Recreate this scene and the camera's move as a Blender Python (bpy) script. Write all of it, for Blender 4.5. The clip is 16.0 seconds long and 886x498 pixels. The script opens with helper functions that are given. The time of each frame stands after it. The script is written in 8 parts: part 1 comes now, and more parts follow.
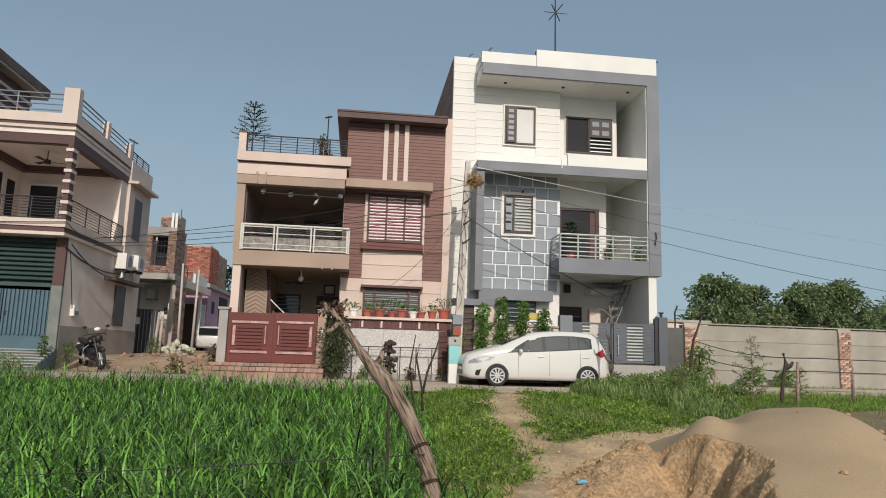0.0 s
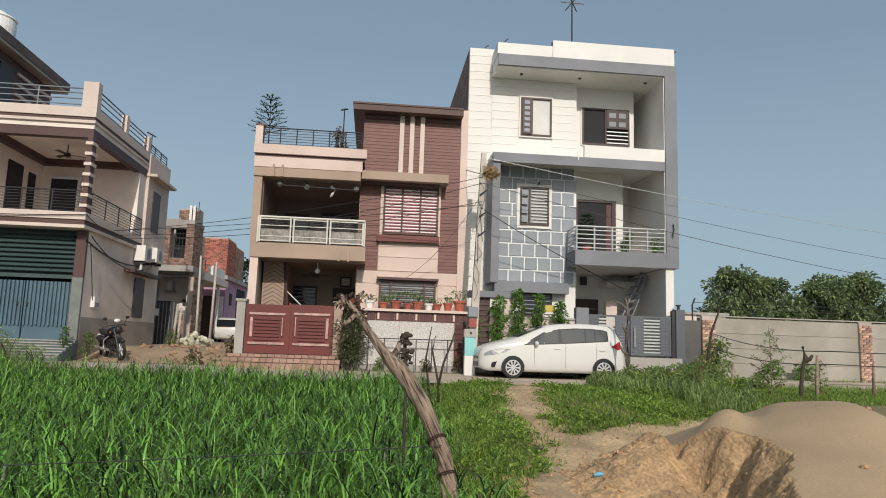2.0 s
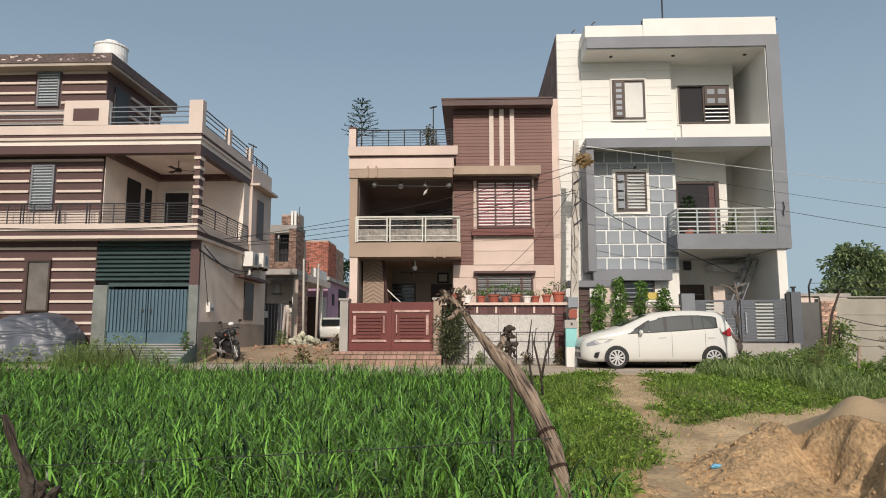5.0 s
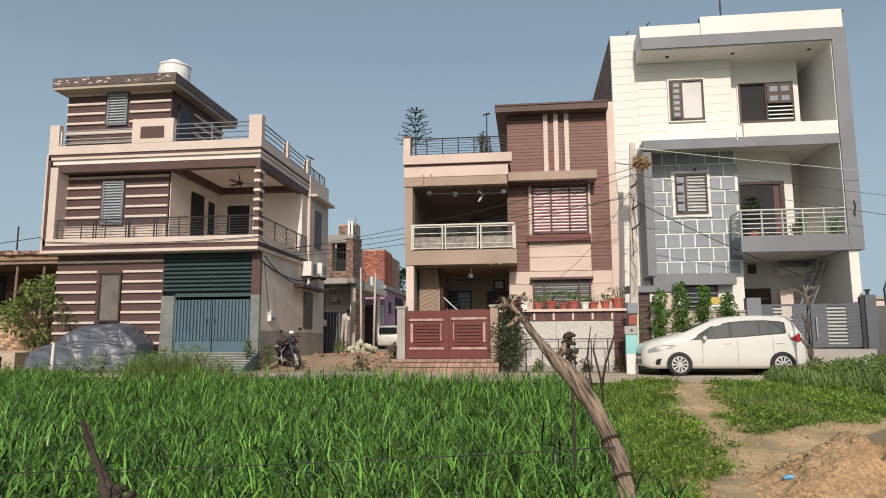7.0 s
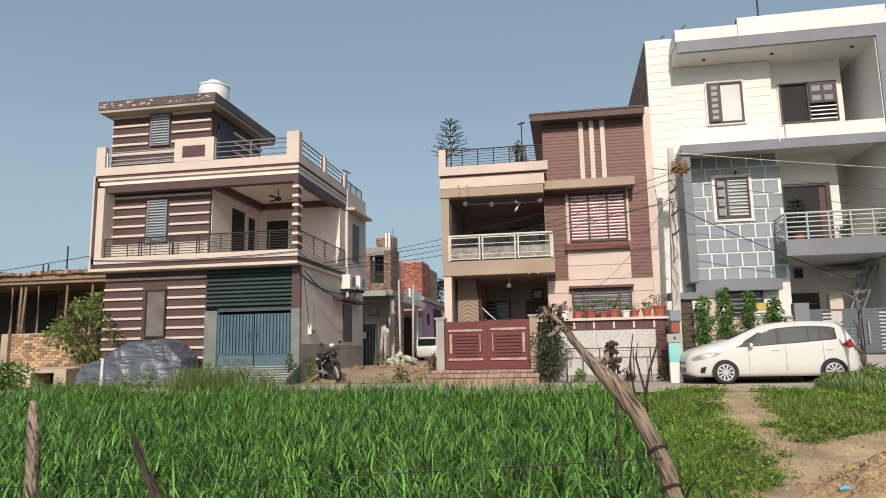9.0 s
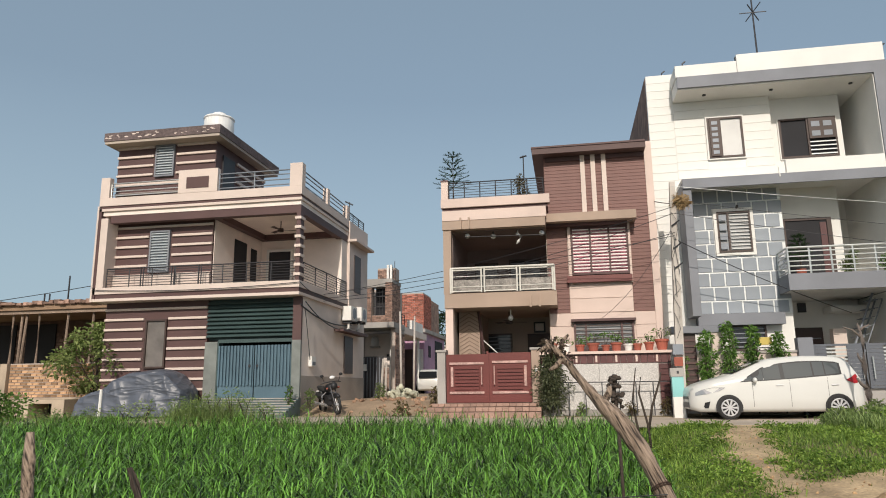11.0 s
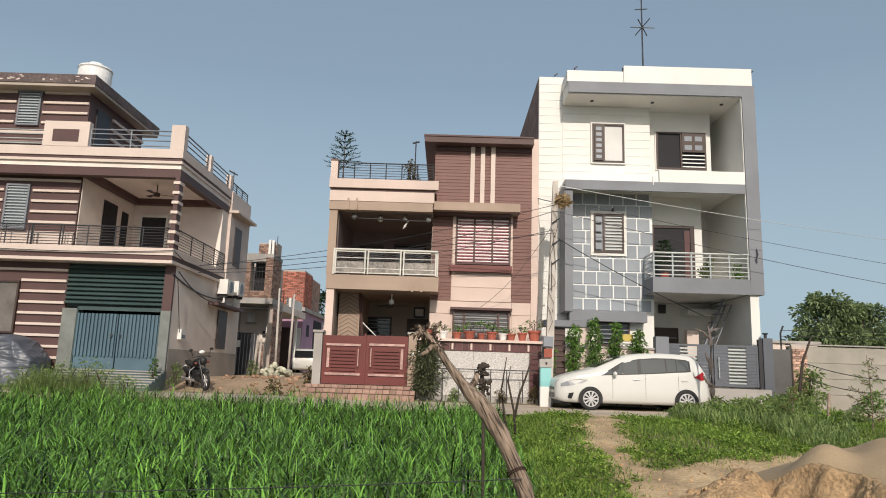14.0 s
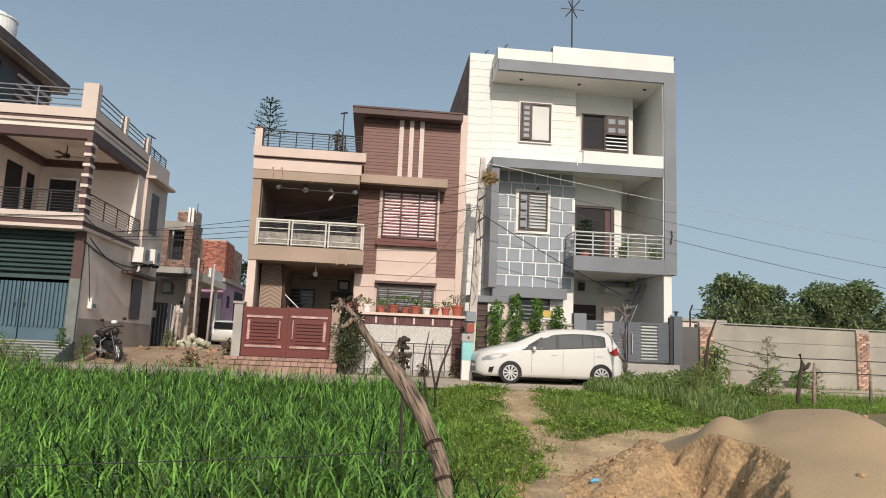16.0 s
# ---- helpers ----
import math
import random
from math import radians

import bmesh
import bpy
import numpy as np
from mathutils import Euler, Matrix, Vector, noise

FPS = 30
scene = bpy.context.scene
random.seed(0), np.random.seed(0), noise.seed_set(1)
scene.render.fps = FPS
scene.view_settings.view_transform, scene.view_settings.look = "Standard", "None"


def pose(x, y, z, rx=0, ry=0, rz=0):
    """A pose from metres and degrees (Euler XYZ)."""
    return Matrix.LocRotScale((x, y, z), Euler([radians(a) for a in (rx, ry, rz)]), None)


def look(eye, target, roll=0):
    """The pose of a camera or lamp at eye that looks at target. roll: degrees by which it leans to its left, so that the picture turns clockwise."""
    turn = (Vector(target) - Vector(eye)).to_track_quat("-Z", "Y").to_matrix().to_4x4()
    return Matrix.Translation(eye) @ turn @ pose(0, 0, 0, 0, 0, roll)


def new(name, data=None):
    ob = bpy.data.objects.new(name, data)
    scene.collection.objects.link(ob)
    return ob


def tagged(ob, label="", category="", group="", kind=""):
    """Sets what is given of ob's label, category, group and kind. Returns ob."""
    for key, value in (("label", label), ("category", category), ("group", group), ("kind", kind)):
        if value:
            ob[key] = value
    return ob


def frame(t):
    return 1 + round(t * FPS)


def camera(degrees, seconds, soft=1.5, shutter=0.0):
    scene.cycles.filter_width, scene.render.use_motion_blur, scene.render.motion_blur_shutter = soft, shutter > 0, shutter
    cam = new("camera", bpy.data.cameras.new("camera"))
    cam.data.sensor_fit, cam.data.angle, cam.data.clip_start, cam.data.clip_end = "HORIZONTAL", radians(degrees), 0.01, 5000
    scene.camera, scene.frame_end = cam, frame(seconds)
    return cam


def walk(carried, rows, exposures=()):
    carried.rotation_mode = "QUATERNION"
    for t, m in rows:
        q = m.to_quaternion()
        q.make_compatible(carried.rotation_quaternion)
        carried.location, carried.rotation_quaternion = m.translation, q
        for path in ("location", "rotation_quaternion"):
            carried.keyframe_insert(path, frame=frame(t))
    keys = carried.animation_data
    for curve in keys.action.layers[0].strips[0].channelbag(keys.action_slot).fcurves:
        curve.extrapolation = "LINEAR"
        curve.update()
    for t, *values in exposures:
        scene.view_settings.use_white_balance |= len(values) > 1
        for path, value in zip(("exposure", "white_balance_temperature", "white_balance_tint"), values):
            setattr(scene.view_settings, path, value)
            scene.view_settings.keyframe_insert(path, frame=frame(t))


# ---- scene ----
cam = camera(65.8, 16.0, soft=1.0)
PATH = [
    (0, (0.004, 0.0, 0.88), (1.201, 9.815, 2.374), 1.72),
    (0.5, (0.008, 0.0, 0.88), (1.348, 9.788, 2.428), 1.72),
    (1, (0.006, 0.0, 0.88), (1.274, 9.786, 2.499), 1.79),
    (1.5, (0.004, 0.0, 0.88), (1.206, 9.807, 2.420), 1.86),
    (2, (-0.001, 0.0, 0.88), (0.975, 9.857, 2.254), 1.89),
    (2.5, (-0.007, 0.0, 0.88), (0.735, 9.900, 2.078), 1.84),
    (3, (-0.012, 0.0, 0.88), (0.538, 9.920, 2.018), 1.81),
    (3.5, (-0.024, 0.0, 0.88), (0.030, 9.936, 2.010), 1.42),
    (6, (-0.037, 0.0, 0.88), (-0.512, 9.901, 2.204), -0.08),
    (6.5, (-0.042, 0.0, 0.88), (-0.727, 9.889, 2.199), -0.15),
    (7, (-0.055, 0.0, 0.88), (-1.248, 9.834, 2.247), -0.30),
    (7.5, (-0.056, 0.0, 0.88), (-1.312, 9.820, 2.290), -0.32),
    (8, (-0.060, 0.0, 0.88), (-1.446, 9.805, 2.272), -0.58),
    (8.5, (-0.064, 0.0, 0.88), (-1.631, 9.758, 2.408), -0.77),
    (9, (-0.068, 0.0, 0.88), (-1.788, 9.732, 2.409), -1.07),
    (11.5, (-0.069, 0.0, 0.88), (-1.800, 9.636, 2.919), -0.60),
    (12, (-0.067, 0.0, 0.88), (-1.730, 9.677, 2.775), -0.07),
    (12.5, (-0.061, 0.0, 0.88), (-1.473, 9.733, 2.691), 0.33),
    (13, (-0.057, 0.0, 0.88), (-1.341, 9.753, 2.677), 0.65),
    (13.5, (-0.043, 0.0, 0.88), (-0.740, 9.804, 2.720), 1.23),
    (14, (-0.028, 0.0, 0.88), (-0.113, 9.842, 2.649), 1.85),
    (14.5, (-0.020, 0.0, 0.88), (0.184, 9.845, 2.621), 1.93),
    (15, (-0.010, 0.0, 0.88), (0.632, 9.806, 2.732), 2.52),
    (15.5, (-0.002, 0.0, 0.88), (0.945, 9.818, 2.527), 2.27),
    (16, (-0.001, 0.0, 0.88), (0.996, 9.846, 2.318), 2.40),
]
walk(cam, [(t, look(eye, target, roll)) for t, eye, target, roll in PATH],
     [(0, -0.09, 6650, 10.5), (2, -0.07, 6650, 10.5), (3.5, -0.02, 6800, 12), (7, 0.04, 6900, 12), (9, 0.12, 6780, 11), (11.5, 0.07, 6780, 11),
      (12.2, 0.12, 6800, 11), (13, 0.1, 6820, 11), (14.5, 0.1, 6850, 12), (16, 0.07, 6850, 12)])

# ---- light: hazy morning sun from behind the camera ----
SUN_FROM = Vector((0.075, -1.0, 0.6)).normalized()
sun = new("sun", bpy.data.lights.new("sun", "SUN"))
sun.data.energy, sun.data.angle, sun.data.color = 3.05, radians(0.6), (1.0, 0.935, 0.85)
sun.matrix_world = look(SUN_FROM * 60, (0, 0, 0))
world = bpy.data.worlds.new("sky")
scene.world = world
world.use_nodes = True
wn = world.node_tree
sky = wn.nodes.new("ShaderNodeTexSky")
sky.sky_type, sky.sun_disc = "NISHITA", False
sky.sun_elevation, sky.sun_rotation = math.asin(SUN_FROM.z), math.atan2(SUN_FROM.x, SUN_FROM.y)
sky.air_density, sky.dust_density, sky.ozone_density, sky.altitude = 1.0, 5.0, 1.6, 200
wn.nodes["Background"].inputs["Strength"].default_value = 0.098
haze = wn.nodes.new("ShaderNodeMix")
haze.data_type = "RGBA"
haze.inputs[7].default_value = (3.9, 5.4, 6.5, 1)
place, axes, rise = wn.nodes.new("ShaderNodeTexCoord"), wn.nodes.new("ShaderNodeSeparateXYZ"), wn.nodes.new("ShaderNodeMapRange")
rise.inputs[1].default_value, rise.inputs[2].default_value, rise.inputs[3].default_value, rise.inputs[4].default_value = 0.0, 0.4, 0.95, 0.42
wn.links.new(place.outputs["Generated"], axes.inputs[0])
wn.links.new(axes.outputs["Z"], rise.inputs[0])
wn.links.new(rise.outputs[0], haze.inputs[0])
wn.links.new(sky.outputs[0], haze.inputs[6])
wn.links.new(haze.outputs[2], wn.nodes["Background"].inputs["Color"])


# ---- materials ----
def material(name, color, rough=0.7, metal=0.0, vary=0.12, scale=2.5, stain=0.12, bump=0.15, grain=60.0, per_object=0.0, spec=0.4):
    """A surface with stains at a large scale, grain at a small one, and fine relief."""
    m = bpy.data.materials.new(name)
    m.use_nodes = True
    n, li = m.node_tree.nodes, m.node_tree.links
    b = n["Principled BSDF"]
    b.inputs["Roughness"].default_value, b.inputs["Metallic"].default_value = rough, metal
    b.inputs["Specular IOR Level"].default_value = spec
    co = n.new("ShaderNodeTexCoord")
    big = n.new("ShaderNodeTexNoise")
    big.inputs["Scale"].default_value, big.inputs["Detail"].default_value = scale * 0.35, 6
    small = n.new("ShaderNodeTexNoise")
    small.inputs["Scale"].default_value, small.inputs["Detail"].default_value = grain, 3
    for tex in (big, small):
        li.new(co.outputs["Object"], tex.inputs["Vector"])
    def mapped(out, lo, hi):
        r = n.new("ShaderNodeMapRange")
        r.inputs[1].default_value, r.inputs[2].default_value = 0.3, 0.7
        r.inputs[3].default_value, r.inputs[4].default_value = lo, hi
        li.new(out, r.inputs[0])
        return r.outputs[0]
    a = mapped(big.outputs[0], 1 - stain, 1 + stain)
    c = mapped(small.outputs[0], 1 - vary, 1 + vary)
    mul = n.new("ShaderNodeMath")
    mul.operation = "MULTIPLY"
    li.new(a, mul.inputs[0]), li.new(c, mul.inputs[1])
    out = mul.outputs[0]
    if per_object:
        info = n.new("ShaderNodeObjectInfo")
        r = n.new("ShaderNodeMapRange")
        r.inputs[3].default_value, r.inputs[4].default_value = 1 - per_object, 1 + per_object
        li.new(info.outputs["Random"], r.inputs[0])
        m2 = n.new("ShaderNodeMath")
        m2.operation = "MULTIPLY"
        li.new(out, m2.inputs[0]), li.new(r.outputs[0], m2.inputs[1])
        out = m2.outputs[0]
    mix = n.new("ShaderNodeVectorMath")
    mix.operation = "SCALE"
    mix.inputs[0].default_value = color
    li.new(out, mix.inputs["Scale"])
    li.new(mix.outputs[0], b.inputs["Base Color"])
    if bump:
        bp = n.new("ShaderNodeBump")
        bp.inputs["Strength"].default_value, bp.inputs["Distance"].default_value = bump, 0.02
        li.new(small.outputs[0], bp.inputs["Height"])
        li.new(bp.outputs[0], b.inputs["Normal"])
    return m


def leaf_material(name, dark, light, through_amount=0.35, rough=0.55, shade_share=0.0):
    """Foliage: colour varies from leaf to leaf, and some light shines through."""
    m = bpy.data.materials.new(name)
    m.use_nodes = True
    n, li = m.node_tree.nodes, m.node_tree.links
    b = n["Principled BSDF"]
    b.inputs["Roughness"].default_value, b.inputs["Specular IOR Level"].default_value = rough, 0.3
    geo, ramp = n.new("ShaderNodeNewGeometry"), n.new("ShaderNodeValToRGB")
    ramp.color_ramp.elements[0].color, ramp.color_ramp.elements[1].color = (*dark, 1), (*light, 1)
    # share of leaves kept at the dark end, standing for shaded gaps
    ramp.color_ramp.elements[0].position = shade_share
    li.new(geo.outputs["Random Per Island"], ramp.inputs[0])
    co, tex = n.new("ShaderNodeTexCoord"), n.new("ShaderNodeTexNoise")
    tex.inputs["Scale"].default_value = 0.5
    li.new(co.outputs["Object"], tex.inputs["Vector"])
    r = n.new("ShaderNodeMapRange")
    r.inputs[1].default_value, r.inputs[2].default_value, r.inputs[3].default_value, r.inputs[4].default_value = 0.3, 0.7, 0.75, 1.25
    li.new(tex.outputs[0], r.inputs[0])
    sc = n.new("ShaderNodeVectorMath")
    sc.operation = "SCALE"
    li.new(ramp.outputs[0], sc.inputs[0]), li.new(r.outputs[0], sc.inputs["Scale"])
    li.new(sc.outputs[0], b.inputs["Base Color"])
    tr, mx = n.new("ShaderNodeBsdfTranslucent"), n.new("ShaderNodeMixShader")
    li.new(sc.outputs[0], tr.inputs["Color"])
    mx.inputs[0].default_value = through_amount
    li.new(b.outputs[0], mx.inputs[1]), li.new(tr.outputs[0], mx.inputs[2])
    li.new(mx.outputs[0], n["Material Output"].inputs["Surface"])
    return m


def glass_material(name, tint=(0.03, 0.035, 0.04)):
    m = bpy.data.materials.new(name)
    m.use_nodes = True
    b = m.node_tree.nodes["Principled BSDF"]
    b.inputs["Base Color"].default_value = (*tint, 1)
    b.inputs["Roughness"].default_value, b.inputs["Specular IOR Level"].default_value = 0.06, 0.6
    return m


WHITE = material("white_paint", (0.71, 0.70, 0.67), 0.6, vary=0.04, stain=0.06, bump=0.05)
CREAM = material("cream_paint", (0.61, 0.51, 0.455), 0.65, vary=0.05, stain=0.08, bump=0.06)
CREAM_WALL = material("cream_plaster", (0.78, 0.69, 0.63), 0.8, vary=0.06, stain=0.12, bump=0.1)
PINK = material("pink_cladding", (0.60, 0.475, 0.42), 0.65, vary=0.05, stain=0.08, bump=0.06, per_object=0.04)
TAN = material("tan_paint", (0.355, 0.265, 0.208), 0.7, vary=0.05, stain=0.1, bump=0.06)
BROWN = material("dark_brown_paint", (0.092, 0.05, 0.048), 0.6, vary=0.08, stain=0.12, bump=0.08)
BROWN_CLAD = material("brown_cladding", (0.19, 0.098, 0.085), 0.6, vary=0.08, stain=0.1, bump=0.1, per_object=0.06)
GREY_BAND = material("grey_dado", (0.40, 0.35, 0.31), 0.8, vary=0.08, stain=0.15)
BLUEGREY = material("blue_grey_paint", (0.185, 0.195, 0.22), 0.6, vary=0.05, stain=0.1, bump=0.05)
TILE = material("grey_glazed_tile", (0.265, 0.295, 0.33), 0.25, vary=0.04, stain=0.1, bump=0.02, per_object=0.08)
GROUT = material("white_grout", (0.72, 0.74, 0.74), 0.7, vary=0.05)
GATE_BLUE = material("blue_steel_sheet", (0.085, 0.145, 0.185), 0.45, vary=0.05, stain=0.15, bump=0.04)
LOUVRE = material("dark_green_louvre", (0.045, 0.075, 0.075), 0.5, vary=0.06)
STEEL = material("pale_steel", (0.55, 0.57, 0.56), 0.35, 0.6, vary=0.05, bump=0.03)
DARKMETAL = material("dark_metal", (0.05, 0.05, 0.055), 0.5, 0.5, vary=0.08, bump=0.04)
GREYMETAL = material("grey_metal", (0.20, 0.22, 0.25), 0.5, 0.2, vary=0.08, bump=0.04)
REDGATE = material("maroon_paint", (0.14, 0.036, 0.032), 0.4, vary=0.06, stain=0.12, bump=0.03)
GRANITE = material("speckled_granite", (0.50, 0.48, 0.46), 0.4, vary=0.4, grain=45, stain=0.1, bump=0.05)
MAROONTILE = material("maroon_tile", (0.10, 0.04, 0.04), 0.35, vary=0.1, stain=0.15, per_object=0.15)
DARKWOOD = material("dark_window_wood", (0.055, 0.035, 0.03), 0.5, vary=0.1)
# near-black for flat sheets in openings; the rooms' shade is put into the colour
INSIDE = material("interior_shade", (0.03, 0.03, 0.034), 0.9, vary=0.1)
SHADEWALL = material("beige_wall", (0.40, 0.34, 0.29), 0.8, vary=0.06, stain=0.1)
GLASS = glass_material("window_glass")
PALEGLASS = material("frosted_pane", (0.30, 0.31, 0.32), 0.25, vary=0.05, stain=0.2)
BRICK = material("red_brick", (0.34, 0.12, 0.085), 0.9, vary=0.3, stain=0.35, scale=8, per_object=0.45)
BRICKDULL = material("weathered_brick", (0.25, 0.16, 0.125), 0.9, vary=0.3, stain=0.4, scale=6, per_object=0.5)
MORTAR = material("mortar", (0.42, 0.36, 0.32), 0.95, vary=0.1, stain=0.15)
CONCRETE = material("concrete", (0.34, 0.32, 0.30), 0.9, vary=0.1, stain=0.2)
PANELWALL = material("grey_cement_wall", (0.315, 0.295, 0.255), 0.9, vary=0.08, stain=0.18, per_object=0.06)
TANKPLASTIC = material("white_plastic", (0.75, 0.75, 0.74), 0.45, vary=0.03)
WOODGREY = material("weathered_wood", (0.24, 0.18, 0.14), 0.9, vary=0.3, stain=0.35, grain=18, bump=0.6)
BARK = material("bark", (0.055, 0.042, 0.034), 0.95, vary=0.3, grain=30, bump=0.5)
TERRACOTTA = material("terracotta", (0.33, 0.095, 0.065), 0.8, vary=0.1, stain=0.15, per_object=0.2)


# ---- building helpers ----
def box(bm, x0, x1, y0, y1, z0, z1):
    v = [bm.verts.new((x, y, z)) for x in (x0, x1) for y in (y0, y1) for z in (z0, z1)]
    for f in ((0, 1, 3, 2), (4, 6, 7, 5), (0, 4, 5, 1), (2, 3, 7, 6), (0, 2, 6, 4), (1, 5, 7, 3)):
        bm.faces.new([v[i] for i in f])


def rod(bm, a, b, r, r2=None, sides=8):
    """A round bar from a to b."""
    a, b = Vector(a), Vector(b)
    m = (b - a).to_track_quat("Z", "Y").to_matrix().to_4x4()
    bmesh.ops.create_cone(bm, cap_ends=True, segments=sides, radius1=r, radius2=r if r2 is None else r2,
                          depth=(b - a).length, matrix=Matrix.Translation((a + b) / 2) @ m)


def tube(bm, pts, radii, sides=8, caps=True):
    """A bent, tapered limb through pts."""
    pts = [Vector(p) for p in pts]
    rings = []
    for i, p in enumerate(pts):
        d = (pts[min(i + 1, len(pts) - 1)] - pts[max(i - 1, 0)]).normalized()
        q = d.to_track_quat("Z", "Y")
        rings.append([bm.verts.new(p + q @ Vector((math.cos(k * math.tau / sides), math.sin(k * math.tau / sides), 0)) * radii[i])
                      for k in range(sides)])
    for r0, r1 in zip(rings, rings[1:]):
        for k in range(sides):
            bm.faces.new((r0[k], r0[(k + 1) % sides], r1[(k + 1) % sides], r1[k]))
    if caps:
        bm.faces.new(rings[0][::-1]), bm.faces.new(rings[-1])


def mesh_object(name, bm, mat, smooth=False):
    bmesh.ops.recalc_face_normals(bm, faces=bm.faces)
    me = bpy.data.meshes.new(name)
    bm.to_mesh(me)
    bm.free()
    if smooth:
        for p in me.polygons:
            p.use_smooth = True
    for m in (mat if isinstance(mat, (list, tuple)) else [mat]):
        me.materials.append(m)
    return new(name, me)


BASES = {}


def base_of(ob):
    return BASES.get(ob.name, Vector((0, 0, 0)))


def thing(name, at, label, category, group="", kind=""):
    """An Empty at the thing's base; its parts are given in world coordinates."""
    ob = new(name)
    ob.empty_display_size = 0.2
    ob.location = at
    BASES[ob.name] = Vector(at)
    return tagged(ob, label, category, group, kind)


def part(name, bm, mat, parent, label="", smooth=False):
    ob = mesh_object(name, bm, mat, smooth)
    ob.parent = parent
    ob.matrix_parent_inverse = Matrix.Translation(-base_of(parent))
    return tagged(ob, label)


def boxes(name, mat, parent, *list_of, label=""):
    bm = bmesh.new()
    for b in list_of:
        box(bm, *b)
    return part(name, bm, mat, parent, label)


def solo(name, bm, mat, label, category, group="", kind="", smooth=False):
    return tagged(mesh_object(name, bm, mat, smooth), label, category, group, kind)


PIECES = {}


def piece(name, mat, parent, x0, x1, y0, y1, z0, z1, chamfer=0.006):
    """A slab-like piece with worn edges; alike pieces share one mesh."""
    size = (round(x1 - x0, 3), round(y1 - y0, 3), round(z1 - z0, 3))
    key = (name, mat.name, size)
    if key not in PIECES:
        bm = bmesh.new()
        hx, hy, hz = (s / 2 for s in size)
        c = min(chamfer, hx * 0.4, hz * 0.4)
        back = [bm.verts.new((sx * hx, hy, sz * hz)) for sx, sz in ((-1, -1), (1, -1), (1, 1), (-1, 1))]
        mid = [bm.verts.new((sx * hx, -hy + c, sz * hz)) for sx, sz in ((-1, -1), (1, -1), (1, 1), (-1, 1))]
        front = [bm.verts.new((sx * (hx - c), -hy, sz * (hz - c))) for sx, sz in ((-1, -1), (1, -1), (1, 1), (-1, 1))]
        for r0, r1 in ((back, mid), (mid, front)):
            for k in range(4):
                bm.faces.new((r0[k], r0[(k + 1) % 4], r1[(k + 1) % 4], r1[k]))
        bm.faces.new(front), bm.faces.new(back[::-1])
        bmesh.ops.recalc_face_normals(bm, faces=bm.faces)
        me = bpy.data.meshes.new(name)
        bm.to_mesh(me)
        bm.free()
        me.materials.append(mat)
        PIECES[key] = me
    ob = new(name, PIECES[key])
    ob.parent = parent
    base = base_of(parent)
    ob.location = Vector(((x0 + x1) / 2, (y0 + y1) / 2, (z0 + z1) / 2)) - base
    return ob


def boards(mat, parent, x0, x1, y, z0, z1, pitch=0.3, gap=0.012, deep=0.03, holes=()):
    """Horizontal cladding boards on a wall face at y, left out where holes (x0, x1, z0, z1) are."""
    z, n = z0, max(1, round((z1 - z0) / pitch))
    step = (z1 - z0) / n
    for i in range(n):
        a, b = z0 + i * step, z0 + (i + 1) * step - gap
        cuts = [(x0, x1)]
        for h0, h1, hz0, hz1 in holes:
            if b > hz0 and a < hz1:
                cuts = [c for l, r in cuts for c in ((l, min(r, h0)), (max(l, h1), r)) if c[1] - c[0] > 0.02]
        for l, r in cuts:
            piece("cladding_board", mat, parent, l, r, y - deep, y, a, b)


def ring(bm, x0, x1, y0, y1, z0, z1, w):
    """A closed rectangular frame of bars w wide."""
    loops = []
    for y in (y0, y1):
        for e in (0, w):
            loops.append([bm.verts.new((x, y, z)) for x, z in ((x0 + e, z0 + e), (x1 - e, z0 + e), (x1 - e, z1 - e), (x0 + e, z1 - e))])
    fo, fi, bo, bi = loops
    for a, b in ((fo, fi), (bi, bo), (bo, fo), (fi, bi)):
        for k in range(4):
            bm.faces.new((a[k], a[(k + 1) % 4], b[(k + 1) % 4], b[k]))


def window(parent, x0, x1, y, z0, z1, frame_mat, bars=(), pane=None, border=0.0, border_mat=None, deep=0.08, rails=0,
           rail_mat=None, depth_in=0.05, rail_x=None):
    """A window on a wall face at y: frame, mullions at the fractions bars, panes behind, and safety bars in front."""
    bm = bmesh.new()
    w = 0.06
    ring(bm, x0, x1, y - deep, y + 0.02, z0, z1, w)
    win = part("window", bm, frame_mat, parent)
    BASES[win.name] = Vector((0, 0, 0))
    for f in bars:
        c = x0 + (x1 - x0) * f
        sub = bmesh.new()
        box(sub, c - w / 2, c + w / 2, y - deep + 0.003, y + 0.02, z0 + w, z1 - w)
        child("mullion", sub, frame_mat, win)
    edges = [0, *bars, 1]
    for a, b in zip(edges, edges[1:]):
        l, r = x0 + (x1 - x0) * a + w / 2, x0 + (x1 - x0) * b - w / 2
        sub = bmesh.new()
        box(sub, l, r, y - 0.02, y - 0.008, z0 + w, z1 - w)
        child(part_name="pane", bm=sub, mat=pane or GLASS, parent=win)
    if rails:
        l, r = rail_x or (x0 + w, x1 - w)
        for k in range(rails):
            z = z0 + w + (z1 - z0 - 2 * w) * (k + 0.5) / rails
            sub = bmesh.new()
            box(sub, l, r, y - deep + 0.01, y - deep + 0.025, z - 0.018, z + 0.018)
            child(part_name="safety_bar", bm=sub, mat=rail_mat or STEEL, parent=win)
    if border:
        sub = bmesh.new()
        e = border
        ring(sub, x0 - e, x1 + e, y - 0.05, y, z0 - e, z1 + e, e)
        child(part_name="surround", bm=sub, mat=border_mat or WHITE, parent=win)
    return win


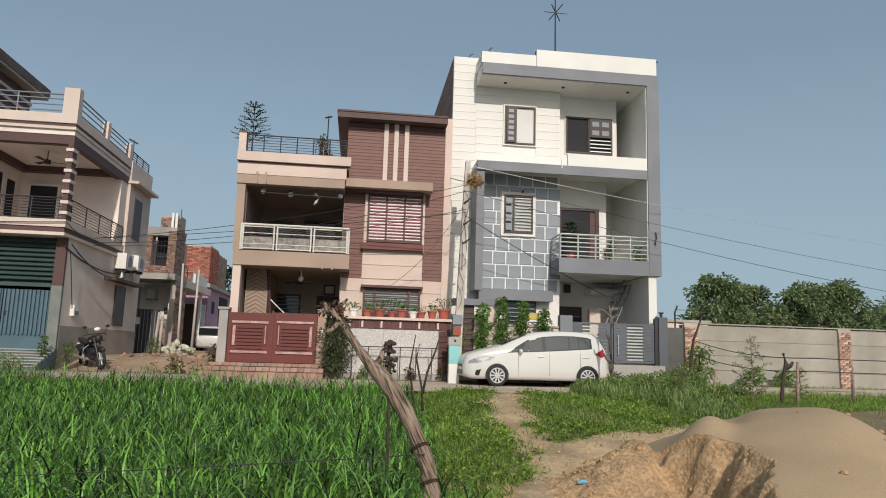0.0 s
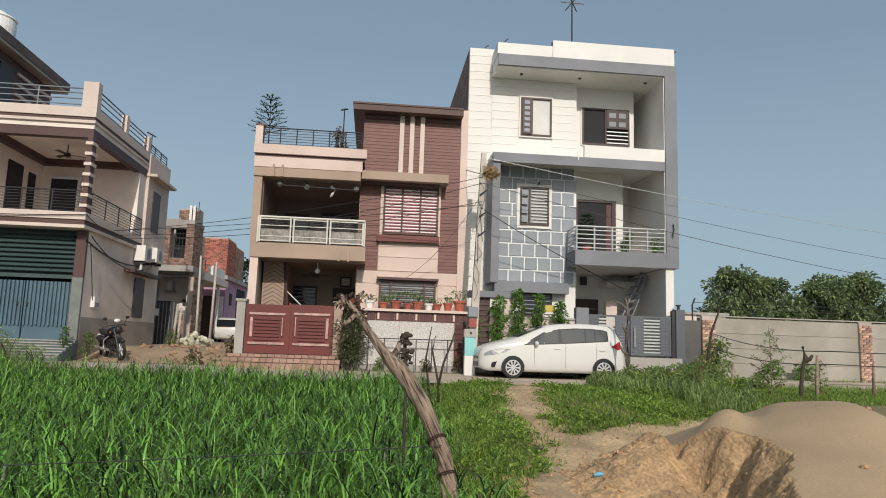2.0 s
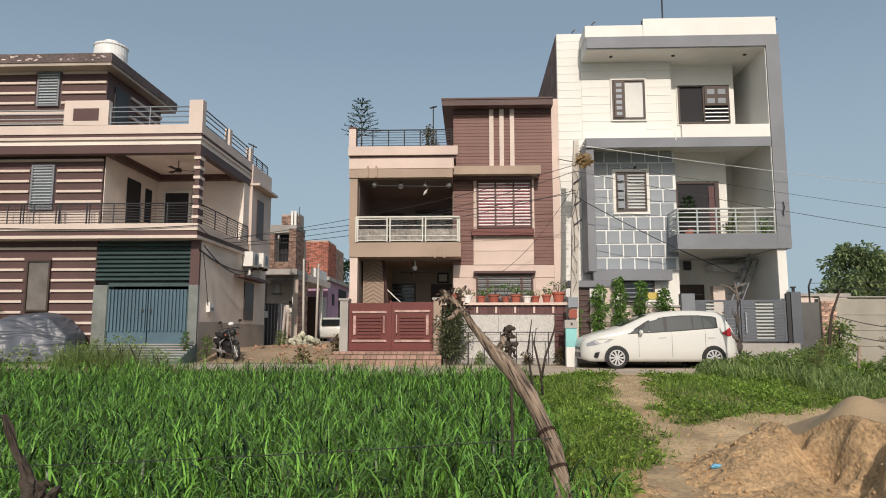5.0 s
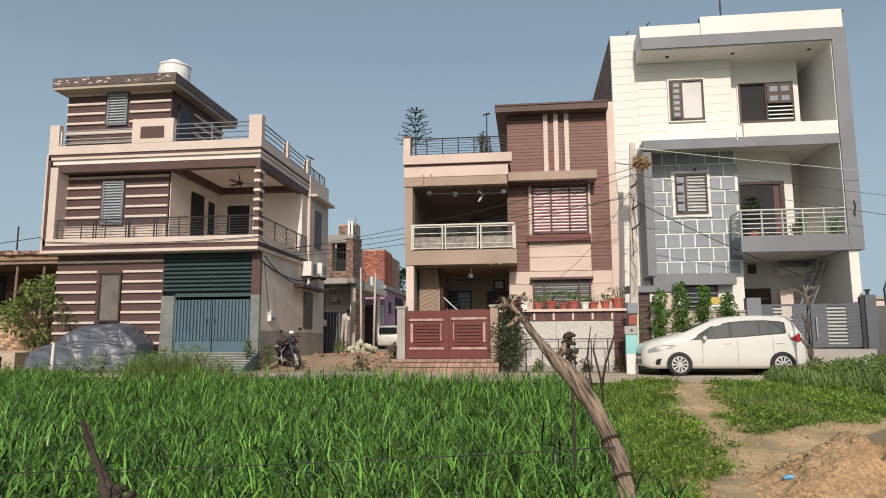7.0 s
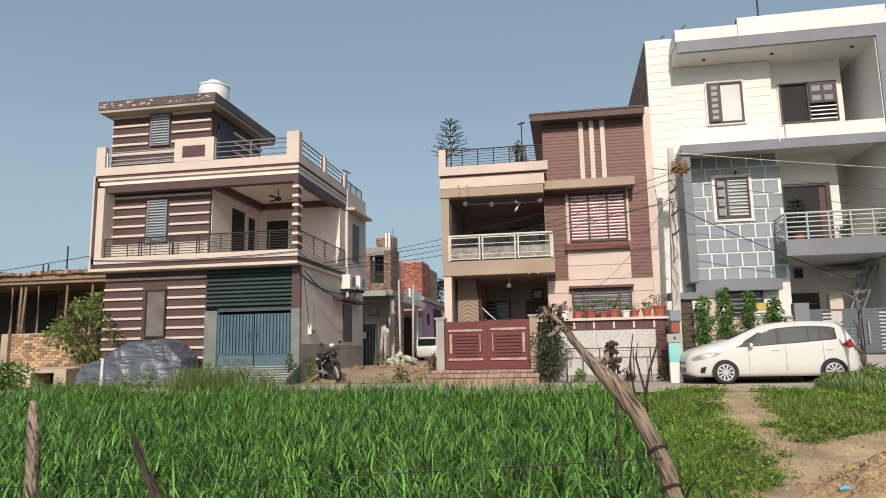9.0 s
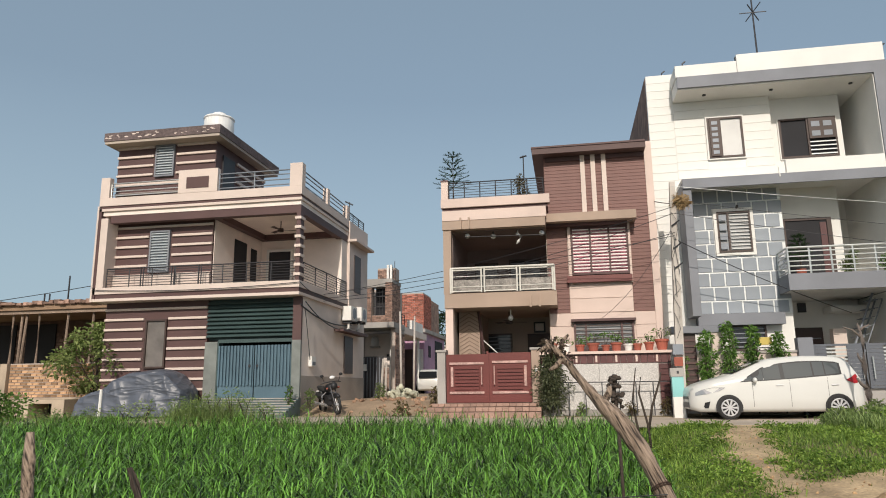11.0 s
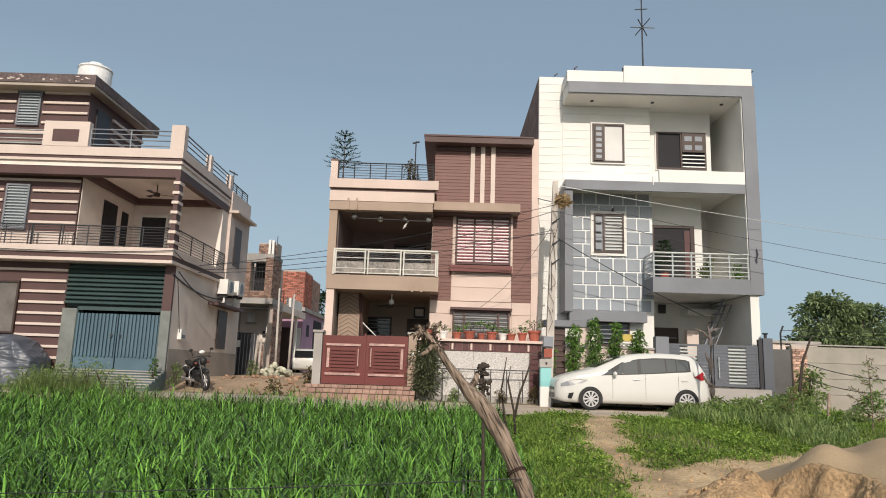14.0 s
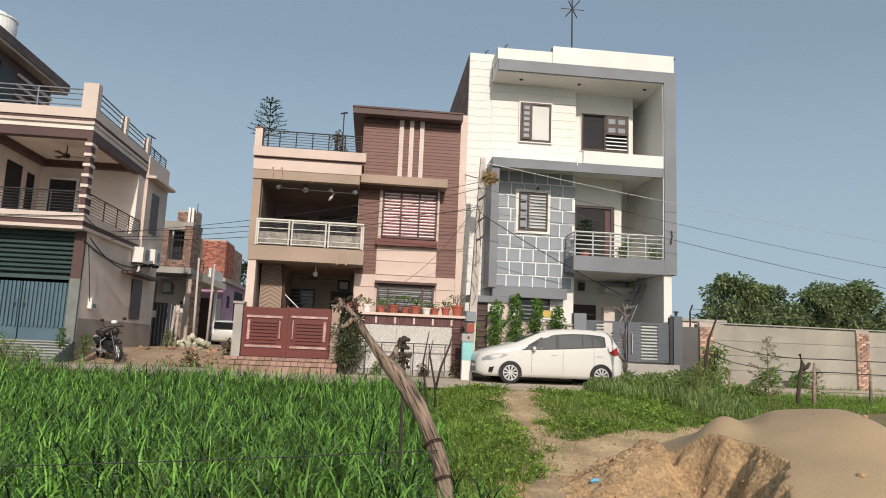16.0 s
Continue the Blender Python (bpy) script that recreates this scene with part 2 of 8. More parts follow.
def child(part_name, bm, mat, parent, label="", smooth=False):
    """A piece of a part, one level deeper."""
    ob = mesh_object(part_name, bm, mat, smooth)
    ob.parent = parent
    return tagged(ob, label)


def railing(parent, a, b, z0, z1, mat, bars=5, posts=4, r=0.02, name="railing", bar_r=0.012):
    """Horizontal bars between posts from a to b (x, y)."""
    a, b = Vector((*a, 0)), Vector((*b, 0))
    bm = bmesh.new()
    for k in range(posts):
        p = a.lerp(b, k / max(1, posts - 1))
        rod(bm, (p.x, p.y, z0), (p.x, p.y, z1), r)
    rod(bm, (a.x, a.y, z1), (b.x, b.y, z1), r * 1.15)
    rail = part(name, bm, mat, parent)
    for k in range(bars):
        z = z0 + (z1 - z0) * (k + 0.6) / (bars + 0.4)
        sub = bmesh.new()
        rod(sub, (a.x, a.y, z), (b.x, b.y, z), bar_r, sides=6)
        child("bar", sub, mat, rail)
    return rail


# ---- ground ----
def smooth(a, b, v):
    t = min(1.0, max(0.0, (v - a) / (b - a)))
    return t * t * (3 - 2 * t)


def ground_z(x, y):
    """The low field before the camera, the bank up to the road, and level land beyond."""
    crop = -0.6 * (1 - smooth(16.4, 18.0, y))
    waste = -0.6 * (1 - smooth(6.5, 14.8, y))
    k = smooth(0.2, 2.2, x - 0.02 * y)
    z = crop * (1 - k) + waste * k
    z += (0.42 * smooth(22.0, 25.0, y) + 0.1 * smooth(26, 36, y)) * smooth(-4.3, -4.9, x) * smooth(-24, -16, x)
    z -= 0.06 * smooth(16.2, 17.2, y) * (1 - smooth(21.0, 21.4, y)) * smooth(-4.8, -3.5, x)
    if y < 24:
        z += 0.05 * noise.noise((x * 0.5, y * 0.5, 0)) * (1 - smooth(15, 17, y)) * k
    return z


PATH_LINE = ((9.6, 2.66, 0.16), (10.3, 2.6, 0.12), (11.0, 2.47, 0.1), (11.8, 2.72, 0.2), (12.6, 2.87, 0.25), (13.3, 2.97, 0.24), (14.3, 3.2, 0.2), (16.2, 3.5, 0.3))
SAND_LEFT = ((4.0, 1.3), (7.0, 1.9), (7.9, 2.28), (8.4, 2.53), (8.75, 2.62), (9.6, 2.58), (10.2, 2.55))


def along_line(line, y, k):
    for a, b in zip(line, line[1:]):
        if y <= b[0]:
            f = max(0.0, (y - a[0]) / (b[0] - a[0]))
            return a[k] + (b[k] - a[k]) * f
    return line[-1][k]


def sand_depth(x, y):
    """How far inside the bare sand a place lies: the trodden path up to the road, and the ground round the heaps."""
    d = along_line(PATH_LINE, y, 2) - abs(x - along_line(PATH_LINE, y, 1)) if y > 9.4 else -9.0
    d = max(d, min(x - along_line(SAND_LEFT, y, 1), (9.6 + 0.45 * (x - 2.6) - y) * 0.9))
    return d + 0.16 * noise.noise((x * 1.3, y * 1.1, 6)) + 0.13 * noise.noise((x * 3.4, y * 2.2, 16))


def sheet(name, xs, ys, fz, mat):
    bm = bmesh.new()
    grid = [[bm.verts.new((x, y, fz(x, y))) for x in xs] for y in ys]
    for r0, r1 in zip(grid, grid[1:]):
        for k in range(len(xs) - 1):
            bm.faces.new((r0[k], r0[k + 1], r1[k + 1], r1[k]))
    ob = mesh_object(name, bm, mat, True)
    return ob


def earth_material():
    m = material("earth", (0.19, 0.15, 0.085), 0.95, vary=0.2, stain=0.2, grain=25, bump=0.5)
    return m


EARTH = earth_material()
ROADMAT = material("dusty_road", (0.43, 0.36, 0.29), 0.95, vary=0.12, stain=0.2, scale=1.5, grain=30, bump=0.3)
ground_xs = [-900, -300, -120, -60] + [-40 + i * 0.8 for i in range(38)] + [-10 + i * 0.4 for i in range(60)] + [14.5 + i * 1.0 for i in range(26)] + [60, 120, 300, 900]
ground_ys = [-60, -20, -5] + [0.5 + i * 0.4 for i in range(60)] + [25, 26, 27.5, 30, 33, 36, 40, 60, 120, 300, 1500]
tagged(sheet("ground", ground_xs, ground_ys, ground_z, EARTH), "brown earth with trodden dirt and grass", "ground", kind="structure")


def road_near(x):
    """The road's ragged near edge."""
    bulge = 1.6 * smooth(1.6, 4.2, x) * (1 - smooth(5.5, 7.5, x))
    return 17.1 - bulge + 0.22 * noise.noise((x * 0.4, 0, 0)) + 0.12 * noise.noise((x * 1.5, 4, 0)) + 2.6 * smooth(7.5, 11, x) + 0.9 * smooth(-2, -8, x)


def road_z(x, y):
    return 0.025 + 0.012 * noise.noise((x * 0.6, y * 0.6, 3)) - 0.06 * (1 - smooth(21.0, 21.4, y)) * smooth(-4.8, -3.5, x)


bm = bmesh.new()
ys = [0, 0.15, 0.4, 0.65, 0.9, 1.0]
rows_ = []
for i in range(220):
    x = -36 + i * 0.45
    near = road_near(x)
    far = 21.62 + 1.7 * smooth(10.4, 11.5, x)
    rows_.append([bm.verts.new((x, near + (far - near) * f, road_z(x, near + (far - near) * f) - (0.05 if f in (0, 1.0) else 0))) for f in ys])
for r0, r1 in zip(rows_, rows_[1:]):
    for k in range(len(ys) - 1):
        bm.faces.new((r0[k], r1[k], r1[k + 1], r0[k + 1]))
tagged(mesh_object("road", bm, ROADMAT, True), "dusty concrete village road with broken edges", "road", kind="structure")


CURTAINED = material("white_curtain_behind_glass", (0.55, 0.55, 0.54), 0.3, vary=0.05, stain=0.15)


# ---- white three-storey house ----
def white_house():
    h = thing("white_house", (6.6, 25, 0), "white three-storey house with blue-grey frames and tiled panel", "house")
    # the tall block on its pillar side
    boxes("wall", WHITE, h, (3.03, 6.95, 23.13, 31, 0.0, 11.43), label="white boarded front wall")
    boxes("side_wall", BRICKDULL, h, (3.015, 3.03, 23.3, 31, 9.0, 11.42), label="bare brick side wall")
    wins = ((4.85, 6.05, 8.2, 9.75),)
    boards(WHITE, h, 3.03, 3.85, 23.13, 2.6, 11.43, 0.29, 0.006, 0.014)
    boards(WHITE, h, 3.86, 6.94, 23.13, 7.33, 10.35, 0.29, 0.006, 0.014, holes=wins)
    # the recessed block
    boxes("wall", WHITE, h, (6.96, 9.22, 23.5, 25.4, 7.3, 10.36), (6.96, 9.734, 25.4, 31, 7.3, 10.36))
    boxes("wall", WHITE, h, (6.96, 8.8, 23.5, 25.4, 4.1, 7.2), (6.96, 9.734, 25.4, 31, 4.1, 7.2))
    boxes("wall", WHITE, h, (6.96, 9.74, 25.4, 31, 0.1, 3.66))
    boxes("side_wall", BLUEGREY, h, (9.76, 10.19, 22.0, 31, 3.65, 10.79), label="blue-grey side fin")
    boxes("side_wall", WHITE, h, (9.735, 9.76, 22.06, 31, 3.68, 10.36))
    boxes("side_wall", WHITE, h, (9.76, 10.04, 22.1, 31, 0.0, 3.65))
    # slabs
    boxes("roof", WHITE, h, (3.87, 9.74, 22.05, 23.6, 10.36, 10.8), (3.87, 10.18, 23.6, 31, 10.36, 10.8), label="flat roof slab")
    boxes("fascia", BLUEGREY, h, (3.87, 9.758, 21.98, 22.045, 10.40, 10.79), label="blue-grey fascia")
    boxes("parapet", WHITE, h, (3.84, 5.76, 22.02, 22.2, 10.8, 11.2), (3.84, 4.0, 22.2, 31, 10.8, 11.2))
    boxes("parapet", WHITE, h, (5.77, 10.12, 22.0, 22.2, 10.8, 11.41), (9.95, 10.12, 22.2, 31, 10.8, 11.41))
    boxes("slab", WHITE, h, (3.78, 6.955, 22.05, 23.1, 7.2, 7.30), (6.956, 9.733, 22.05, 25.5, 7.2, 7.298))
    boxes("fascia", BLUEGREY, h, (3.77, 9.73, 21.98, 22.045, 6.99, 7.31))
    boxes("parapet", WHITE, h, (6.9, 9.73, 22.0, 22.14, 7.315, 7.74))
    boxes("parapet", WHITE, h, (3.77, 6.9, 22.0, 23.12, 7.304, 7.325))
    boxes("balcony_slab", BLUEGREY, h, (6.6, 9.755, 22.0, 22.06, 3.64, 4.14), (6.6, 6.66, 22.06, 23.1, 3.64, 4.14), label="blue-grey balcony edge")
    boxes("balcony_slab", WHITE, h, (6.66, 9.75, 22.06, 25.4, 3.67, 4.1))
    # tiled panel
    boxes("panel_frame", BLUEGREY, h, (3.77, 4.03, 22.05, 23.1, 2.95, 7.2), (4.03, 4.16, 22.98, 23.1, 2.85, 7.2), (4.03, 6.6, 22.7, 23.12, 2.7, 3.06),
          label="blue-grey frame of the tiled panel")
    boxes("panel_backing", GROUT, h, (4.16, 6.95, 23.09, 23.13, 3.06, 7.2), label="white grout bed")
    pitch, gap = 0.463, 0.05
    lines = (3.1, 3.52, 3.98, 4.445, 4.91, 5.39, 5.86, 6.33, 6.77, 7.2)
    for row, (z, top) in enumerate(zip(lines, lines[1:])):
        z1 = top - gap
        x = (4.56 if row % 2 == 0 else 4.66) - pitch
        while x < 6.9:
            l, r = max(x + gap / 2, 4.2), min(x + pitch - gap / 2, 6.945)
            left, right, under, over = 4.80, 6.07, 4.94, 6.55
            hit = r > left and l < right and z1 > under and z < over
            if not hit:
                spans = [(l, r, z, z1)]
            else:
                spans = [(l, min(r, left), z, z1), (max(l, right), r, z, z1), (max(l, left), min(r, right), z, under), (max(l, left), min(r, right), over, z1)]
            for sl, sr, s0, s1 in spans:
                if sr - sl > 0.05 and s1 - s0 > 0.03:
                    piece("tile", TILE, h, round(sl, 3), round(sr, 3), 23.065, 23.095, round(s0, 3), round(s1, 3))
            x += pitch
    # windows and doors
    window(h, 4.92, 5.95, 23.07, 5.06, 6.42, DARKWOOD, (0.33,), PALEGLASS, 0.1, WHITE, rails=11, rail_mat=CURTAINED, rail_x=(5.32, 5.9))
    window(h, 4.90, 6.02, 23.1, 8.28, 9.69, DARKWOOD, (0.36,), CURTAINED, 0.05, WHITE)
    boxes("open_sash", DARKWOOD, h, (4.96, 5.27, 22.97, 23.0, 8.33, 9.64), label="dark open window sash")
    for k in range(6):
        boxes("sash_light", GREYMETAL, h, (5.02, 5.21, 22.96, 22.97, 8.4 + k * 0.205, 8.52 + k * 0.205))
    for k in range(4):
        boxes("sash_light", GREYMETAL, h, (4.97, 5.2, 22.95, 22.96, 5.16 + k * 0.31, 5.36 + k * 0.31))
    window(h, 7.26, 9.03, 23.5, 8.22, 9.6, DARKWOOD, (0.5,), INSIDE, 0.04, WHITE)
    bm = bmesh.new()
    box(bm, 8.17, 8.97, 23.38, 23.44, 8.85, 9.55)
    shutter = part("shutter", bm, DARKWOOD, h, "dark shutter with pale panels")
    for px in (8.25, 8.62):
        for pz in (8.93, 9.26):
            sub = bmesh.new()
            box(sub, px, px + 0.26, 23.37, 23.385, pz, pz + 0.18)
            child("panel", sub, GREYMETAL, shutter)
    for k in range(4):
        boxes("safety_bar", STEEL, h, (8.17, 8.97, 23.4, 23.42, 8.3 + k * 0.14, 8.335 + k * 0.14))
    boxes("door", INSIDE, h, (7.1, 8.36, 23.44, 23.48, 4.14, 6.08), label="open balcony door, room shade put into a near-black sheet")
    boxes("door_frame", DARKWOOD, h, (7.02, 7.1, 23.4, 23.49, 4.14, 6.16), (8.36, 8.5, 23.4, 23.49, 4.14, 6.16), (7.1, 8.36, 23.4, 23.49, 6.08, 6.16))
    boxes("curtain", MAROONTILE, h, (8.15, 8.34, 23.41, 23.435, 4.16, 6.0))
    window(h, 5.05, 6.1, 23.1, 1.9, 2.72, DARKWOOD, (0.5,), GLASS, rails=5, rail_mat=GREYMETAL)
    boxes("door", DARKWOOD, h, (7.55, 8.5, 25.34, 25.39, 0.3, 2.75), label="dark slatted ground-floor door")
    for k in range(9):
        boxes("door_slat", GREYMETAL, h, (7.85, 8.42, 25.31, 25.335, 0.6 + k * 0.22, 0.64 + k * 0.22))
    boxes("meter_box", DARKMETAL, h, (7.8, 8.05, 25.3, 25.39, 3.28, 3.6))
    # outside stair under the balcony
    boxes("stair_soffit", WHITE, h, (8.6, 9.7, 24.6, 25.38, 3.2, 3.4))
    bm = bmesh.new()
    rod(bm, (8.35, 23.6, 1.0), (9.5, 23.6, 3.66), 0.035)
    rod(bm, (8.7, 24.1, 1.0), (9.8, 24.1, 3.6), 0.03), rod(bm, (8.85, 23.6, 1.35), (9.85, 23.6, 3.66), 0.022), rod(bm, (8.35, 23.6, 1.0), (8.85, 23.6, 1.35), 0.02)
    for k in range(9):
        f = (k + 0.5) / 9
        box(bm, 8.3 + 1.15 * f, 8.55 + 1.15 * f, 23.6, 24.1, 0.98 + 2.6 * f, 1.01 + 2.6 * f), rod(bm, (8.45 + 1.13 * f, 23.6, 1.0 + 2.6 * f), (8.72 + 1.1 * f, 23.6, 1.2 + 2.4 * f), 0.012, sides=5)
    part("steel_stair", bm, GREYMETAL, h, "grey steel stair with open treads")
    boxes("stair_wall", CREAM, h, (8.35, 8.75, 24.0, 24.3, 0.2, 2.6))
    # balcony railing
    railing(h, (6.66, 22.06), (9.72, 22.06), 4.14, 4.95, STEEL, 5, 6, 0.03, bar_r=0.02)
    railing(h, (6.66, 22.1), (6.66, 23.05), 4.14, 4.95, STEEL, 5, 2, 0.03, bar_r=0.02)
    # roof and soffit fittings
    for x, y, z in ((3.6, 23.2, 11.43), (4.1, 22.1, 11.2), (5.75, 22.1, 11.25), (10.1, 22.1, 11.2)):
        bm = bmesh.new()
        dx = 0.12 if x > 9 else 0.1
        rod(bm, (x, y, z - 0.12), (x, y, z + 0.1), 0.02, sides=6)
        rod(bm, (x, y, z + 0.1), (x + dx, y, z + 0.18), 0.025, sides=6)
        part("roof_bracket", bm, DARKMETAL, h)
    for x in (4.8, 6.9, 9.3):
        bm = bmesh.new()
        rod(bm, (x, 22.6, 10.33), (x, 22.6, 10.362), 0.06, sides=12)
        part("downlight", bm, DARKMETAL, h)
    for x in (6.95,):
        bm = bmesh.new()
        rod(bm, (x, 22.5, 7.17), (x, 22.5, 7.202), 0.06, sides=12)
        part("downlight", bm, DARKMETAL, h)
    boxes("drain_spout", WHITE, h, (6.66, 6.69, 21.95, 22.0, 7.2, 7.5))
    bm = bmesh.new()
    tube(bm, [(9.98, 21.96, 5.15), (10.0, 21.93, 4.95), (9.95, 21.93, 4.8), (9.98, 21.96, 4.7)], [0.02] * 4, 6)
    part("lamp_hook", bm, DARKMETAL, h)
    bm = bmesh.new()
    rod(bm, (5.55, 22.95, 6.52), (5.55, 22.85, 6.56), 0.04, sides=10)
    part("camera_dome", bm, DARKMETAL, h)
    return h


white_house()


# ---- brown and pink house ----
def brown_house():
    h = thing("brown_house", (-0.5, 25, 0), "two-storey brown and pink boarded house with balcony", "house")
    wins = ((-0.03, 2.14, 4.2, 6.3), (0.1, 2.14, 2.1, 3.02))
    boxes("wall", PINK, h, (-0.6, 2.78, 23.03, 31, 0, 8.7), label="main block wall")
    boxes("pilaster", PINK, h, (2.78, 3.02, 22.97, 31, 0, 9.02), label="pink corner pilaster")
    boards(BROWN_CLAD, h, -0.6, 2.78, 23.03, 6.3, 8.66, 0.12, 0.005, 0.024)
    boards(BROWN_CLAD, h, -0.6, 0.08, 23.03, 3.26, 6.3, 0.12, 0.005, 0.024)
    boards(BROWN_CLAD, h, 2.12, 2.78, 23.03, 3.26, 6.3, 0.12, 0.005, 0.024)
    boards(PINK, h, -0.6, 2.78, 23.03, 0.3, 3.25, 0.42, holes=wins)
    boards(PINK, h, 0.09, 2.11, 23.03, 3.26, 4.2, 0.42)
    boxes("roof", material("roof_brown", (0.10, 0.062, 0.058), 0.65, vary=0.08, stain=0.15), h, (-0.97, 2.79, 22.5, 31, 8.66, 8.86), label="projecting roof slab")
    boxes("roof_edge", BROWN, h, (-0.99, 2.79, 22.47, 31, 8.862, 8.92), label="dark roof edging")
    boxes("roof_edge", BROWN, h, (-0.55, 2.77, 22.93, 23.0, 8.5, 8.64))
    for x in (0.64, 0.99, 1.35):
        boxes("stripe", CREAM, h, (x, x + 0.15, 22.92, 23.0, 6.55, 8.66), label="cream vertical band")
    boxes("canopy", TAN, h, (-0.6, 2.32, 22.3, 23.03, 6.22, 6.5), label="tan window canopy")
    boxes("canopy_edge", BROWN, h, (-0.6, 2.05, 22.6, 23.03, 6.14, 6.22))
    # upper window, red curtains behind white bars
    curtain = material("red_curtain", (0.50, 0.24, 0.28), 0.9, vary=0.25, stain=0.45, scale=4, grain=14)
    window(h, 0.2, 2.06, 23.0, 4.5, 6.14, BROWN, (0.34, 0.67), curtain, 0.0, rails=14, rail_mat=WHITE, deep=0.12)
    boxes("window_surround", PINK, h, (0.1, 0.19, 22.9, 23.0, 4.2, 6.2))
    boxes("window_surround", PINK, h, (2.07, 2.14, 22.9, 23.0, 4.2, 6.2))
    boxes("window_sill", REDGATE, h, (0.02, 2.12, 22.8, 23.0, 4.24, 4.46), label="maroon sill")
    window(h, 0.17, 2.07, 23.0, 2.0, 2.94, BROWN, (0.2, 0.8), PALEGLASS, 0.0, rails=6, rail_mat=DARKWOOD, deep=0.12)
    boxes("window_hood", BROWN, h, (0.08, 2.14, 22.75, 23.0, 2.95, 3.03))
    # balcony wing: floor slab, roof slab, end column
    boxes("balcony_slab", TAN, h, (-3.97, -0.33, 22.0, 26, 3.43, 3.9), label="tan balcony slab")
    boxes("side_wall", TAN, h, (-4.0, -3.74, 22.05, 31, 3.9, 6.06))
    boxes("column", PINK, h, (-3.95, -3.7, 22.05, 22.4, 0, 3.43))
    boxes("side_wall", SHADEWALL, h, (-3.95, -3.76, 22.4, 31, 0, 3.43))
    boxes("roof_beam", TAN, h, (-4.02, -0.6, 22.0, 31, 6.06, 6.36), label="tan roof beam")
    boxes("roof_band", PINK, h, (-4.02, -0.56, 21.98, 22.3, 6.36, 6.70), (-4.02, -0.56, 22.3, 31, 6.36, 6.7))
    boxes("roof_groove", BROWN, h, (-4.0, -0.5, 22.02, 23, 6.70, 6.8))
    boxes("parapet", PINK, h, (-4.05, -0.43, 21.93, 22.15, 6.8, 7.1), (-4.05, -3.85, 22.15, 31, 6.8, 7.1))
    boxes("roof_post", PINK, h, (-4.03, -3.8, 21.93, 22.16, 7.1, 7.71))
    boxes("post_cap", MAROONTILE, h, (-4.05, -3.78, 21.91, 22.18, 7.71, 7.76))
    railing(h, (-3.78, 22.05), (-0.62, 22.05), 7.1, 7.68, DARKMETAL, 6, 7, 0.018, bar_r=0.01)
    # balcony recess lined in darker mauve-brown; its shade is put into this colour
    duskwall = material("balcony_shade_brown", (0.18, 0.14, 0.135), 0.75, vary=0.08, stain=0.12)
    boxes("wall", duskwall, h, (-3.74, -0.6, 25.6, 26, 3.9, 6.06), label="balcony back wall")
    boxes("ceiling_panel", duskwall, h, (-3.74, -0.63, 22.3, 25.6, 6.03, 6.056), label="balcony ceiling panel, mauve-brown darkened for shade")
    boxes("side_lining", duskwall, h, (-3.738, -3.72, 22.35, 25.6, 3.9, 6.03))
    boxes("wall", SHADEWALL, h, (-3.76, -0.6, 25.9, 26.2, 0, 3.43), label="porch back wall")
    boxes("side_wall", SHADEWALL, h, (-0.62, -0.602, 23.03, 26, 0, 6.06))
    window(h, -2.1, -0.9, 25.58, 4.0, 5.6, DARKWOOD, (0.5,), GLASS, rails=8, rail_mat=GREYMETAL)
    window(h, -3.4, -2.5, 25.58, 4.6, 5.5, DARKWOOD, (), GLASS)
    window(h, -3.08, -2.1, 25.88, 1.9, 2.85, DARKWOOD, (), GLASS, rails=6, rail_mat=GREYMETAL)
    boxes("door", DARKWOOD, h, (-1.52, -0.7, 25.84, 25.89, 0.3, 2.82), label="dark wooden entrance door")
    boxes("wall_picture", DARKMETAL, h, (-1.28, -0.85, 25.86, 25.89, 2.86, 3.26))
    boxes("picture_sheet", WHITE, h, (-1.22, -0.91, 25.85, 25.86, 2.93, 3.2))
    # stair side with chevron strips; their darker tan stands in for relief shading
    stair = boxes("stair_wall", TAN, h, (-3.69, -2.98, 23.2, 25.8, 0.3, 3.42), label="tan stair wall with raised chevrons")
    strip_shade = material("chevron_relief_shade", (0.20, 0.14, 0.105), 0.7, vary=0.08)
    for k in range(16):
        z = 1.2 + k * 0.135
        bm = bmesh.new()
        for s in (-1, 1):
            v = [bm.verts.new(p) for p in ((-3.34, 23.2, z + 0.14), (-3.34 + s * 0.33, 23.2, z - 0.06), (-3.34 + s * 0.33, 23.2, z - 0.03), (-3.34, 23.2, z + 0.17))]
            w = [bm.verts.new(q.co + Vector((0, -0.02, 0))) for q in v]
            bm.faces.new(w), bm.faces.new(v)
            for i in range(4):
                bm.faces.new((v[i], v[(i + 1) % 4], w[(i + 1) % 4], w[i]))
        child("chevron_strip", bm, strip_shade, stair)
    bm = bmesh.new()
    tube(bm, [(-3.0, 23.16, 3.42), (-2.72, 23.16, 0.6)], [0.05, 0.05], 4)
    part("stair_edge", bm, BROWN, h)
    bm = bmesh.new()
    rod(bm, (-3.0, 23.5, 2.55), (-2.3, 23.5, 1.9), 0.025)
    part("stair_handrail", bm, STEEL, h)
    # balcony railing panels with wavy bars over mottled sheets
    railwhite = material("cream_white_enamel", (0.62, 0.60, 0.55), 0.4, vary=0.05, stain=0.12, bump=0.02)
    frosted = material("mottled_sheet", (0.22, 0.20, 0.18), 0.5, vary=0.4, scale=14, stain=0.5, grain=25)
    rail = railing(h, (-3.76, 21.98), (-0.38, 21.98), 3.9, 4.73, railwhite, 2, 2, 0.03, name="railing", bar_r=0.015)
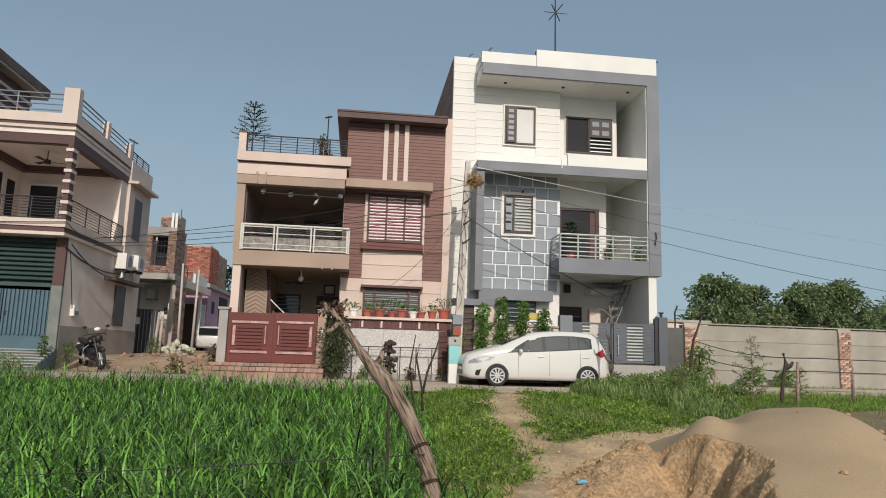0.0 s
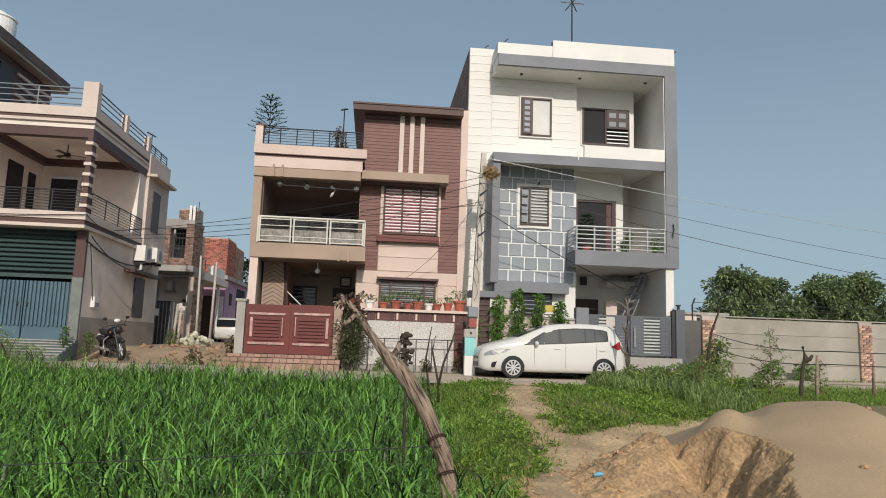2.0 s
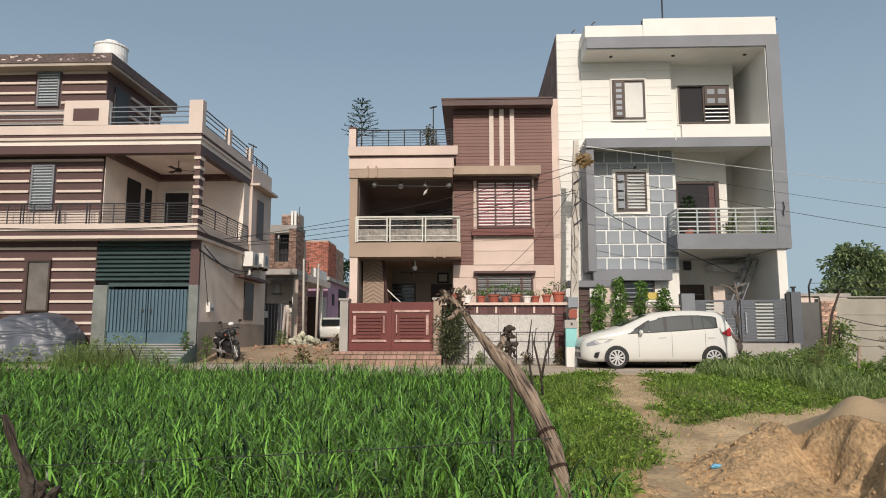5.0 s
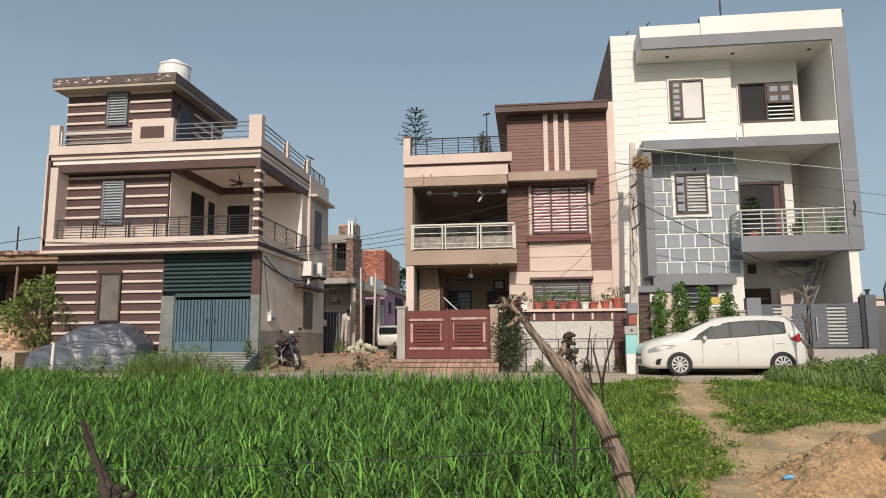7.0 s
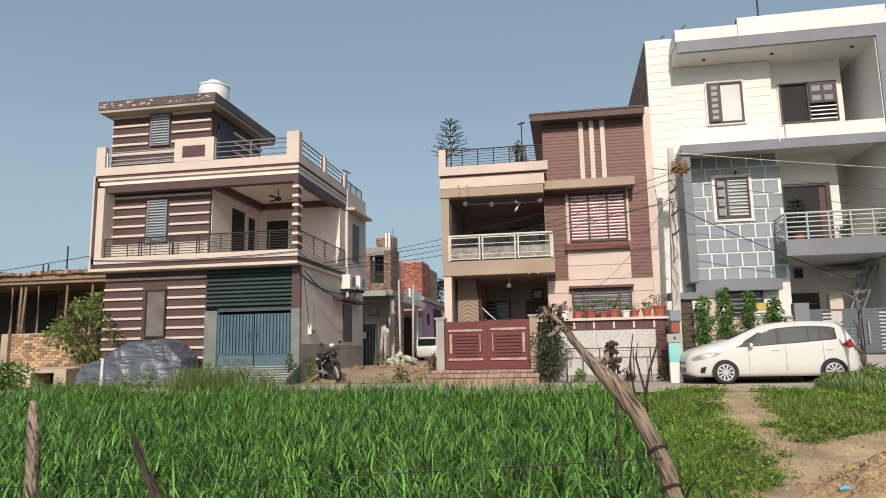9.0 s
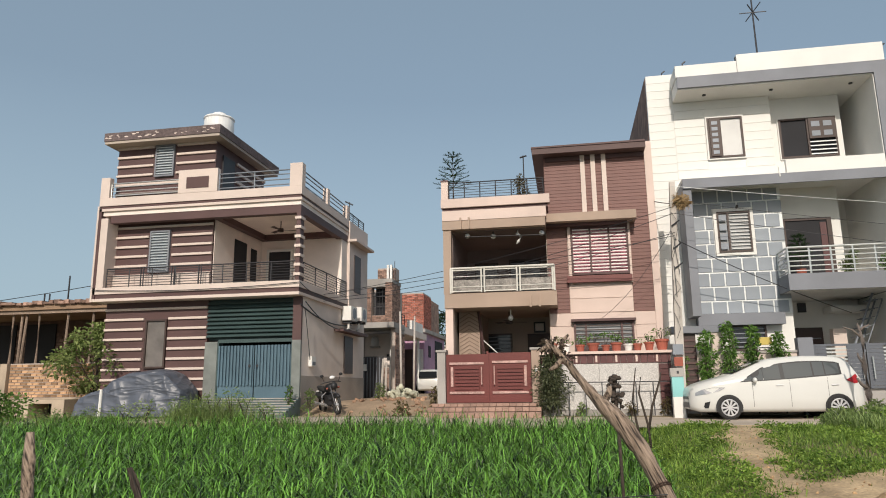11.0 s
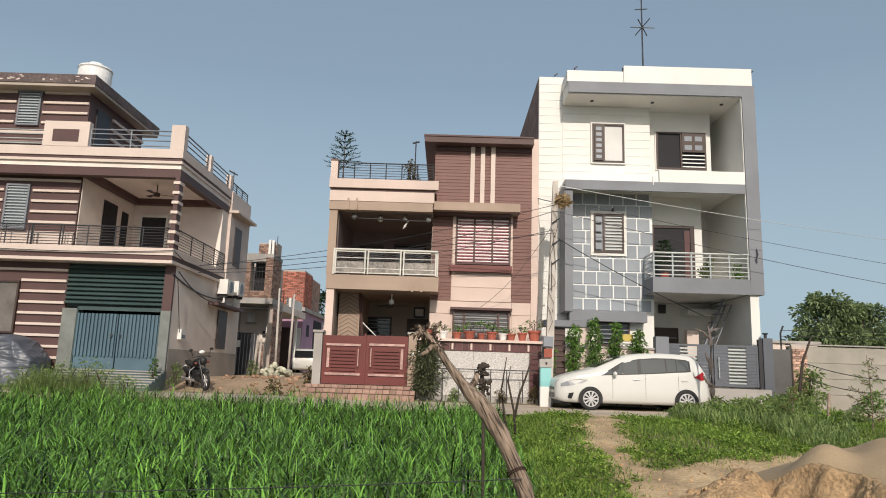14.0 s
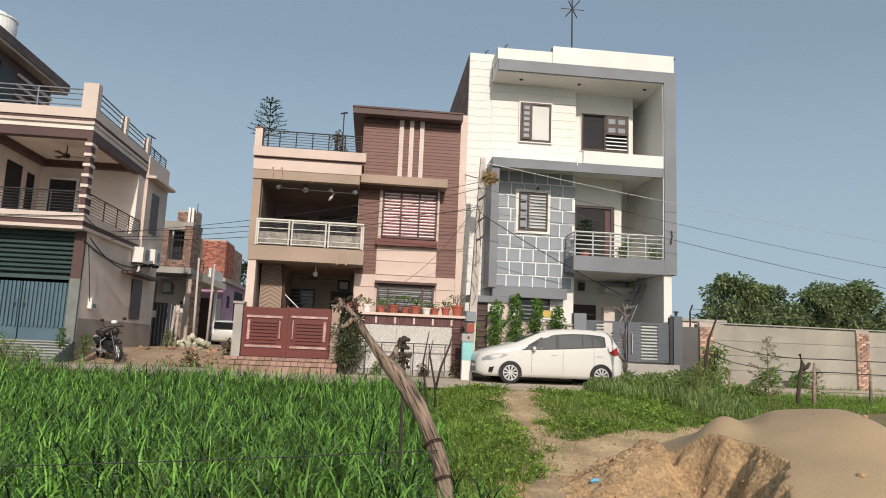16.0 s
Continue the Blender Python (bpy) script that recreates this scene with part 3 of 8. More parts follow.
    for a, b in ((-3.7, -2.74), (-2.64, -1.58), (-1.48, -0.44)):
        sub = bmesh.new()
        for x in (a, b):
            rod(sub, (x, 21.98, 3.92), (x, 21.98, 4.72), 0.03)
        rod(sub, (a, 21.98, 4.66), (b, 21.98, 4.66), 0.02), rod(sub, (a, 21.98, 3.96), (b, 21.98, 3.96), 0.02)
        child("panel_frame", sub, railwhite, rail)
        boxes_child = bmesh.new()
        box(boxes_child, a + 0.04, b - 0.04, 21.985, 21.995, 3.98, 4.34)
        child("lower_panel", boxes_child, frosted, rail)
        for k in range(5):
            z = 4.38 + k * 0.06
            pts = [(a + (b - a) * i / 10, 21.98, z + 0.025 * math.sin(i * 1.3 + k * 0.8)) for i in range(11)]
            sub = bmesh.new()
            tube(sub, pts, [0.011] * 11, 5)
            child("wavy_bar", sub, DARKMETAL, rail)
    # hooks, brackets and lamps at the balcony roof
    for z, y in ((6.08, 21.97), (3.42, 21.97)):
        for x in ((-3.42, -3.14) if z > 5 else (-1.2, -0.9)):
            bm = bmesh.new()
            box(bm, x, x + 0.06, y - 0.05, y + 0.03, z - 0.03, z + 0.36)
            part("brass_bracket", bm, TAN, h)
    bm = bmesh.new()
    rod(bm, (-3.3, 22.3, 5.85), (-0.65, 22.3, 5.8), 0.02)
    part("hanging_rod", bm, DARKMETAL, h)
    return h


brown_house()


# ---- striped corner house ----
def striped_house():
    h = thing("striped_house", (-12.8, 25, 0), "brown house with cream stripes, balcony and roof railing", "house")
    # ground floor
    boxes("wall", BROWN, h, (-16.54, -12.52, 22.32, 29.6, 0, 4.04), label="brown striped front wall")
    boxes("side_wall", CREAM_WALL, h, (-9.22, -9.0, 22.32, 29.6, 1.35, 4.04), label="cream plastered side wall")
    boxes("side_wall", GREY_BAND, h, (-9.22, -8.985, 22.32, 29.6, 0.0, 1.35), label="grey painted dado")
    boxes("back_wall", CREAM_WALL, h, (-16.54, -9.22, 29.3, 29.6, 0, 7.3))
    slate = material("grey_green_stone", (0.17, 0.185, 0.175), 0.6, vary=0.12, stain=0.25, scale=6)
    boxes("pillar", slate, h, (-12.51, -12.04, 22.2, 22.6, 0, 2.55), label="grey-green stone gate pillar")
    boxes("pillar", slate, h, (-9.3, -8.99, 22.2, 22.31, 0, 2.55))
    boxes("pillar", BROWN, h, (-9.3, -8.99, 22.2, 22.31, 2.55, 4.04))
    # near-black sheet behind the gate for the unlit garage
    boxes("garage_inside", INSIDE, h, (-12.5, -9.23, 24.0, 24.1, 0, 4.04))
    for k in range(9):
        z = 2.72 + k * 0.145
        bm = bmesh.new()
        v = [bm.verts.new(p) for p in ((-12.5, 22.22, z), (-9.31, 22.22, z), (-9.31, 22.34, z + 0.11), (-12.5, 22.34, z + 0.11),
                                       (-12.5, 22.24, z - 0.02), (-9.31, 22.24, z - 0.02), (-9.31, 22.36, z + 0.09), (-12.5, 22.36, z + 0.09))]
        for f in ((0, 1, 2, 3), (4, 7, 6, 5), (0, 4, 5, 1), (2, 6, 7, 3), (0, 3, 7, 4), (1, 5, 6, 2)):
            bm.faces.new([v[i] for i in f])
        part("louvre_slat", bm, LOUVRE, h)
    boxes("louvre_back", LOUVRE, h, (-12.5, -9.31, 22.45, 22.5, 2.62, 4.04))
    # cream stripes on the brown walls
    def stripes(x0, x1, y, zs, hole=None):
        for z in zs:
            spans = [(x0, x1)]
            if hole and hole[2] - 0.05 < z < hole[3] + 0.05:
                spans = [(x0, hole[0] - 0.08), (hole[1] + 0.08, x1)]
            for a, b in spans:
                piece("stripe", CREAM, h, a, b, y - 0.07, y, z, z + 0.085)
    stripes(-16.54, -12.53, 22.32, [0.9 + 0.355 * k for k in range(9)], (-14.9, -14.1, 1.65, 3.4))
    stripes(-16.4, -12.5, 22.32, [4.62 + 0.36 * k for k in range(7)], (-14.95, -14.15, 5.0, 6.68))
    stripes(-16.57, -12.56, 22.32, [8.1 + 0.36 * k for k in range(6)], (-14.98, -14.2, 8.7, 10.0))
    window(h, -14.87, -14.05, 22.3, 1.68, 3.4, DARKWOOD, (), material("dusty_brown_pane", (0.15, 0.135, 0.125), 0.3, vary=0.06, stain=0.3, scale=5))
    # first-floor slab and balcony
    boxes("balcony_slab", CREAM, h, (-16.74, -8.9, 21.7, 27.0, 4.3, 4.53), label="cream balcony edge")
    boxes("slab_line", BROWN, h, (-16.7, -8.93, 21.74, 27.0, 4.14, 4.3))
    boxes("slab_line", CREAM, h, (-16.74, -8.9, 21.7, 27.0, 4.04, 4.14))
    boxes("wall", BROWN, h, (-16.4, -12.5, 22.32, 29.3, 4.53, 7.1))
    boxes("wall", CREAM_WALL, h, (-12.49, -12.47, 22.4, 26.3, 4.53, 7.1), label="cream balcony wall")
    boxes("wall", CREAM_WALL, h, (-12.47, -8.97, 26.3, 29.3, 4.53, 7.3))
    boxes("fin", CREAM, h, (-16.62, -16.34, 21.72, 22.32, 4.53, 7.1), label="cream side fin")
    boxes("fin_edge", BROWN, h, (-16.72, -16.62, 21.7, 22.32, 4.14, 7.45))
    boxes("fin_edge", CREAM, h, (-16.79, -16.722, 21.69, 22.32, 4.04, 7.56), label="cream outer edge line")
    boxes("low_wall", CREAM, h, (-16.34, -12.5, 22.2, 22.315, 4.53, 5.04), label="cream low wall behind the balcony railing")
    for x in (-14.95, -13.75, -12.72):
        for d in (0, 0.1):
            boxes("railing_post", DARKMETAL, h, (x + d, x + d + 0.03, 21.82, 21.85, 4.53, 5.24))
    boxes("door", INSIDE, h, (-12.1, -11.15, 26.24, 26.29, 4.55, 6.5), label="dark balcony door")
    boxes("door_frame", WHITE, h, (-12.2, -12.1, 26.2, 26.295, 4.55, 6.6), (-11.15, -11.05, 26.2, 26.295, 4.55, 6.6), (-12.1, -11.15, 26.2, 26.295, 6.5, 6.6))
    boxes("door", INSIDE, h, (-12.465, -12.44, 23.9, 24.9, 4.55, 6.6), label="dark side door to the balcony")
    boxes("window", INSIDE, h, (-12.465, -12.44, 25.3, 25.8, 5.2, 6.5))
    window(h, -14.95, -14.15, 22.3, 5.1, 6.66, BLUEGREY, (), GREYMETAL, rails=14, rail_mat=STEEL)
    railing(h, (-16.3, 21.85), (-9.1, 21.85), 4.53, 5.22, DARKMETAL, 7, 9, 0.02, bar_r=0.011)
    railing(h, (-8.97, 22.2), (-8.97, 26.9), 4.53, 5.22, DARKMETAL, 7, 5, 0.02, bar_r=0.011)
    col = boxes("column", BROWN, h, (-9.1, -8.95, 21.78, 22.1, 4.53, 6.92), label="brown corner column with cream bands")
    for k in range(7):
        piece("column_band", CREAM, h, -9.14, -8.91, 21.74, 22.14, 4.7 + k * 0.33, 4.8 + k * 0.33)
    # second slab, parapet and roof railing
    for beam in ((-16.3, -8.95, 21.8, 22.1, 6.92, 7.2), (-9.2, -8.95, 22.1, 27, 6.92, 7.2), (-12.46, -12.2, 22.1, 26.3, 6.98, 7.2), (-12.2, -9.2, 26.0, 26.3, 6.98, 7.2)):
        boxes("ceiling_beam", BROWN, h, beam)
    boxes("roof", CREAM_WALL, h, (-16.6, -8.95, 21.78, 29.6, 7.2, 7.36), label="flat roof slab")
    boxes("slab_line", CREAM, h, (-16.74, -8.9, 21.7, 27, 7.36, 7.45))
    boxes("slab_line", BROWN, h, (-16.7, -8.93, 21.74, 27, 7.45, 7.56))
    for low in ((-16.74, -8.9, 21.7, 21.9, 7.56, 7.86), (-9.1, -8.9, 21.9, 27, 7.56, 7.86), (-16.74, -16.54, 21.9, 27, 7.56, 7.86)):
        boxes("parapet", CREAM, h, low, label="cream roof parapet")
    for x0, x1, y0, y1, top in ((-16.74, -16.38, 21.7, 21.92, 8.64), (-9.36, -8.9, 21.7, 22.0, 8.7), (-9.1, -8.9, 24.3, 24.55, 8.5), (-9.1, -8.9, 26.7, 27.0, 8.45)):
        boxes("roof_post", CREAM, h, (x0, x1, y0, y1, 7.862, top))
    plaque = boxes("plaque", CREAM, h, (-13.62, -12.1, 21.69, 21.92, 7.862, 8.72), label="cream raised plaque with brown inset")
    sub = bmesh.new()
    box(sub, -13.3, -12.43, 21.675, 21.7, 8.02, 8.44)
    child("inset", sub, BROWN, plaque)
    railing(h, (-16.36, 21.8), (-13.64, 21.8), 7.86, 8.42, STEEL, 3, 2, 0.02, bar_r=0.018)
    railing(h, (-12.08, 21.8), (-9.38, 21.8), 7.86, 8.5, GREYMETAL, 3, 3, 0.022, bar_r=0.022)
    railing(h, (-9.0, 22.02), (-9.0, 24.28), 7.86, 8.5, GREYMETAL, 3, 2, 0.022, bar_r=0.022)
    railing(h, (-9.0, 24.57), (-9.0, 26.68), 7.86, 8.45, GREYMETAL, 3, 2, 0.022, bar_r=0.022)
    railing(h, (-9.0, 27.02), (-9.0, 29.4), 7.86, 8.3, DARKMETAL, 4, 4, 0.02, bar_r=0.014)
    # rear bay on the lane side
    boxes("side_wall", CREAM, h, (-9.0, -8.86, 27.0, 29.6, 4.04, 7.85), label="cream rear bay on the side")
    boxes("window_hood", CREAM, h, (-9.0, -8.55, 26.95, 29.6, 6.95, 7.05))
    boxes("window", DARKWOOD, h, (-8.86, -8.83, 27.6, 28.5, 4.9, 6.5), label="dark side window")
    boxes("window_hood", BROWN, h, (-8.99, -8.6, 25.6, 28.9, 3.1, 3.2))
    boxes("window", DARKWOOD, h, (-8.99, -8.95, 26.8, 27.9, 1.5, 3.0), label="dark side window with hood")
    # stair-head room on the roof
    boxes("roof_room", BROWN, h, (-16.57, -12.55, 22.32, 26.4, 7.36, 9.98), label="brown striped stair-head room")
    boxes("roof_room_slab", SHADEWALL, h, (-16.78, -12.15, 21.75, 26.9, 9.98, 10.08), label="projecting roof slab")
    peel = material("peeling_paint", (0.12, 0.09, 0.088), 0.8, vary=0.3, stain=0.3, grain=12, bump=0.3)
    rnd = random.Random(12)
    for k in range(34):
        x, z, r = rnd.uniform(-16.7, -12.3), rnd.uniform(10.16, 10.34), rnd.uniform(0.02, 0.07)
        bm = bmesh.new()
        pts = [(x + r * rnd.uniform(0.7, 1.9) * math.cos(i * 1.05), z + 0.6 * r * rnd.uniform(0.4, 1) * math.sin(i * 1.05)) for i in range(6)]
        f0, f1 = [bm.verts.new((px, 21.717, pz)) for px, pz in pts], [bm.verts.new((px, 21.73, pz)) for px, pz in pts]
        bm.faces.new(f0)
        for i in range(6):
            bm.faces.new((f0[i], f0[(i + 1) % 6], f1[(i + 1) % 6], f1[i]))
        part("paint_flake", bm, CREAM, h)
    boxes("roof_room_edge", peel, h, (-16.8, -12.12, 21.72, 26.93, 10.08, 10.4), label="peeling brown roof edge")
    boxes("roof_door", DARKMETAL, h, (-12.545, -12.5, 22.8, 23.7, 7.4, 9.6))
    for k in range(5):
        piece("stripe", CREAM, h, -12.55, -12.47, 23.9, 26.38, 8.1 + 0.36 * k, 8.2 + 0.36 * k)
    window(h, -14.98, -14.2, 22.3, 8.74, 9.98, BLUEGREY, (), GREYMETAL, rails=11, rail_mat=STEEL)
    return h


striped_house()


# ---- foliage and car helpers ----
LEAF = leaf_material("garden_leaf", (0.055, 0.125, 0.025), (0.22, 0.39, 0.09))
LEAF_DARK = leaf_material("dark_leaf", (0.012, 0.03, 0.012), (0.045, 0.09, 0.03))
LEAF_TREE = leaf_material("tree_leaf", (0.10, 0.15, 0.075), (0.30, 0.38, 0.18), 0.25)
LEAF_GREY = leaf_material("dusty_leaf", (0.10, 0.165, 0.05), (0.30, 0.385, 0.14))
LEAF_DRY = leaf_material("dry_leaf", (0.10, 0.09, 0.04), (0.22, 0.17, 0.08))
# near-black crop blades put the shade of the gaps into the colour
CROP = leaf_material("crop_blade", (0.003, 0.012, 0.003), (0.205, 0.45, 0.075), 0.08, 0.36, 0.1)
TURF = leaf_material("turf_blade", (0.05, 0.125, 0.02), (0.31, 0.44, 0.085), 0.3)


def leaf(bm, p, d, length, width, droop=0.3):
    """One folded leaf from p along d."""
    d = d.normalized()
    side = d.cross(Vector((0, 0, 1)))
    side = side.normalized() if side.length > 0.05 else Vector((1, 0, 0))
    up = side.cross(d)
    m = p + d * length * 0.5 + up * length * 0.06
    tip = p + d * length - Vector((0, 0, droop * length))
    a, b = bm.verts.new(p), bm.verts.new(tip)
    c, e = bm.verts.new(m + side * width / 2 + up * width * 0.15), bm.verts.new(m - side * width / 2 + up * width * 0.15)
    bm.faces.new((a, c, b)), bm.faces.new((a, b, e))


def clump(bm, rnd, centre, radius, count, length, width, squash=0.8):
    for _ in range(count):
        v = Vector((rnd.gauss(0, 1), rnd.gauss(0, 1), rnd.gauss(0, 1)))
        v = v.normalized() * radius * rnd.random() ** 0.45
        v.z *= squash
        d = v.normalized() + Vector((rnd.uniform(-0.6, 0.6), rnd.uniform(-0.6, 0.6), rnd.uniform(-0.3, 0.6)))
        leaf(bm, Vector(centre) + v, d, length * rnd.uniform(0.6, 1.3), width * rnd.uniform(0.7, 1.2))


def shrub(name, at, height, radius, seed, label, category="shrub", mat=None, count=260, length=0.12, width=0.06, stems=3, group="", pot=0.0):
    rnd = random.Random(seed)
    t = thing(name, at, label, category, group)
    x, y, z = at
    for k in range(stems):
        a = rnd.uniform(0, 6.28)
        r = radius * 0.5
        bm = bmesh.new()
        tube(bm, [(x, y, z), (x + 0.3 * r * math.cos(a), y + 0.3 * r * math.sin(a), z + height * 0.45), (x + r * math.cos(a), y + r * math.sin(a), z + height * 0.85)],
             [0.02, 0.015, 0.006], 5)
        part("stem", bm, BARK, t)
    bm = bmesh.new()
    n = max(4, count // 30)
    for k in range(n):
        f = (k + 0.5) / n
        a = rnd.uniform(0, 6.28)
        w = radius * (0.45 + 0.55 * math.sin(math.pi * min(1, f * 0.8 + 0.15)))
        c = (x + rnd.uniform(0, 0.7) * w * math.cos(a), y + rnd.uniform(0, 0.7) * w * math.sin(a), z + height * (0.12 + 0.85 * f))
        clump(bm, rnd, c, w * 0.55, 30, length, width)
    part("leaves", bm, mat or LEAF, t)
    return t


def curve_at(pts, u):
    for (a, va), (b, vb) in zip(pts, pts[1:]):
        if u <= b:
            k = (u - a) / (b - a)
            return va + (vb - va) * k
    return pts[-1][1]


CARWHITE = material("white_car_paint", (0.60, 0.60, 0.575), 0.25, vary=0.015, stain=0.03, bump=0.0, spec=0.6)
RUBBER = material("tyre_rubber", (0.025, 0.025, 0.025), 0.85, vary=0.1)
ALLOY = material("alloy", (0.52, 0.52, 0.53), 0.4, 0.45, vary=0.05)
CARGLASS = glass_material("car_glass", (0.075, 0.085, 0.088))
REDLAMP = material("red_lamp", (0.35, 0.015, 0.02), 0.15, vary=0.03, bump=0)
CLEARLAMP = material("clear_lamp", (0.33, 0.34, 0.36), 0.12, 0.4, vary=0.05, bump=0)
DARKSCREEN = material("tinted_screen", (0.015, 0.017, 0.02), 0.9, vary=0.05, bump=0, spec=0.03)
GATEGREY = material("dark_grey_steel", (0.10, 0.11, 0.13), 0.5, vary=0.06, stain=0.12, bump=0.04)
BLACKPLASTIC = material("black_plastic", (0.02, 0.02, 0.022), 0.5, vary=0.05)


def car(name, place, length, top, belt, width, wheels, wheel_r, side_windows, label, group="", surround=(), rear=(0.08, 1.04, 0.22, 1.36)):
    """A car with its nose at local x = 0, driving towards -x; local y = 0 is its middle. Laid out by place."""
    t = thing(name, (0, 0, 0), label, "car", group)
    wide = [(0, 0.60), (0.12, 0.8), (0.5, 0.95), (1.0, 1.0), (length - 0.6, 1.0), (length - 0.15, 0.93), (length, 0.8)]

    def section(u):
        h = curve_at(top, u)
        w = width / 2 * curve_at(wide, u)
        b = min(curve_at(belt, u), h - 0.04)
        k = min(1, max(0, (h - b - 0.04) / 0.35))
        rw = w * (0.96 - 0.18 * k)
        low = 0.19 + 0.08 * max(0, 1 - u / 0.25) + 0.12 * max(0, 1 - (length - u) / 0.2)
        return [(0, low), (w * 0.9, low), (w * 0.985, low + 0.1), (w, 0.52), (w * 0.985, b - 0.08), (w * 0.965, b),
                (w * 0.965 + (rw - w * 0.965) * 0.5, b + (h - 0.07 - b) * 0.52), (rw, h - 0.07), (rw * 0.9, h - 0.015), (rw * 0.5, h + 0.005), (0, h + 0.012)]

    def side_y(u, z):
        s = section(u)
        for (w0, z0), (w1, z1) in zip(s[2:], s[3:]):
            if z0 <= z <= z1:
                return w0 + (w1 - w0) * (z - z0) / max(1e-6, z1 - z0)
        return s[-4][0]

    bm = bmesh.new()
    us = [0, 0.04, 0.12, 0.25] + [0.25 + (length - 0.5) * i / 26 for i in range(1, 27)] + [length - 0.15, length - 0.06, length]
    rings = []
    for u in us:
        s = section(u)
        ring = [bm.verts.new((u, -w, z)) for w, z in s] + [bm.verts.new((u, w, z)) for w, z in s[-2:0:-1]]
        rings.append(ring)
    for r0, r1 in zip(rings, rings[1:]):
        for k in range(len(r0)):
            bm.faces.new((r0[k], r0[(k + 1) % len(r0)], r1[(k + 1) % len(r0)], r1[k]))
    bm.faces.new(rings[0][::-1]), bm.faces.new(rings[-1])
    body = part("body", bm, CARWHITE, t, smooth=True)
    for s in (-1, 1):
        if surround:
            sub = bmesh.new()
            edge = [[sub.verts.new((u, s * (side_y(u, lo + (hi - lo) * j / 4) + 0.003), lo + (hi - lo) * j / 4)) for j in range(5)] for u, lo, hi in surround]
            for g0, g1 in zip(edge, edge[1:]):
                for j in range(4):
                    sub.faces.new((g0[j], g0[j + 1], g1[j + 1], g1[j]))
            child("window_trim", sub, BLACKPLASTIC, body)
        for (u0, u1, z00, z01, z10, z11) in side_windows:
            sub = bmesh.new()
            grid = []
            for i in range(7):
                f = i / 6
                u = u0 + (u1 - u0) * f
                lo, hi = z00 + (z10 - z00) * f, z01 + (z11 - z01) * f
                grid.append([sub.verts.new((u, s * (side_y(u, lo + (hi - lo) * j / 4) + 0.006), lo + (hi - lo) * j / 4)) for j in range(5)])
            for g0, g1 in zip(grid, grid[1:]):
                for j in range(4):
                    sub.faces.new((g0[j], g0[j + 1], g1[j + 1], g1[j]))
            child("window", sub, CARGLASS, body)
        for u in wheels:
            y = s * width / 2
            sub = bmesh.new()
            for k in range(20):
                a0, a1 = math.pi * k / 20, math.pi * (k + 1) / 20
                q = [(u + r * math.cos(a), y + s * 0.008, 0.3 + r * math.sin(a)) for r, a in ((wheel_r * 1.13, a0), (wheel_r * 1.13, a1), (0.02, a1), (0.02, a0))]
                sub.faces.new([sub.verts.new(p) for p in q])
            box(sub, u - wheel_r * 1.11, u + wheel_r * 1.11, y + s * 0.004 - 0.002, y + s * 0.004 + 0.002, 0.2, 0.3)
            child("wheel_arch", sub, BLACKPLASTIC, body)
            bm = bmesh.new()
            turned = Matrix.Translation((u, y - s * 0.07, wheel_r)) @ Matrix.Rotation(math.pi / 2, 4, "X")
            bmesh.ops.create_cone(bm, cap_ends=True, segments=32, radius1=wheel_r, radius2=wheel_r, depth=0.19, matrix=turned)
            bmesh.ops.bevel(bm, geom=[e for e in bm.edges if e.calc_length() < 0.08], offset=0.02, segments=2, affect="EDGES")
            wheel = part("wheel", bm, RUBBER, t, smooth=False)
            sub = bmesh.new()
            for k in range(10):
                a = k * math.tau / 10
                c, n = Vector((math.cos(a), 0, math.sin(a))), Vector((-math.sin(a), 0, math.cos(a)))
                o = Vector((u, y + s * 0.03, wheel_r))
                vs = [o + c * 0.03 - n * 0.014, o + c * wheel_r * 0.64 - n * 0.026, o + c * wheel_r * 0.64 + n * 0.026, o + c * 0.03 + n * 0.014]
                f0, f1 = [sub.verts.new(p) for p in vs], [sub.verts.new(p + Vector((0, s * 0.012, 0))) for p in vs]
                sub.faces.new(f0), sub.faces.new(f1)
                for i in range(4):
                    sub.faces.new((f0[i], f0[(i + 1) % 4], f1[(i + 1) % 4], f1[i]))
            rod(sub, (u, y + s * 0.02, wheel_r), (u, y + s * 0.05, wheel_r), 0.045, sides=12)
            pts = [(u + wheel_r * 0.68 * math.cos(i * math.tau / 24), y + s * 0.03, wheel_r + wheel_r * 0.68 * math.sin(i * math.tau / 24)) for i in range(25)]
            tube(sub, pts, [0.018] * 25, 6, False)
            child("rim", sub, ALLOY, wheel)
        # lamps, mirror, handles, sill
        sub = bmesh.new()
        vs = [(u, side_y(u, z) + 0.014, z) for u, z in ((0.12, 0.62), (0.4, 0.66), (0.72, 0.74), (0.88, 0.83), (0.55, 0.83), (0.3, 0.78), (0.13, 0.7))]
        f0 = [sub.verts.new((u, s * w, z)) for u, w, z in vs]
        sub.faces.new(f0)
        child("headlight", sub, CLEARLAMP, body)
        sub = bmesh.new()
        vs = [(length - 0.47, 0.99), (length - 0.26, 0.9), (length - 0.09, 0.93), (length - 0.11, 1.0), (length - 0.2, 1.15), (length - 0.33, 1.06)]
        sub.faces.new([sub.verts.new((u, s * (side_y(u, z) + 0.02), z)) for u, z in vs])
        child("tail_light", sub, REDLAMP, body)
        sub = bmesh.new()
        bmesh.ops.create_uvsphere(sub, u_segments=10, v_segments=6, radius=1, matrix=Matrix.Translation((1.62, s * (width / 2 + 0.07), belt[1][1] + 0.06)) @ Matrix.Diagonal((0.06, 0.1, 0.075, 1)))
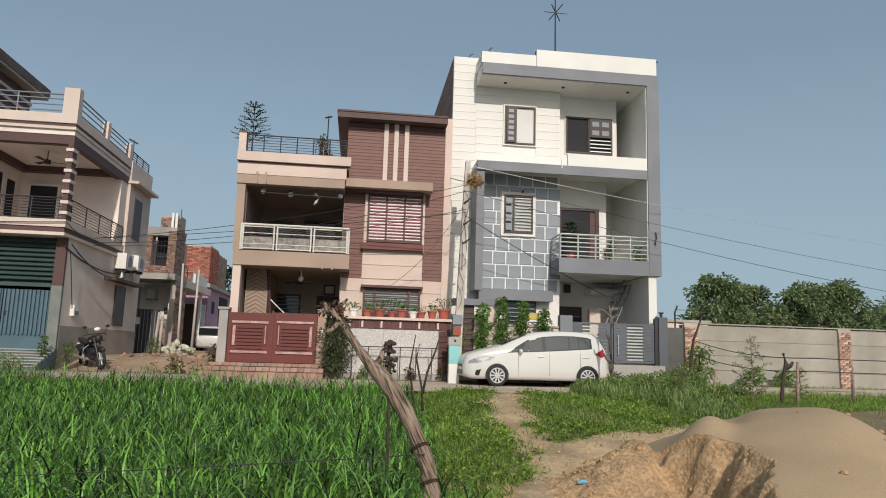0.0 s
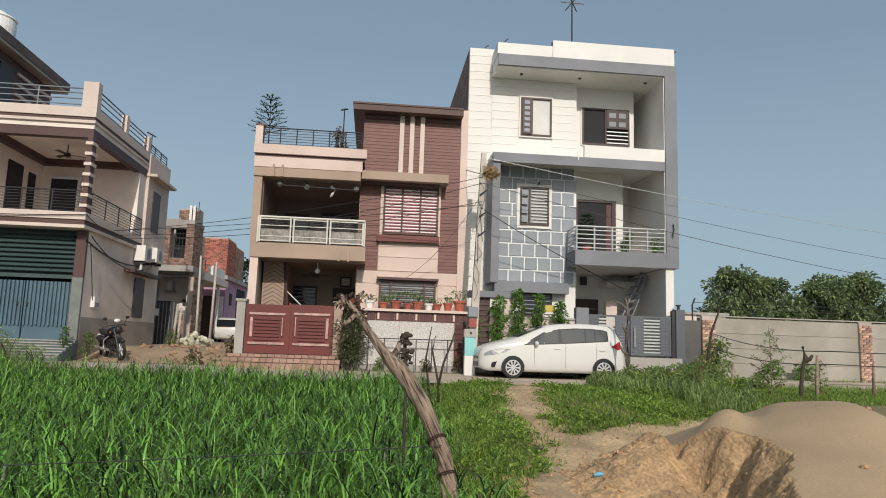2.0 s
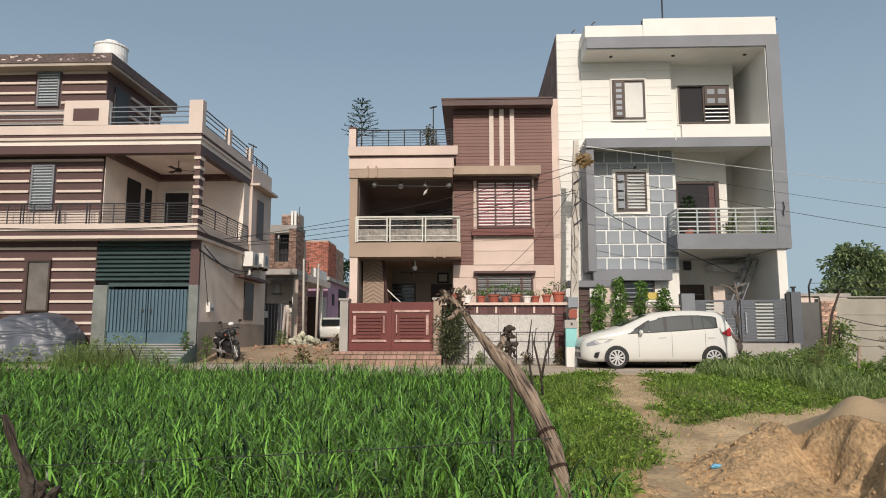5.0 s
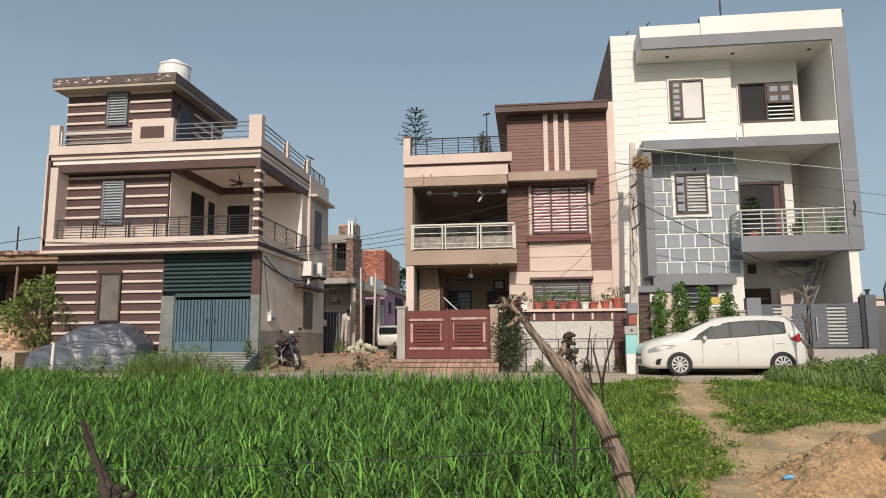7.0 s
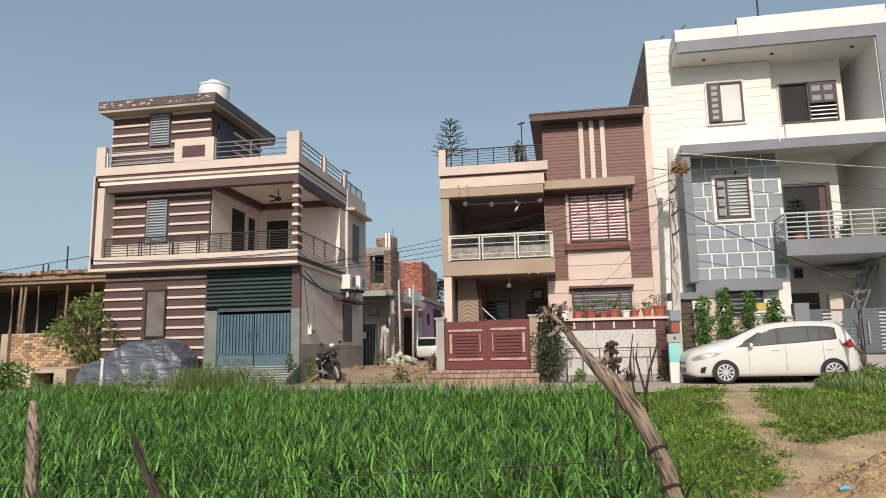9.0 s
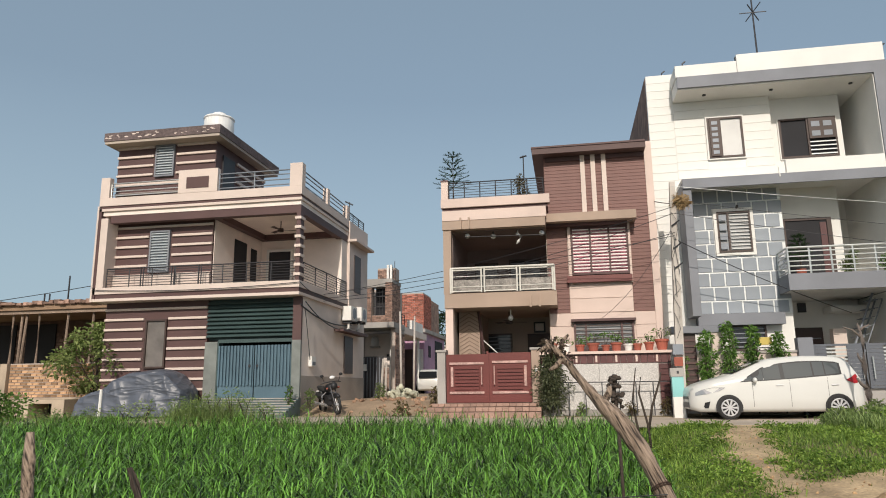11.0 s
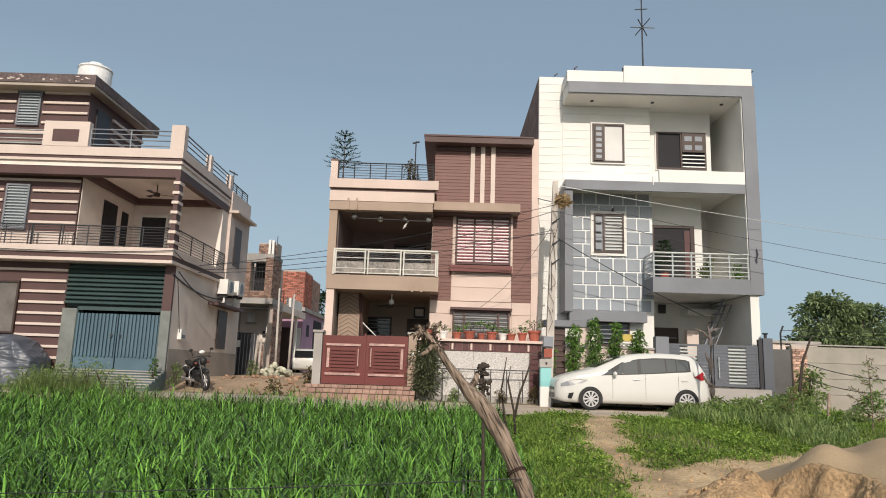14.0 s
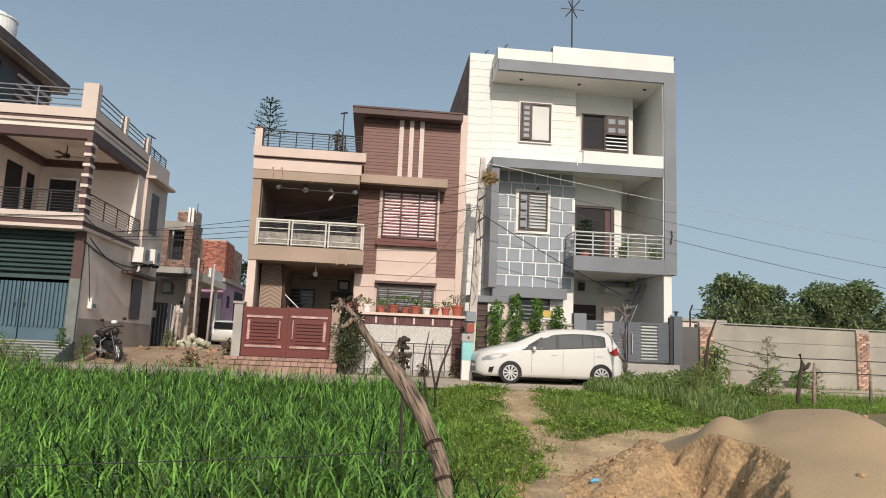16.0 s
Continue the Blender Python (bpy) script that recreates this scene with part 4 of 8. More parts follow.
        rod(sub, (1.6, s * (width / 2 - 0.06), belt[1][1]), (1.62, s * (width / 2 + 0.04), belt[1][1] + 0.04), 0.02)
        child("mirror", sub, CARWHITE, body, smooth=True)
        for u in (length * 0.515, length * 0.83):
            sub = bmesh.new()
            y = s * (side_y(u, 0.86) + 0.012)
            rod(sub, (u - 0.09, y, 0.87), (u + 0.09, y, 0.875), 0.018)
            child("door_handle", sub, ALLOY, body)
        for u in (length * 0.36, length * 0.575, length * 0.79):
            sub = bmesh.new()
            z1 = min(curve_at(belt, u), curve_at(top, u)) - 0.03
            zs = [0.32 + (z1 - 0.32) * i / 6 for i in range(7)]
            for za, zb in zip(zs, zs[1:]):
                sub.faces.new([sub.verts.new(p) for p in ((u - 0.004, s * (side_y(u, za) + 0.004), za), (u + 0.004, s * (side_y(u, za) + 0.004), za),
                                                          (u + 0.004, s * (side_y(u, zb) + 0.004), zb), (u - 0.004, s * (side_y(u, zb) + 0.004), zb))])
            child("door_gap", sub, BLACKPLASTIC, body)
    # front grille, fog lamp recess, windscreen, rear screen
    sub = bmesh.new()
    box(sub, -0.012, 0.03, -0.36, 0.36, 0.52, 0.60), box(sub, -0.012, 0.03, -0.42, 0.42, 0.3, 0.44)
    child("grille", sub, BLACKPLASTIC, body)
    for s in (-1, 1):
        sub = bmesh.new()
        sub.faces.new([sub.verts.new((u, s * (side_y(u, z) + 0.035), z)) for u, z in ((0.3, 0.29), (0.42, 0.3), (0.47, 0.47), (0.34, 0.44))])
        child("fog_lamp_recess", sub, BLACKPLASTIC, body)
    for (ua, ub), nm in (((1.12, 1.9), "windscreen"), ((length - 0.14, length - 0.33), "rear_screen")):
        sub = bmesh.new()
        za, zb = curve_at(top, ua), curve_at(top, ub)
        off = -0.012 if nm == "windscreen" else 0.015
        wa, wb = width / 2 * (0.86 if nm == "windscreen" else 0.72), width / 2 * 0.70
        if nm == "rear_screen":
            ua, za, ub, zb = length - rear[0], rear[1], length - rear[2], rear[3]
        q = [(ua + off, -wa, za + 0.02), (ua + off, wa, za + 0.02), (ub + off, wb, zb + 0.016), (ub + off, -wb, zb + 0.016)]
        sub.faces.new([sub.verts.new(p) for p in q])
        child(nm, sub, CARGLASS if nm == "windscreen" else DARKSCREEN, body)
    t.matrix_basis = place
    return t


# ---- cars ----
MPV_TOP = [(0, 0.72), (0.04, 0.82), (0.2, 0.92), (0.6, 1.04), (0.95, 1.12), (1.3, 1.27), (1.7, 1.45), (2.05, 1.56), (2.5, 1.62), (3.0, 1.645), (3.5, 1.635), (3.92, 1.6), (4.03, 1.56), (4.13, 1.38), (4.24, 1.16), (4.33, 1.0), (4.36, 0.8)]
MPV_BELT = [(0, 0.74), (0.6, 0.95), (1.2, 1.03), (2.5, 1.05), (4.36, 1.14)]
MPV_WINDOWS = ((1.36, 1.86, 0.99, 1.02, 1.02, 1.31), (1.88, 2.3, 1.02, 1.32, 1.045, 1.42), (2.4, 3.1, 1.05, 1.43, 1.11, 1.475), (3.14, 3.4, 1.115, 1.475, 1.13, 1.47), (3.43, 3.76, 1.135, 1.465, 1.17, 1.42))
MPV_TRIM = ((1.26, 0.96, 0.97), (1.5, 0.975, 1.13), (1.86, 0.99, 1.345), (2.34, 1.02, 1.455), (2.8, 1.05, 1.495), (3.3, 1.09, 1.5), (3.7, 1.12, 1.47), (3.82, 1.14, 1.43))
car("white_car", pose(3.12, 20.5, -0.03, 0, 0, 1.5), 4.36, MPV_TOP, MPV_BELT, 1.69, (0.94, 3.66), 0.305, MPV_WINDOWS,
    "white family car parked on the roadside, dusty alloy wheels", surround=MPV_TRIM)
HATCH_TOP = [(0, 0.6), (0.06, 0.7), (0.25, 0.8), (0.8, 0.96), (1.1, 1.05), (1.7, 1.42), (2.1, 1.52), (2.9, 1.53), (3.3, 1.46), (3.45, 1.3), (3.56, 0.95), (3.6, 0.78)]
HATCH_BELT = [(0, 0.7), (1.1, 0.95), (3.6, 1.05)]
HATCH_WINDOWS = ((1.45, 2.1, 0.98, 1.1, 1.0, 1.42), (2.18, 2.85, 1.0, 1.42, 1.04, 1.4))
car("white_hatchback", pose(-9.15, 47.0, 0.53, 0, 0, -86), 3.6, HATCH_TOP, HATCH_BELT, 1.6, (0.7, 2.95), 0.28, HATCH_WINDOWS,
    "white hatchback parked deep in the side lane", rear=(-0.06, 0.98, 0.04, 1.38))


def covered_car():
    sheet_mat = material("grey_car_cover", (0.085, 0.096, 0.122), 0.42, vary=0.05, stain=0.12, bump=0.05, spec=0.5)
    n, li = sheet_mat.node_tree.nodes, sheet_mat.node_tree.links
    co, crease, relief = n.new("ShaderNodeTexCoord"), n.new("ShaderNodeTexNoise"), n.new("ShaderNodeBump")
    slant, middle, fold_line = n.new("ShaderNodeMapping"), n.new("ShaderNodeMath"), n.new("ShaderNodeMath")
    slant.inputs["Rotation"].default_value, slant.inputs["Scale"].default_value = (0, radians(-38), 0), (0.6, 1.2, 2.6)
    crease.inputs["Scale"].default_value, crease.inputs["Detail"].default_value, crease.inputs["Distortion"].default_value = 1.15, 1.5, 0.45
    middle.operation, middle.inputs[1].default_value, fold_line.operation = "SUBTRACT", 0.5, "ABSOLUTE"
    relief.inputs["Strength"].default_value, relief.inputs["Distance"].default_value, relief.invert = 1.0, 0.26, True
    li.new(co.outputs["Object"], slant.inputs["Vector"]), li.new(slant.outputs[0], crease.inputs["Vector"])
    li.new(crease.outputs[0], middle.inputs[0]), li.new(middle.outputs[0], fold_line.inputs[0]), li.new(fold_line.outputs[0], relief.inputs["Height"])
    li.new(relief.outputs[0], n["Principled BSDF"].inputs["Normal"])
    bm = bmesh.new()
    top = [(0, 0.5), (0.12, 0.7), (0.6, 0.88), (1.15, 1.02), (1.6, 1.33), (2.1, 1.5), (2.7, 1.57), (3.35, 1.58), (3.75, 1.46), (4.0, 1.2), (4.3, 0.92)]
    rings = []
    for i in range(121):
        u = 4.3 * i / 120
        h = curve_at(top, u)
        w = 0.86 * (0.72 + 0.28 * math.sin(math.pi * min(1, max(0, (u + 0.5) / 5.2))) ** 0.5)
        ring = []
        for k in range(49):
            a = -1 + 2 * k / 48
            if abs(a) > 0.5:
                f = (abs(a) - 0.5) / 0.5
                y, z = (w * (0.8 + 0.2 * f + 0.03 * math.sin(u * 9 + k / 2) * f)) * (1 if a > 0 else -1), h * 0.93 * (1 - f) + 0.06 * f
            else:
                y, z = w * 1.6 * a, h - 0.07 * h * (abs(a) / 0.5) ** 3
            away = min(1, max(0, (abs(a) - 0.25) * 3))
            sway = 0.9 * noise.noise((u * 0.8, z * 0.8, 3 if a > 0 else 9))
            long_fold = (1 - abs(math.sin(u * 3.3 + z * 3.0 + 2.6 * sway))) ** 3
            short_fold = (1 - abs(math.sin(u * 6.1 + z * 4.4 + 4.0 * sway + 1.0))) ** 3
            fold = away * (0.06 * long_fold * smooth(-0.3, 0.3, noise.noise((u * 0.7, z, 21))) + 0.045 * short_fold * smooth(-0.2, 0.4, noise.noise((u * 1.1, z * 1.4, 31))))
            fold += 0.04 * noise.noise((u * 1.6, y * 1.2, z * 1.6)) + 0.012 * noise.noise((u * 5, y * 4, z * 5))
            ring.append(bm.verts.new((u - 0.02 * (z < 0.5), y + (fold if a > 0 else -fold), max(0.03, z + 0.5 * fold * (abs(a) < 0.6)))))
        rings.append(ring)
    for r0, r1 in zip(rings, rings[1:]):
        for k in range(48):
            bm.faces.new((r0[k], r0[k + 1], r1[k + 1], r1[k]))
    bm.faces.new(rings[0][::-1]), bm.faces.new(rings[-1])
    ob = solo("covered_car", bm, sheet_mat, "car under a creased grey cover beside the striped house", "car", smooth=True)
    ob.matrix_basis = pose(-16.2, 21.25, 0.02, 0, 0, 3) @ Matrix.Diagonal((0.85, 1, 1, 1))


covered_car()


def motorbike():
    t = thing("motorbike", (0, 0, 0), "black motorbike leaning on its stand by the side wall", "motorbike")
    for u in (0.0, 1.25):
        bm = bmesh.new()
        pts = [(u + 0.27 * math.cos(i * math.tau / 24), 0, 0.3 + 0.27 * math.sin(i * math.tau / 24)) for i in range(25)]
        tube(bm, pts, [0.045] * 25, 8, False)
        wheel = part("wheel", bm, RUBBER, t, smooth=True)
        sub = bmesh.new()
        for k in range(6):
            a = k * math.tau / 6
            rod(sub, (u, 0, 0.3), (u + 0.25 * math.cos(a), 0, 0.3 + 0.25 * math.sin(a)), 0.014, sides=6)
        rod(sub, (u, -0.06, 0.3), (u, 0.06, 0.3), 0.05)
        child("spokes", sub, ALLOY, wheel)
    bm = bmesh.new()
    for s in (-0.07, 0.07):
        rod(bm, (0, s, 0.3), (0.28, s, 0.95), 0.025)
    part("fork", bm, DARKMETAL, t)
    bm = bmesh.new()
    tube(bm, [(0.25, 0, 0.85), (0.45, 0, 0.88), (0.7, 0, 0.84), (0.8, 0, 0.74)], [0.06, 0.14, 0.13, 0.06], 12)
    part("tank", bm, BLACKPLASTIC, t, smooth=True)
    bm = bmesh.new()
    tube(bm, [(0.75, 0, 0.78), (1.0, 0, 0.8), (1.35, 0, 0.86), (1.55, 0, 0.9)], [0.06, 0.1, 0.09, 0.04], 10)
    part("seat", bm, RUBBER, t, smooth=True)
    bm = bmesh.new()
    box(bm, 0.4, 0.75, -0.12, 0.12, 0.3, 0.62), rod(bm, (0.45, -0.14, 0.5), (0.45, 0.14, 0.5), 0.09, sides=12)
    part("engine", bm, DARKMETAL, t)
    for s in (-1, 1):
        bm = bmesh.new()
        tube(bm, [(0.62, s * 0.1, 0.72), (0.5, s * 0.3, 0.62), (0.46, s * 0.33, 0.4), (0.55, s * 0.12, 0.28)], [0.016] * 4, 6)
        part("leg_guard", bm, ALLOY, t)
        bm = bmesh.new()
        tube(bm, [(0.78, s * 0.11, 0.62), (1.0, s * 0.15, 0.6), (1.25, s * 0.14, 0.66), (1.4, s * 0.1, 0.72)], [0.05, 0.11, 0.1, 0.03], 8)
        part("side_panel", bm, BLACKPLASTIC, t, smooth=True)
        bm = bmesh.new()
        rod(bm, (0.3, s * 0.16, 0.86), (0.2, s * 0.22, 0.86), 0.03)
        part("indicator", bm, TERRACOTTA, t)
    bm = bmesh.new()
    pts = [(0.33 * math.cos(k), 0, 0.3 + 0.34 * math.sin(k)) for k in (0.3, 0.7, 1.1, 1.5, 1.9, 2.3)]
    tube(bm, pts, [0.06] * 6, 6)
    part("front_mudguard", bm, BLACKPLASTIC, t, smooth=True)
    bm = bmesh.new()
    rod(bm, (0.28, 0, 0.7), (0.55, 0, 0.25), 0.03), rod(bm, (0.55, 0, 0.28), (1.25, 0, 0.3), 0.03), rod(bm, (1.25, 0, 0.3), (1.1, 0, 0.8), 0.025)
    part("frame", bm, DARKMETAL, t)
    bm = bmesh.new()
    rod(bm, (0.6, 0.14, 0.3), (1.5, 0.18, 0.38), 0.045, sides=10)
    part("exhaust", bm, ALLOY, t)
    bm = bmesh.new()
    tube(bm, [(0.38, -0.36, 1.02), (0.28, -0.2, 1.06), (0.28, 0.2, 1.06), (0.38, 0.36, 1.02)], [0.018] * 4, 6)
    part("handlebar", bm, DARKMETAL, t)
    bm = bmesh.new()
    bmesh.ops.create_uvsphere(bm, u_segments=12, v_segments=8, radius=1, matrix=Matrix.Translation((0.12, 0, 0.92)) @ Matrix.Diagonal((0.11, 0.12, 0.13, 1)))
    part("headlamp", bm, BLACKPLASTIC, t, smooth=True)
    bm = bmesh.new()
    bmesh.ops.create_uvsphere(bm, u_segments=12, v_segments=8, radius=1, matrix=Matrix.Translation((0.2, 0, 1.2)) @ Matrix.Diagonal((0.05, 0.1, 0.06, 1)))
    part("helmet_cover", bm, TANKPLASTIC, t, "white visor above the lamp", smooth=True)
    for s in (-1, 1):
        bm = bmesh.new()
        rod(bm, (0.3, s * 0.25, 1.05), (0.26, s * 0.33, 1.25), 0.008, sides=5)
        bmesh.ops.create_uvsphere(bm, u_segments=8, v_segments=6, radius=1, matrix=Matrix.Translation((0.26, s * 0.34, 1.28)) @ Matrix.Diagonal((0.02, 0.07, 0.045, 1)))
        part("mirror", bm, BLACKPLASTIC, t)
    bm = bmesh.new()
    box(bm, 1.45, 1.5, -0.1, 0.1, 0.6, 0.78)
    part("mudguard", bm, TANKPLASTIC, t)
    bm = bmesh.new()
    rod(bm, (0.8, -0.1, 0.3), (0.75, -0.3, 0.0), 0.015)
    part("stand", bm, DARKMETAL, t)
    t.matrix_basis = pose(-7.62, 22.2, 0.08, -7, 0, 132)


motorbike()


# ---- before the brown house: gate, planter wall, pots ----
def brown_gate():
    t = thing("front_gate", (-2.55, 21.8, 0.4), "closed double-leaf maroon steel gate with cream bands", "gate")
    for x0, x1, s in ((-3.9, -2.6, 1), (-2.54, -1.22, -1)):
        bm = bmesh.new()
        z0, z1 = 0.42, 1.92 + (0.03 if s < 0 else 0)
        for b in ((x0, x1, 21.78, 21.84, z0, z0 + 0.2), (x0, x1, 21.78, 21.84, z1 - 0.26, z1), (x0, x0 + 0.1, 21.78, 21.84, z0 + 0.2, z1 - 0.26),
                  (x1 - 0.1, x1, 21.78, 21.84, z0 + 0.2, z1 - 0.26), (x0 + 0.1, x1 - 0.1, 21.815, 21.83, z0 + 0.2, z1 - 0.26)):
            box(bm, *b)
        leaf_ = part("gate_leaf", bm, REDGATE, t)
        for k in range(7):
            z = z0 + 0.4 + k * 0.105
            sub = bmesh.new()
            box(sub, x0 + 0.26, x1 - 0.26, 21.77, 21.815, z, z + 0.07)
            child("slat", sub, REDGATE, leaf_)
        for z in (z0 + 0.27, z1 - 0.32):
            sub = bmesh.new()
            box(sub, x0 + 0.1, x1 - 0.1, 21.775, 21.815, z, z + 0.07)
            child("cream_band", sub, WORNPINK, leaf_)
        x = x0 + 0.14 if s > 0 else x1 - 0.22
        sub = bmesh.new()
        box(sub, x, x + 0.08, 21.775, 21.815, z0 + 0.5, z1 - 0.4)
        child("cream_band", sub, WORNPINK, leaf_)
        x = x1 - 0.17 if s > 0 else x0 + 0.17
        sub = bmesh.new()
        rod(sub, (x, 21.72, z0 + 0.55), (x, 21.72, z1 - 0.4), 0.02), rod(sub, (x, 21.72, z0 + 0.6), (x, 21.8, z0 + 0.6), 0.015), rod(sub, (x, 21.72, z1 - 0.45), (x, 21.8, z1 - 0.45), 0.015)
        child("handle", sub, WORNPINK, leaf_)
    for x, w, top in ((-4.18, 0.26, 2.0), (-1.2, 0.26, 2.02)):
        bm = bmesh.new()
        box(bm, x, x + w, 21.7, 22.02, 0.0, top)
        p = part("gate_post", bm, CONCRETE if x < -3 else TAN, t)
        sub = bmesh.new()
        box(sub, x - 0.04, x + w + 0.04, 21.66, 22.06, top, top + 0.07)
        child("cap", sub, CONCRETE, p)
    bm = bmesh.new()
    box(bm, -1.1, -1.02, 21.68, 21.7, 1.35, 1.45)
    part("door_bell", bm, WHITE, t)
    bm = bmesh.new()
    box(bm, -2.6, -2.54, 21.74, 21.78, 0.42, 2.0)
    part("meeting_bar", bm, REDGATE, t)
    steps = thing("front_steps", (-2.6, 21.2, 0), "worn red brick steps before the maroon gate", "steps")
    for z0, z1, y in ((-0.08, 0.16, 20.9), (0.16, 0.3, 21.2), (0.3, 0.41, 21.5)):
        x = -4.5 + (y - 20.9) * 0.3
        while x < -0.95:
            w = 0.21 + 0.02 * math.sin(x * 31)
            piece("brick", STEPBRICK, steps, x, min(x + w, -0.93), y, y + 0.34, z0, z1 - 0.012, 0.01)
            x += w + 0.008
    bm = bmesh.new()
    box(bm, -4.1, -0.95, 21.75, 26.0, 0.0, 0.40)
    part("porch_floor", bm, TAN, steps)


WORNPINK = material("worn_pink_paint", (0.44, 0.28, 0.25), 0.6, vary=0.25, stain=0.3, scale=10, grain=25)
STEPBRICK = material("red_step_brick", (0.30, 0.195, 0.155), 0.9, vary=0.15, stain=0.25, per_object=0.18)
brown_gate()


def planter_wall():
    t = thing("planter_wall", (1.0, 21.9, 0), "granite boundary wall with maroon tile border", "wall")
    boxes("core", CONCRETE, t, (-0.9, 3.0, 21.86, 22.2, 0, 1.85))
    boxes("coping", PINK, t, (-0.94, 3.03, 21.72, 22.34, 1.85, 1.93), label="cream coping")
    x = -0.9
    while x < 2.98:
        piece("border_tile", MAROONTILE, t, x, min(x + 0.19, 2.98), 21.82, 21.86, 1.56, 1.845)
        if int(x * 10) % 3 == 1:
            boxes("pale_tile_inlay", PINK, t, (x + 0.05, x + 0.11, 21.812, 21.82, 1.6, 1.8))
        x += 0.2
    for k in range(8):
        piece("border_tile", MAROONTILE, t, 2.62, 2.98, 21.82, 21.86, 0.18 + k * 0.17, 0.34 + k * 0.17)
    for x0 in (-0.9, 0.85):
        piece("granite_slab", GRANITE, t, x0, x0 + 1.74, 21.83, 21.86, 0.92, 1.55)
    for k in range(5):
        piece("granite_slab", GRANITE, t, -0.9 + k * 0.7, -0.9 + k * 0.7 + 0.69, 21.835, 21.86, 0.18, 0.91)
    boxes("plinth", CONCRETE, t, (-0.9, 3.0, 21.7, 21.86, 0, 0.17))
    fence = thing("low_fence", (1.0, 21.35, 0.02), "thin dark rail fence before the granite wall", "fence")
    boxes("rail", DARKMETAL, fence, (-0.6, 2.9, 21.34, 21.36, 0.98, 1.01))
    for k in range(8):
        boxes("picket", DARKMETAL, fence, (-0.6 + k * 0.49, -0.57 + k * 0.49, 21.33, 21.365, 0.02, 0.98))


planter_wall()


def flower_pot(at, r, h, seed, mat, leafy, tall):
    rnd = random.Random(seed)
    x, y, z = at
    t = thing("flower_pot", at, "terracotta flower pot with a small plant on the wall" if mat is TERRACOTTA else "white flower pot with a small plant on the wall",
              "flower pot", "pots on the planter wall")
    bm = bmesh.new()
    tube(bm, [(x, y, z), (x, y, z + h * 0.8), (x, y, z + h * 0.8), (x, y, z + h), (x, y, z + h), (x, y, z + h - 0.04)], [r * 0.68, r * 0.93, r * 1.08, r * 1.1, r * 0.92, r * 0.9], 14)
    part("pot", bm, mat, t, smooth=False)
    bm = bmesh.new()
    for k in range(4):
        rod(bm, (x, y, z + h * 0.8), (x + rnd.uniform(-1, 1) * r, y + rnd.uniform(-1, 1) * r, z + h + tall * rnd.uniform(0.5, 0.9)), 0.008, sides=5)
    part("stem", bm, BARK, t)
    bm = bmesh.new()
    for k in range(leafy):
        clump(bm, rnd, (x + rnd.uniform(-1, 1) * r, y + rnd.uniform(-1, 1) * r, z + h + tall * rnd.uniform(0.2, 0.9)), 0.09, 12, 0.1, 0.035)
    part("leaves", bm, rnd.choice((LEAF, LEAF_GREY, LEAF)), t)


for i, (x, r, h, white, leafy, tall) in enumerate(((-0.55, 0.17, 0.28, 0, 3, 0.3), (-0.12, 0.15, 0.24, 1, 3, 0.25), (0.32, 0.14, 0.22, 0, 5, 0.3), (0.72, 0.18, 0.26, 0, 4, 0.3),
                                                   (1.1, 0.13, 0.2, 0, 5, 0.4), (1.42, 0.17, 0.26, 0, 4, 0.45), (1.78, 0.14, 0.22, 1, 3, 0.2), (2.05, 0.14, 0.22, 0, 2, 0.15),
                                                   (2.4, 0.15, 0.26, 0, 4, 0.3), (2.78, 0.2, 0.34, 0, 5, 0.3))):
    flower_pot((x, 22.02, 1.93), r, h, 100 + i, WHITE if white else TERRACOTTA, leafy, tall)

shrub("bush", (-0.62, 21.45, 0.1), 1.75, 0.6, 5, "bushy dark green shrub growing beside the gate post", "bush", leaf_material("dull_bush_leaf", (0.045, 0.06, 0.03), (0.18, 0.20, 0.11)), 2400, 0.11, 0.06)
for i, x in enumerate((0.25, 0.9, 1.7, 2.75)):
    shrub("low_plant", (x, 21.55, 0.02), 0.35 + 0.15 * (i % 2), 0.22, 40 + i, "low dusty plant at the foot of the wall", "plant", LEAF_DRY if i > 1 else LEAF_GREY, 90, 0.1, 0.04)


def monkey_tree(at, h, name="norfolk_pine"):
    """A small potted pine with level whorls of branches."""
    x, y, z = at
    rnd = random.Random(int(x * 100))
    t = thing(name, at, "small dark pine with level tiers of branches in a pot", "potted tree")
    bm = bmesh.new()
    tube(bm, [(x, y, z), (x, y, z + h * 0.18), (x, y, z + h * 0.18)], [h * 0.09, h * 0.12, h * 0.1], 12)
    part("pot", bm, TERRACOTTA, t)
    bm = bmesh.new()
    rod(bm, (x, y, z + h * 0.15), (x, y, z + h), 0.03, 0.008, 6)
    part("trunk", bm, BARK, t)
    tiers = 6
    for k in range(tiers):
        f = k / (tiers - 1)
        zz, r = z + h * (0.42 + 0.54 * f), h * (0.33 - 0.2 * f)
        bm = bmesh.new()
        for j in range(7):
            a = j * math.tau / 7 + k * 0.5 + rnd.uniform(-0.2, 0.2)
            d = Vector((math.cos(a), math.sin(a), 0.16))
            rod(bm, (x, y, zz), Vector((x, y, zz)) + d * r, 0.012, 0.006, 5)
            for i in range(14):
                q = Vector((x, y, zz)) + d * r * (0.3 + 0.7 * i / 13)
                leaf(bm, q, d + Vector((rnd.uniform(-1, 1), rnd.uniform(-1, 1), rnd.uniform(0.0, 1.0))), 0.1, 0.03, 0)
        part("branch_tier", bm, LEAF_DARK, t)
    return t


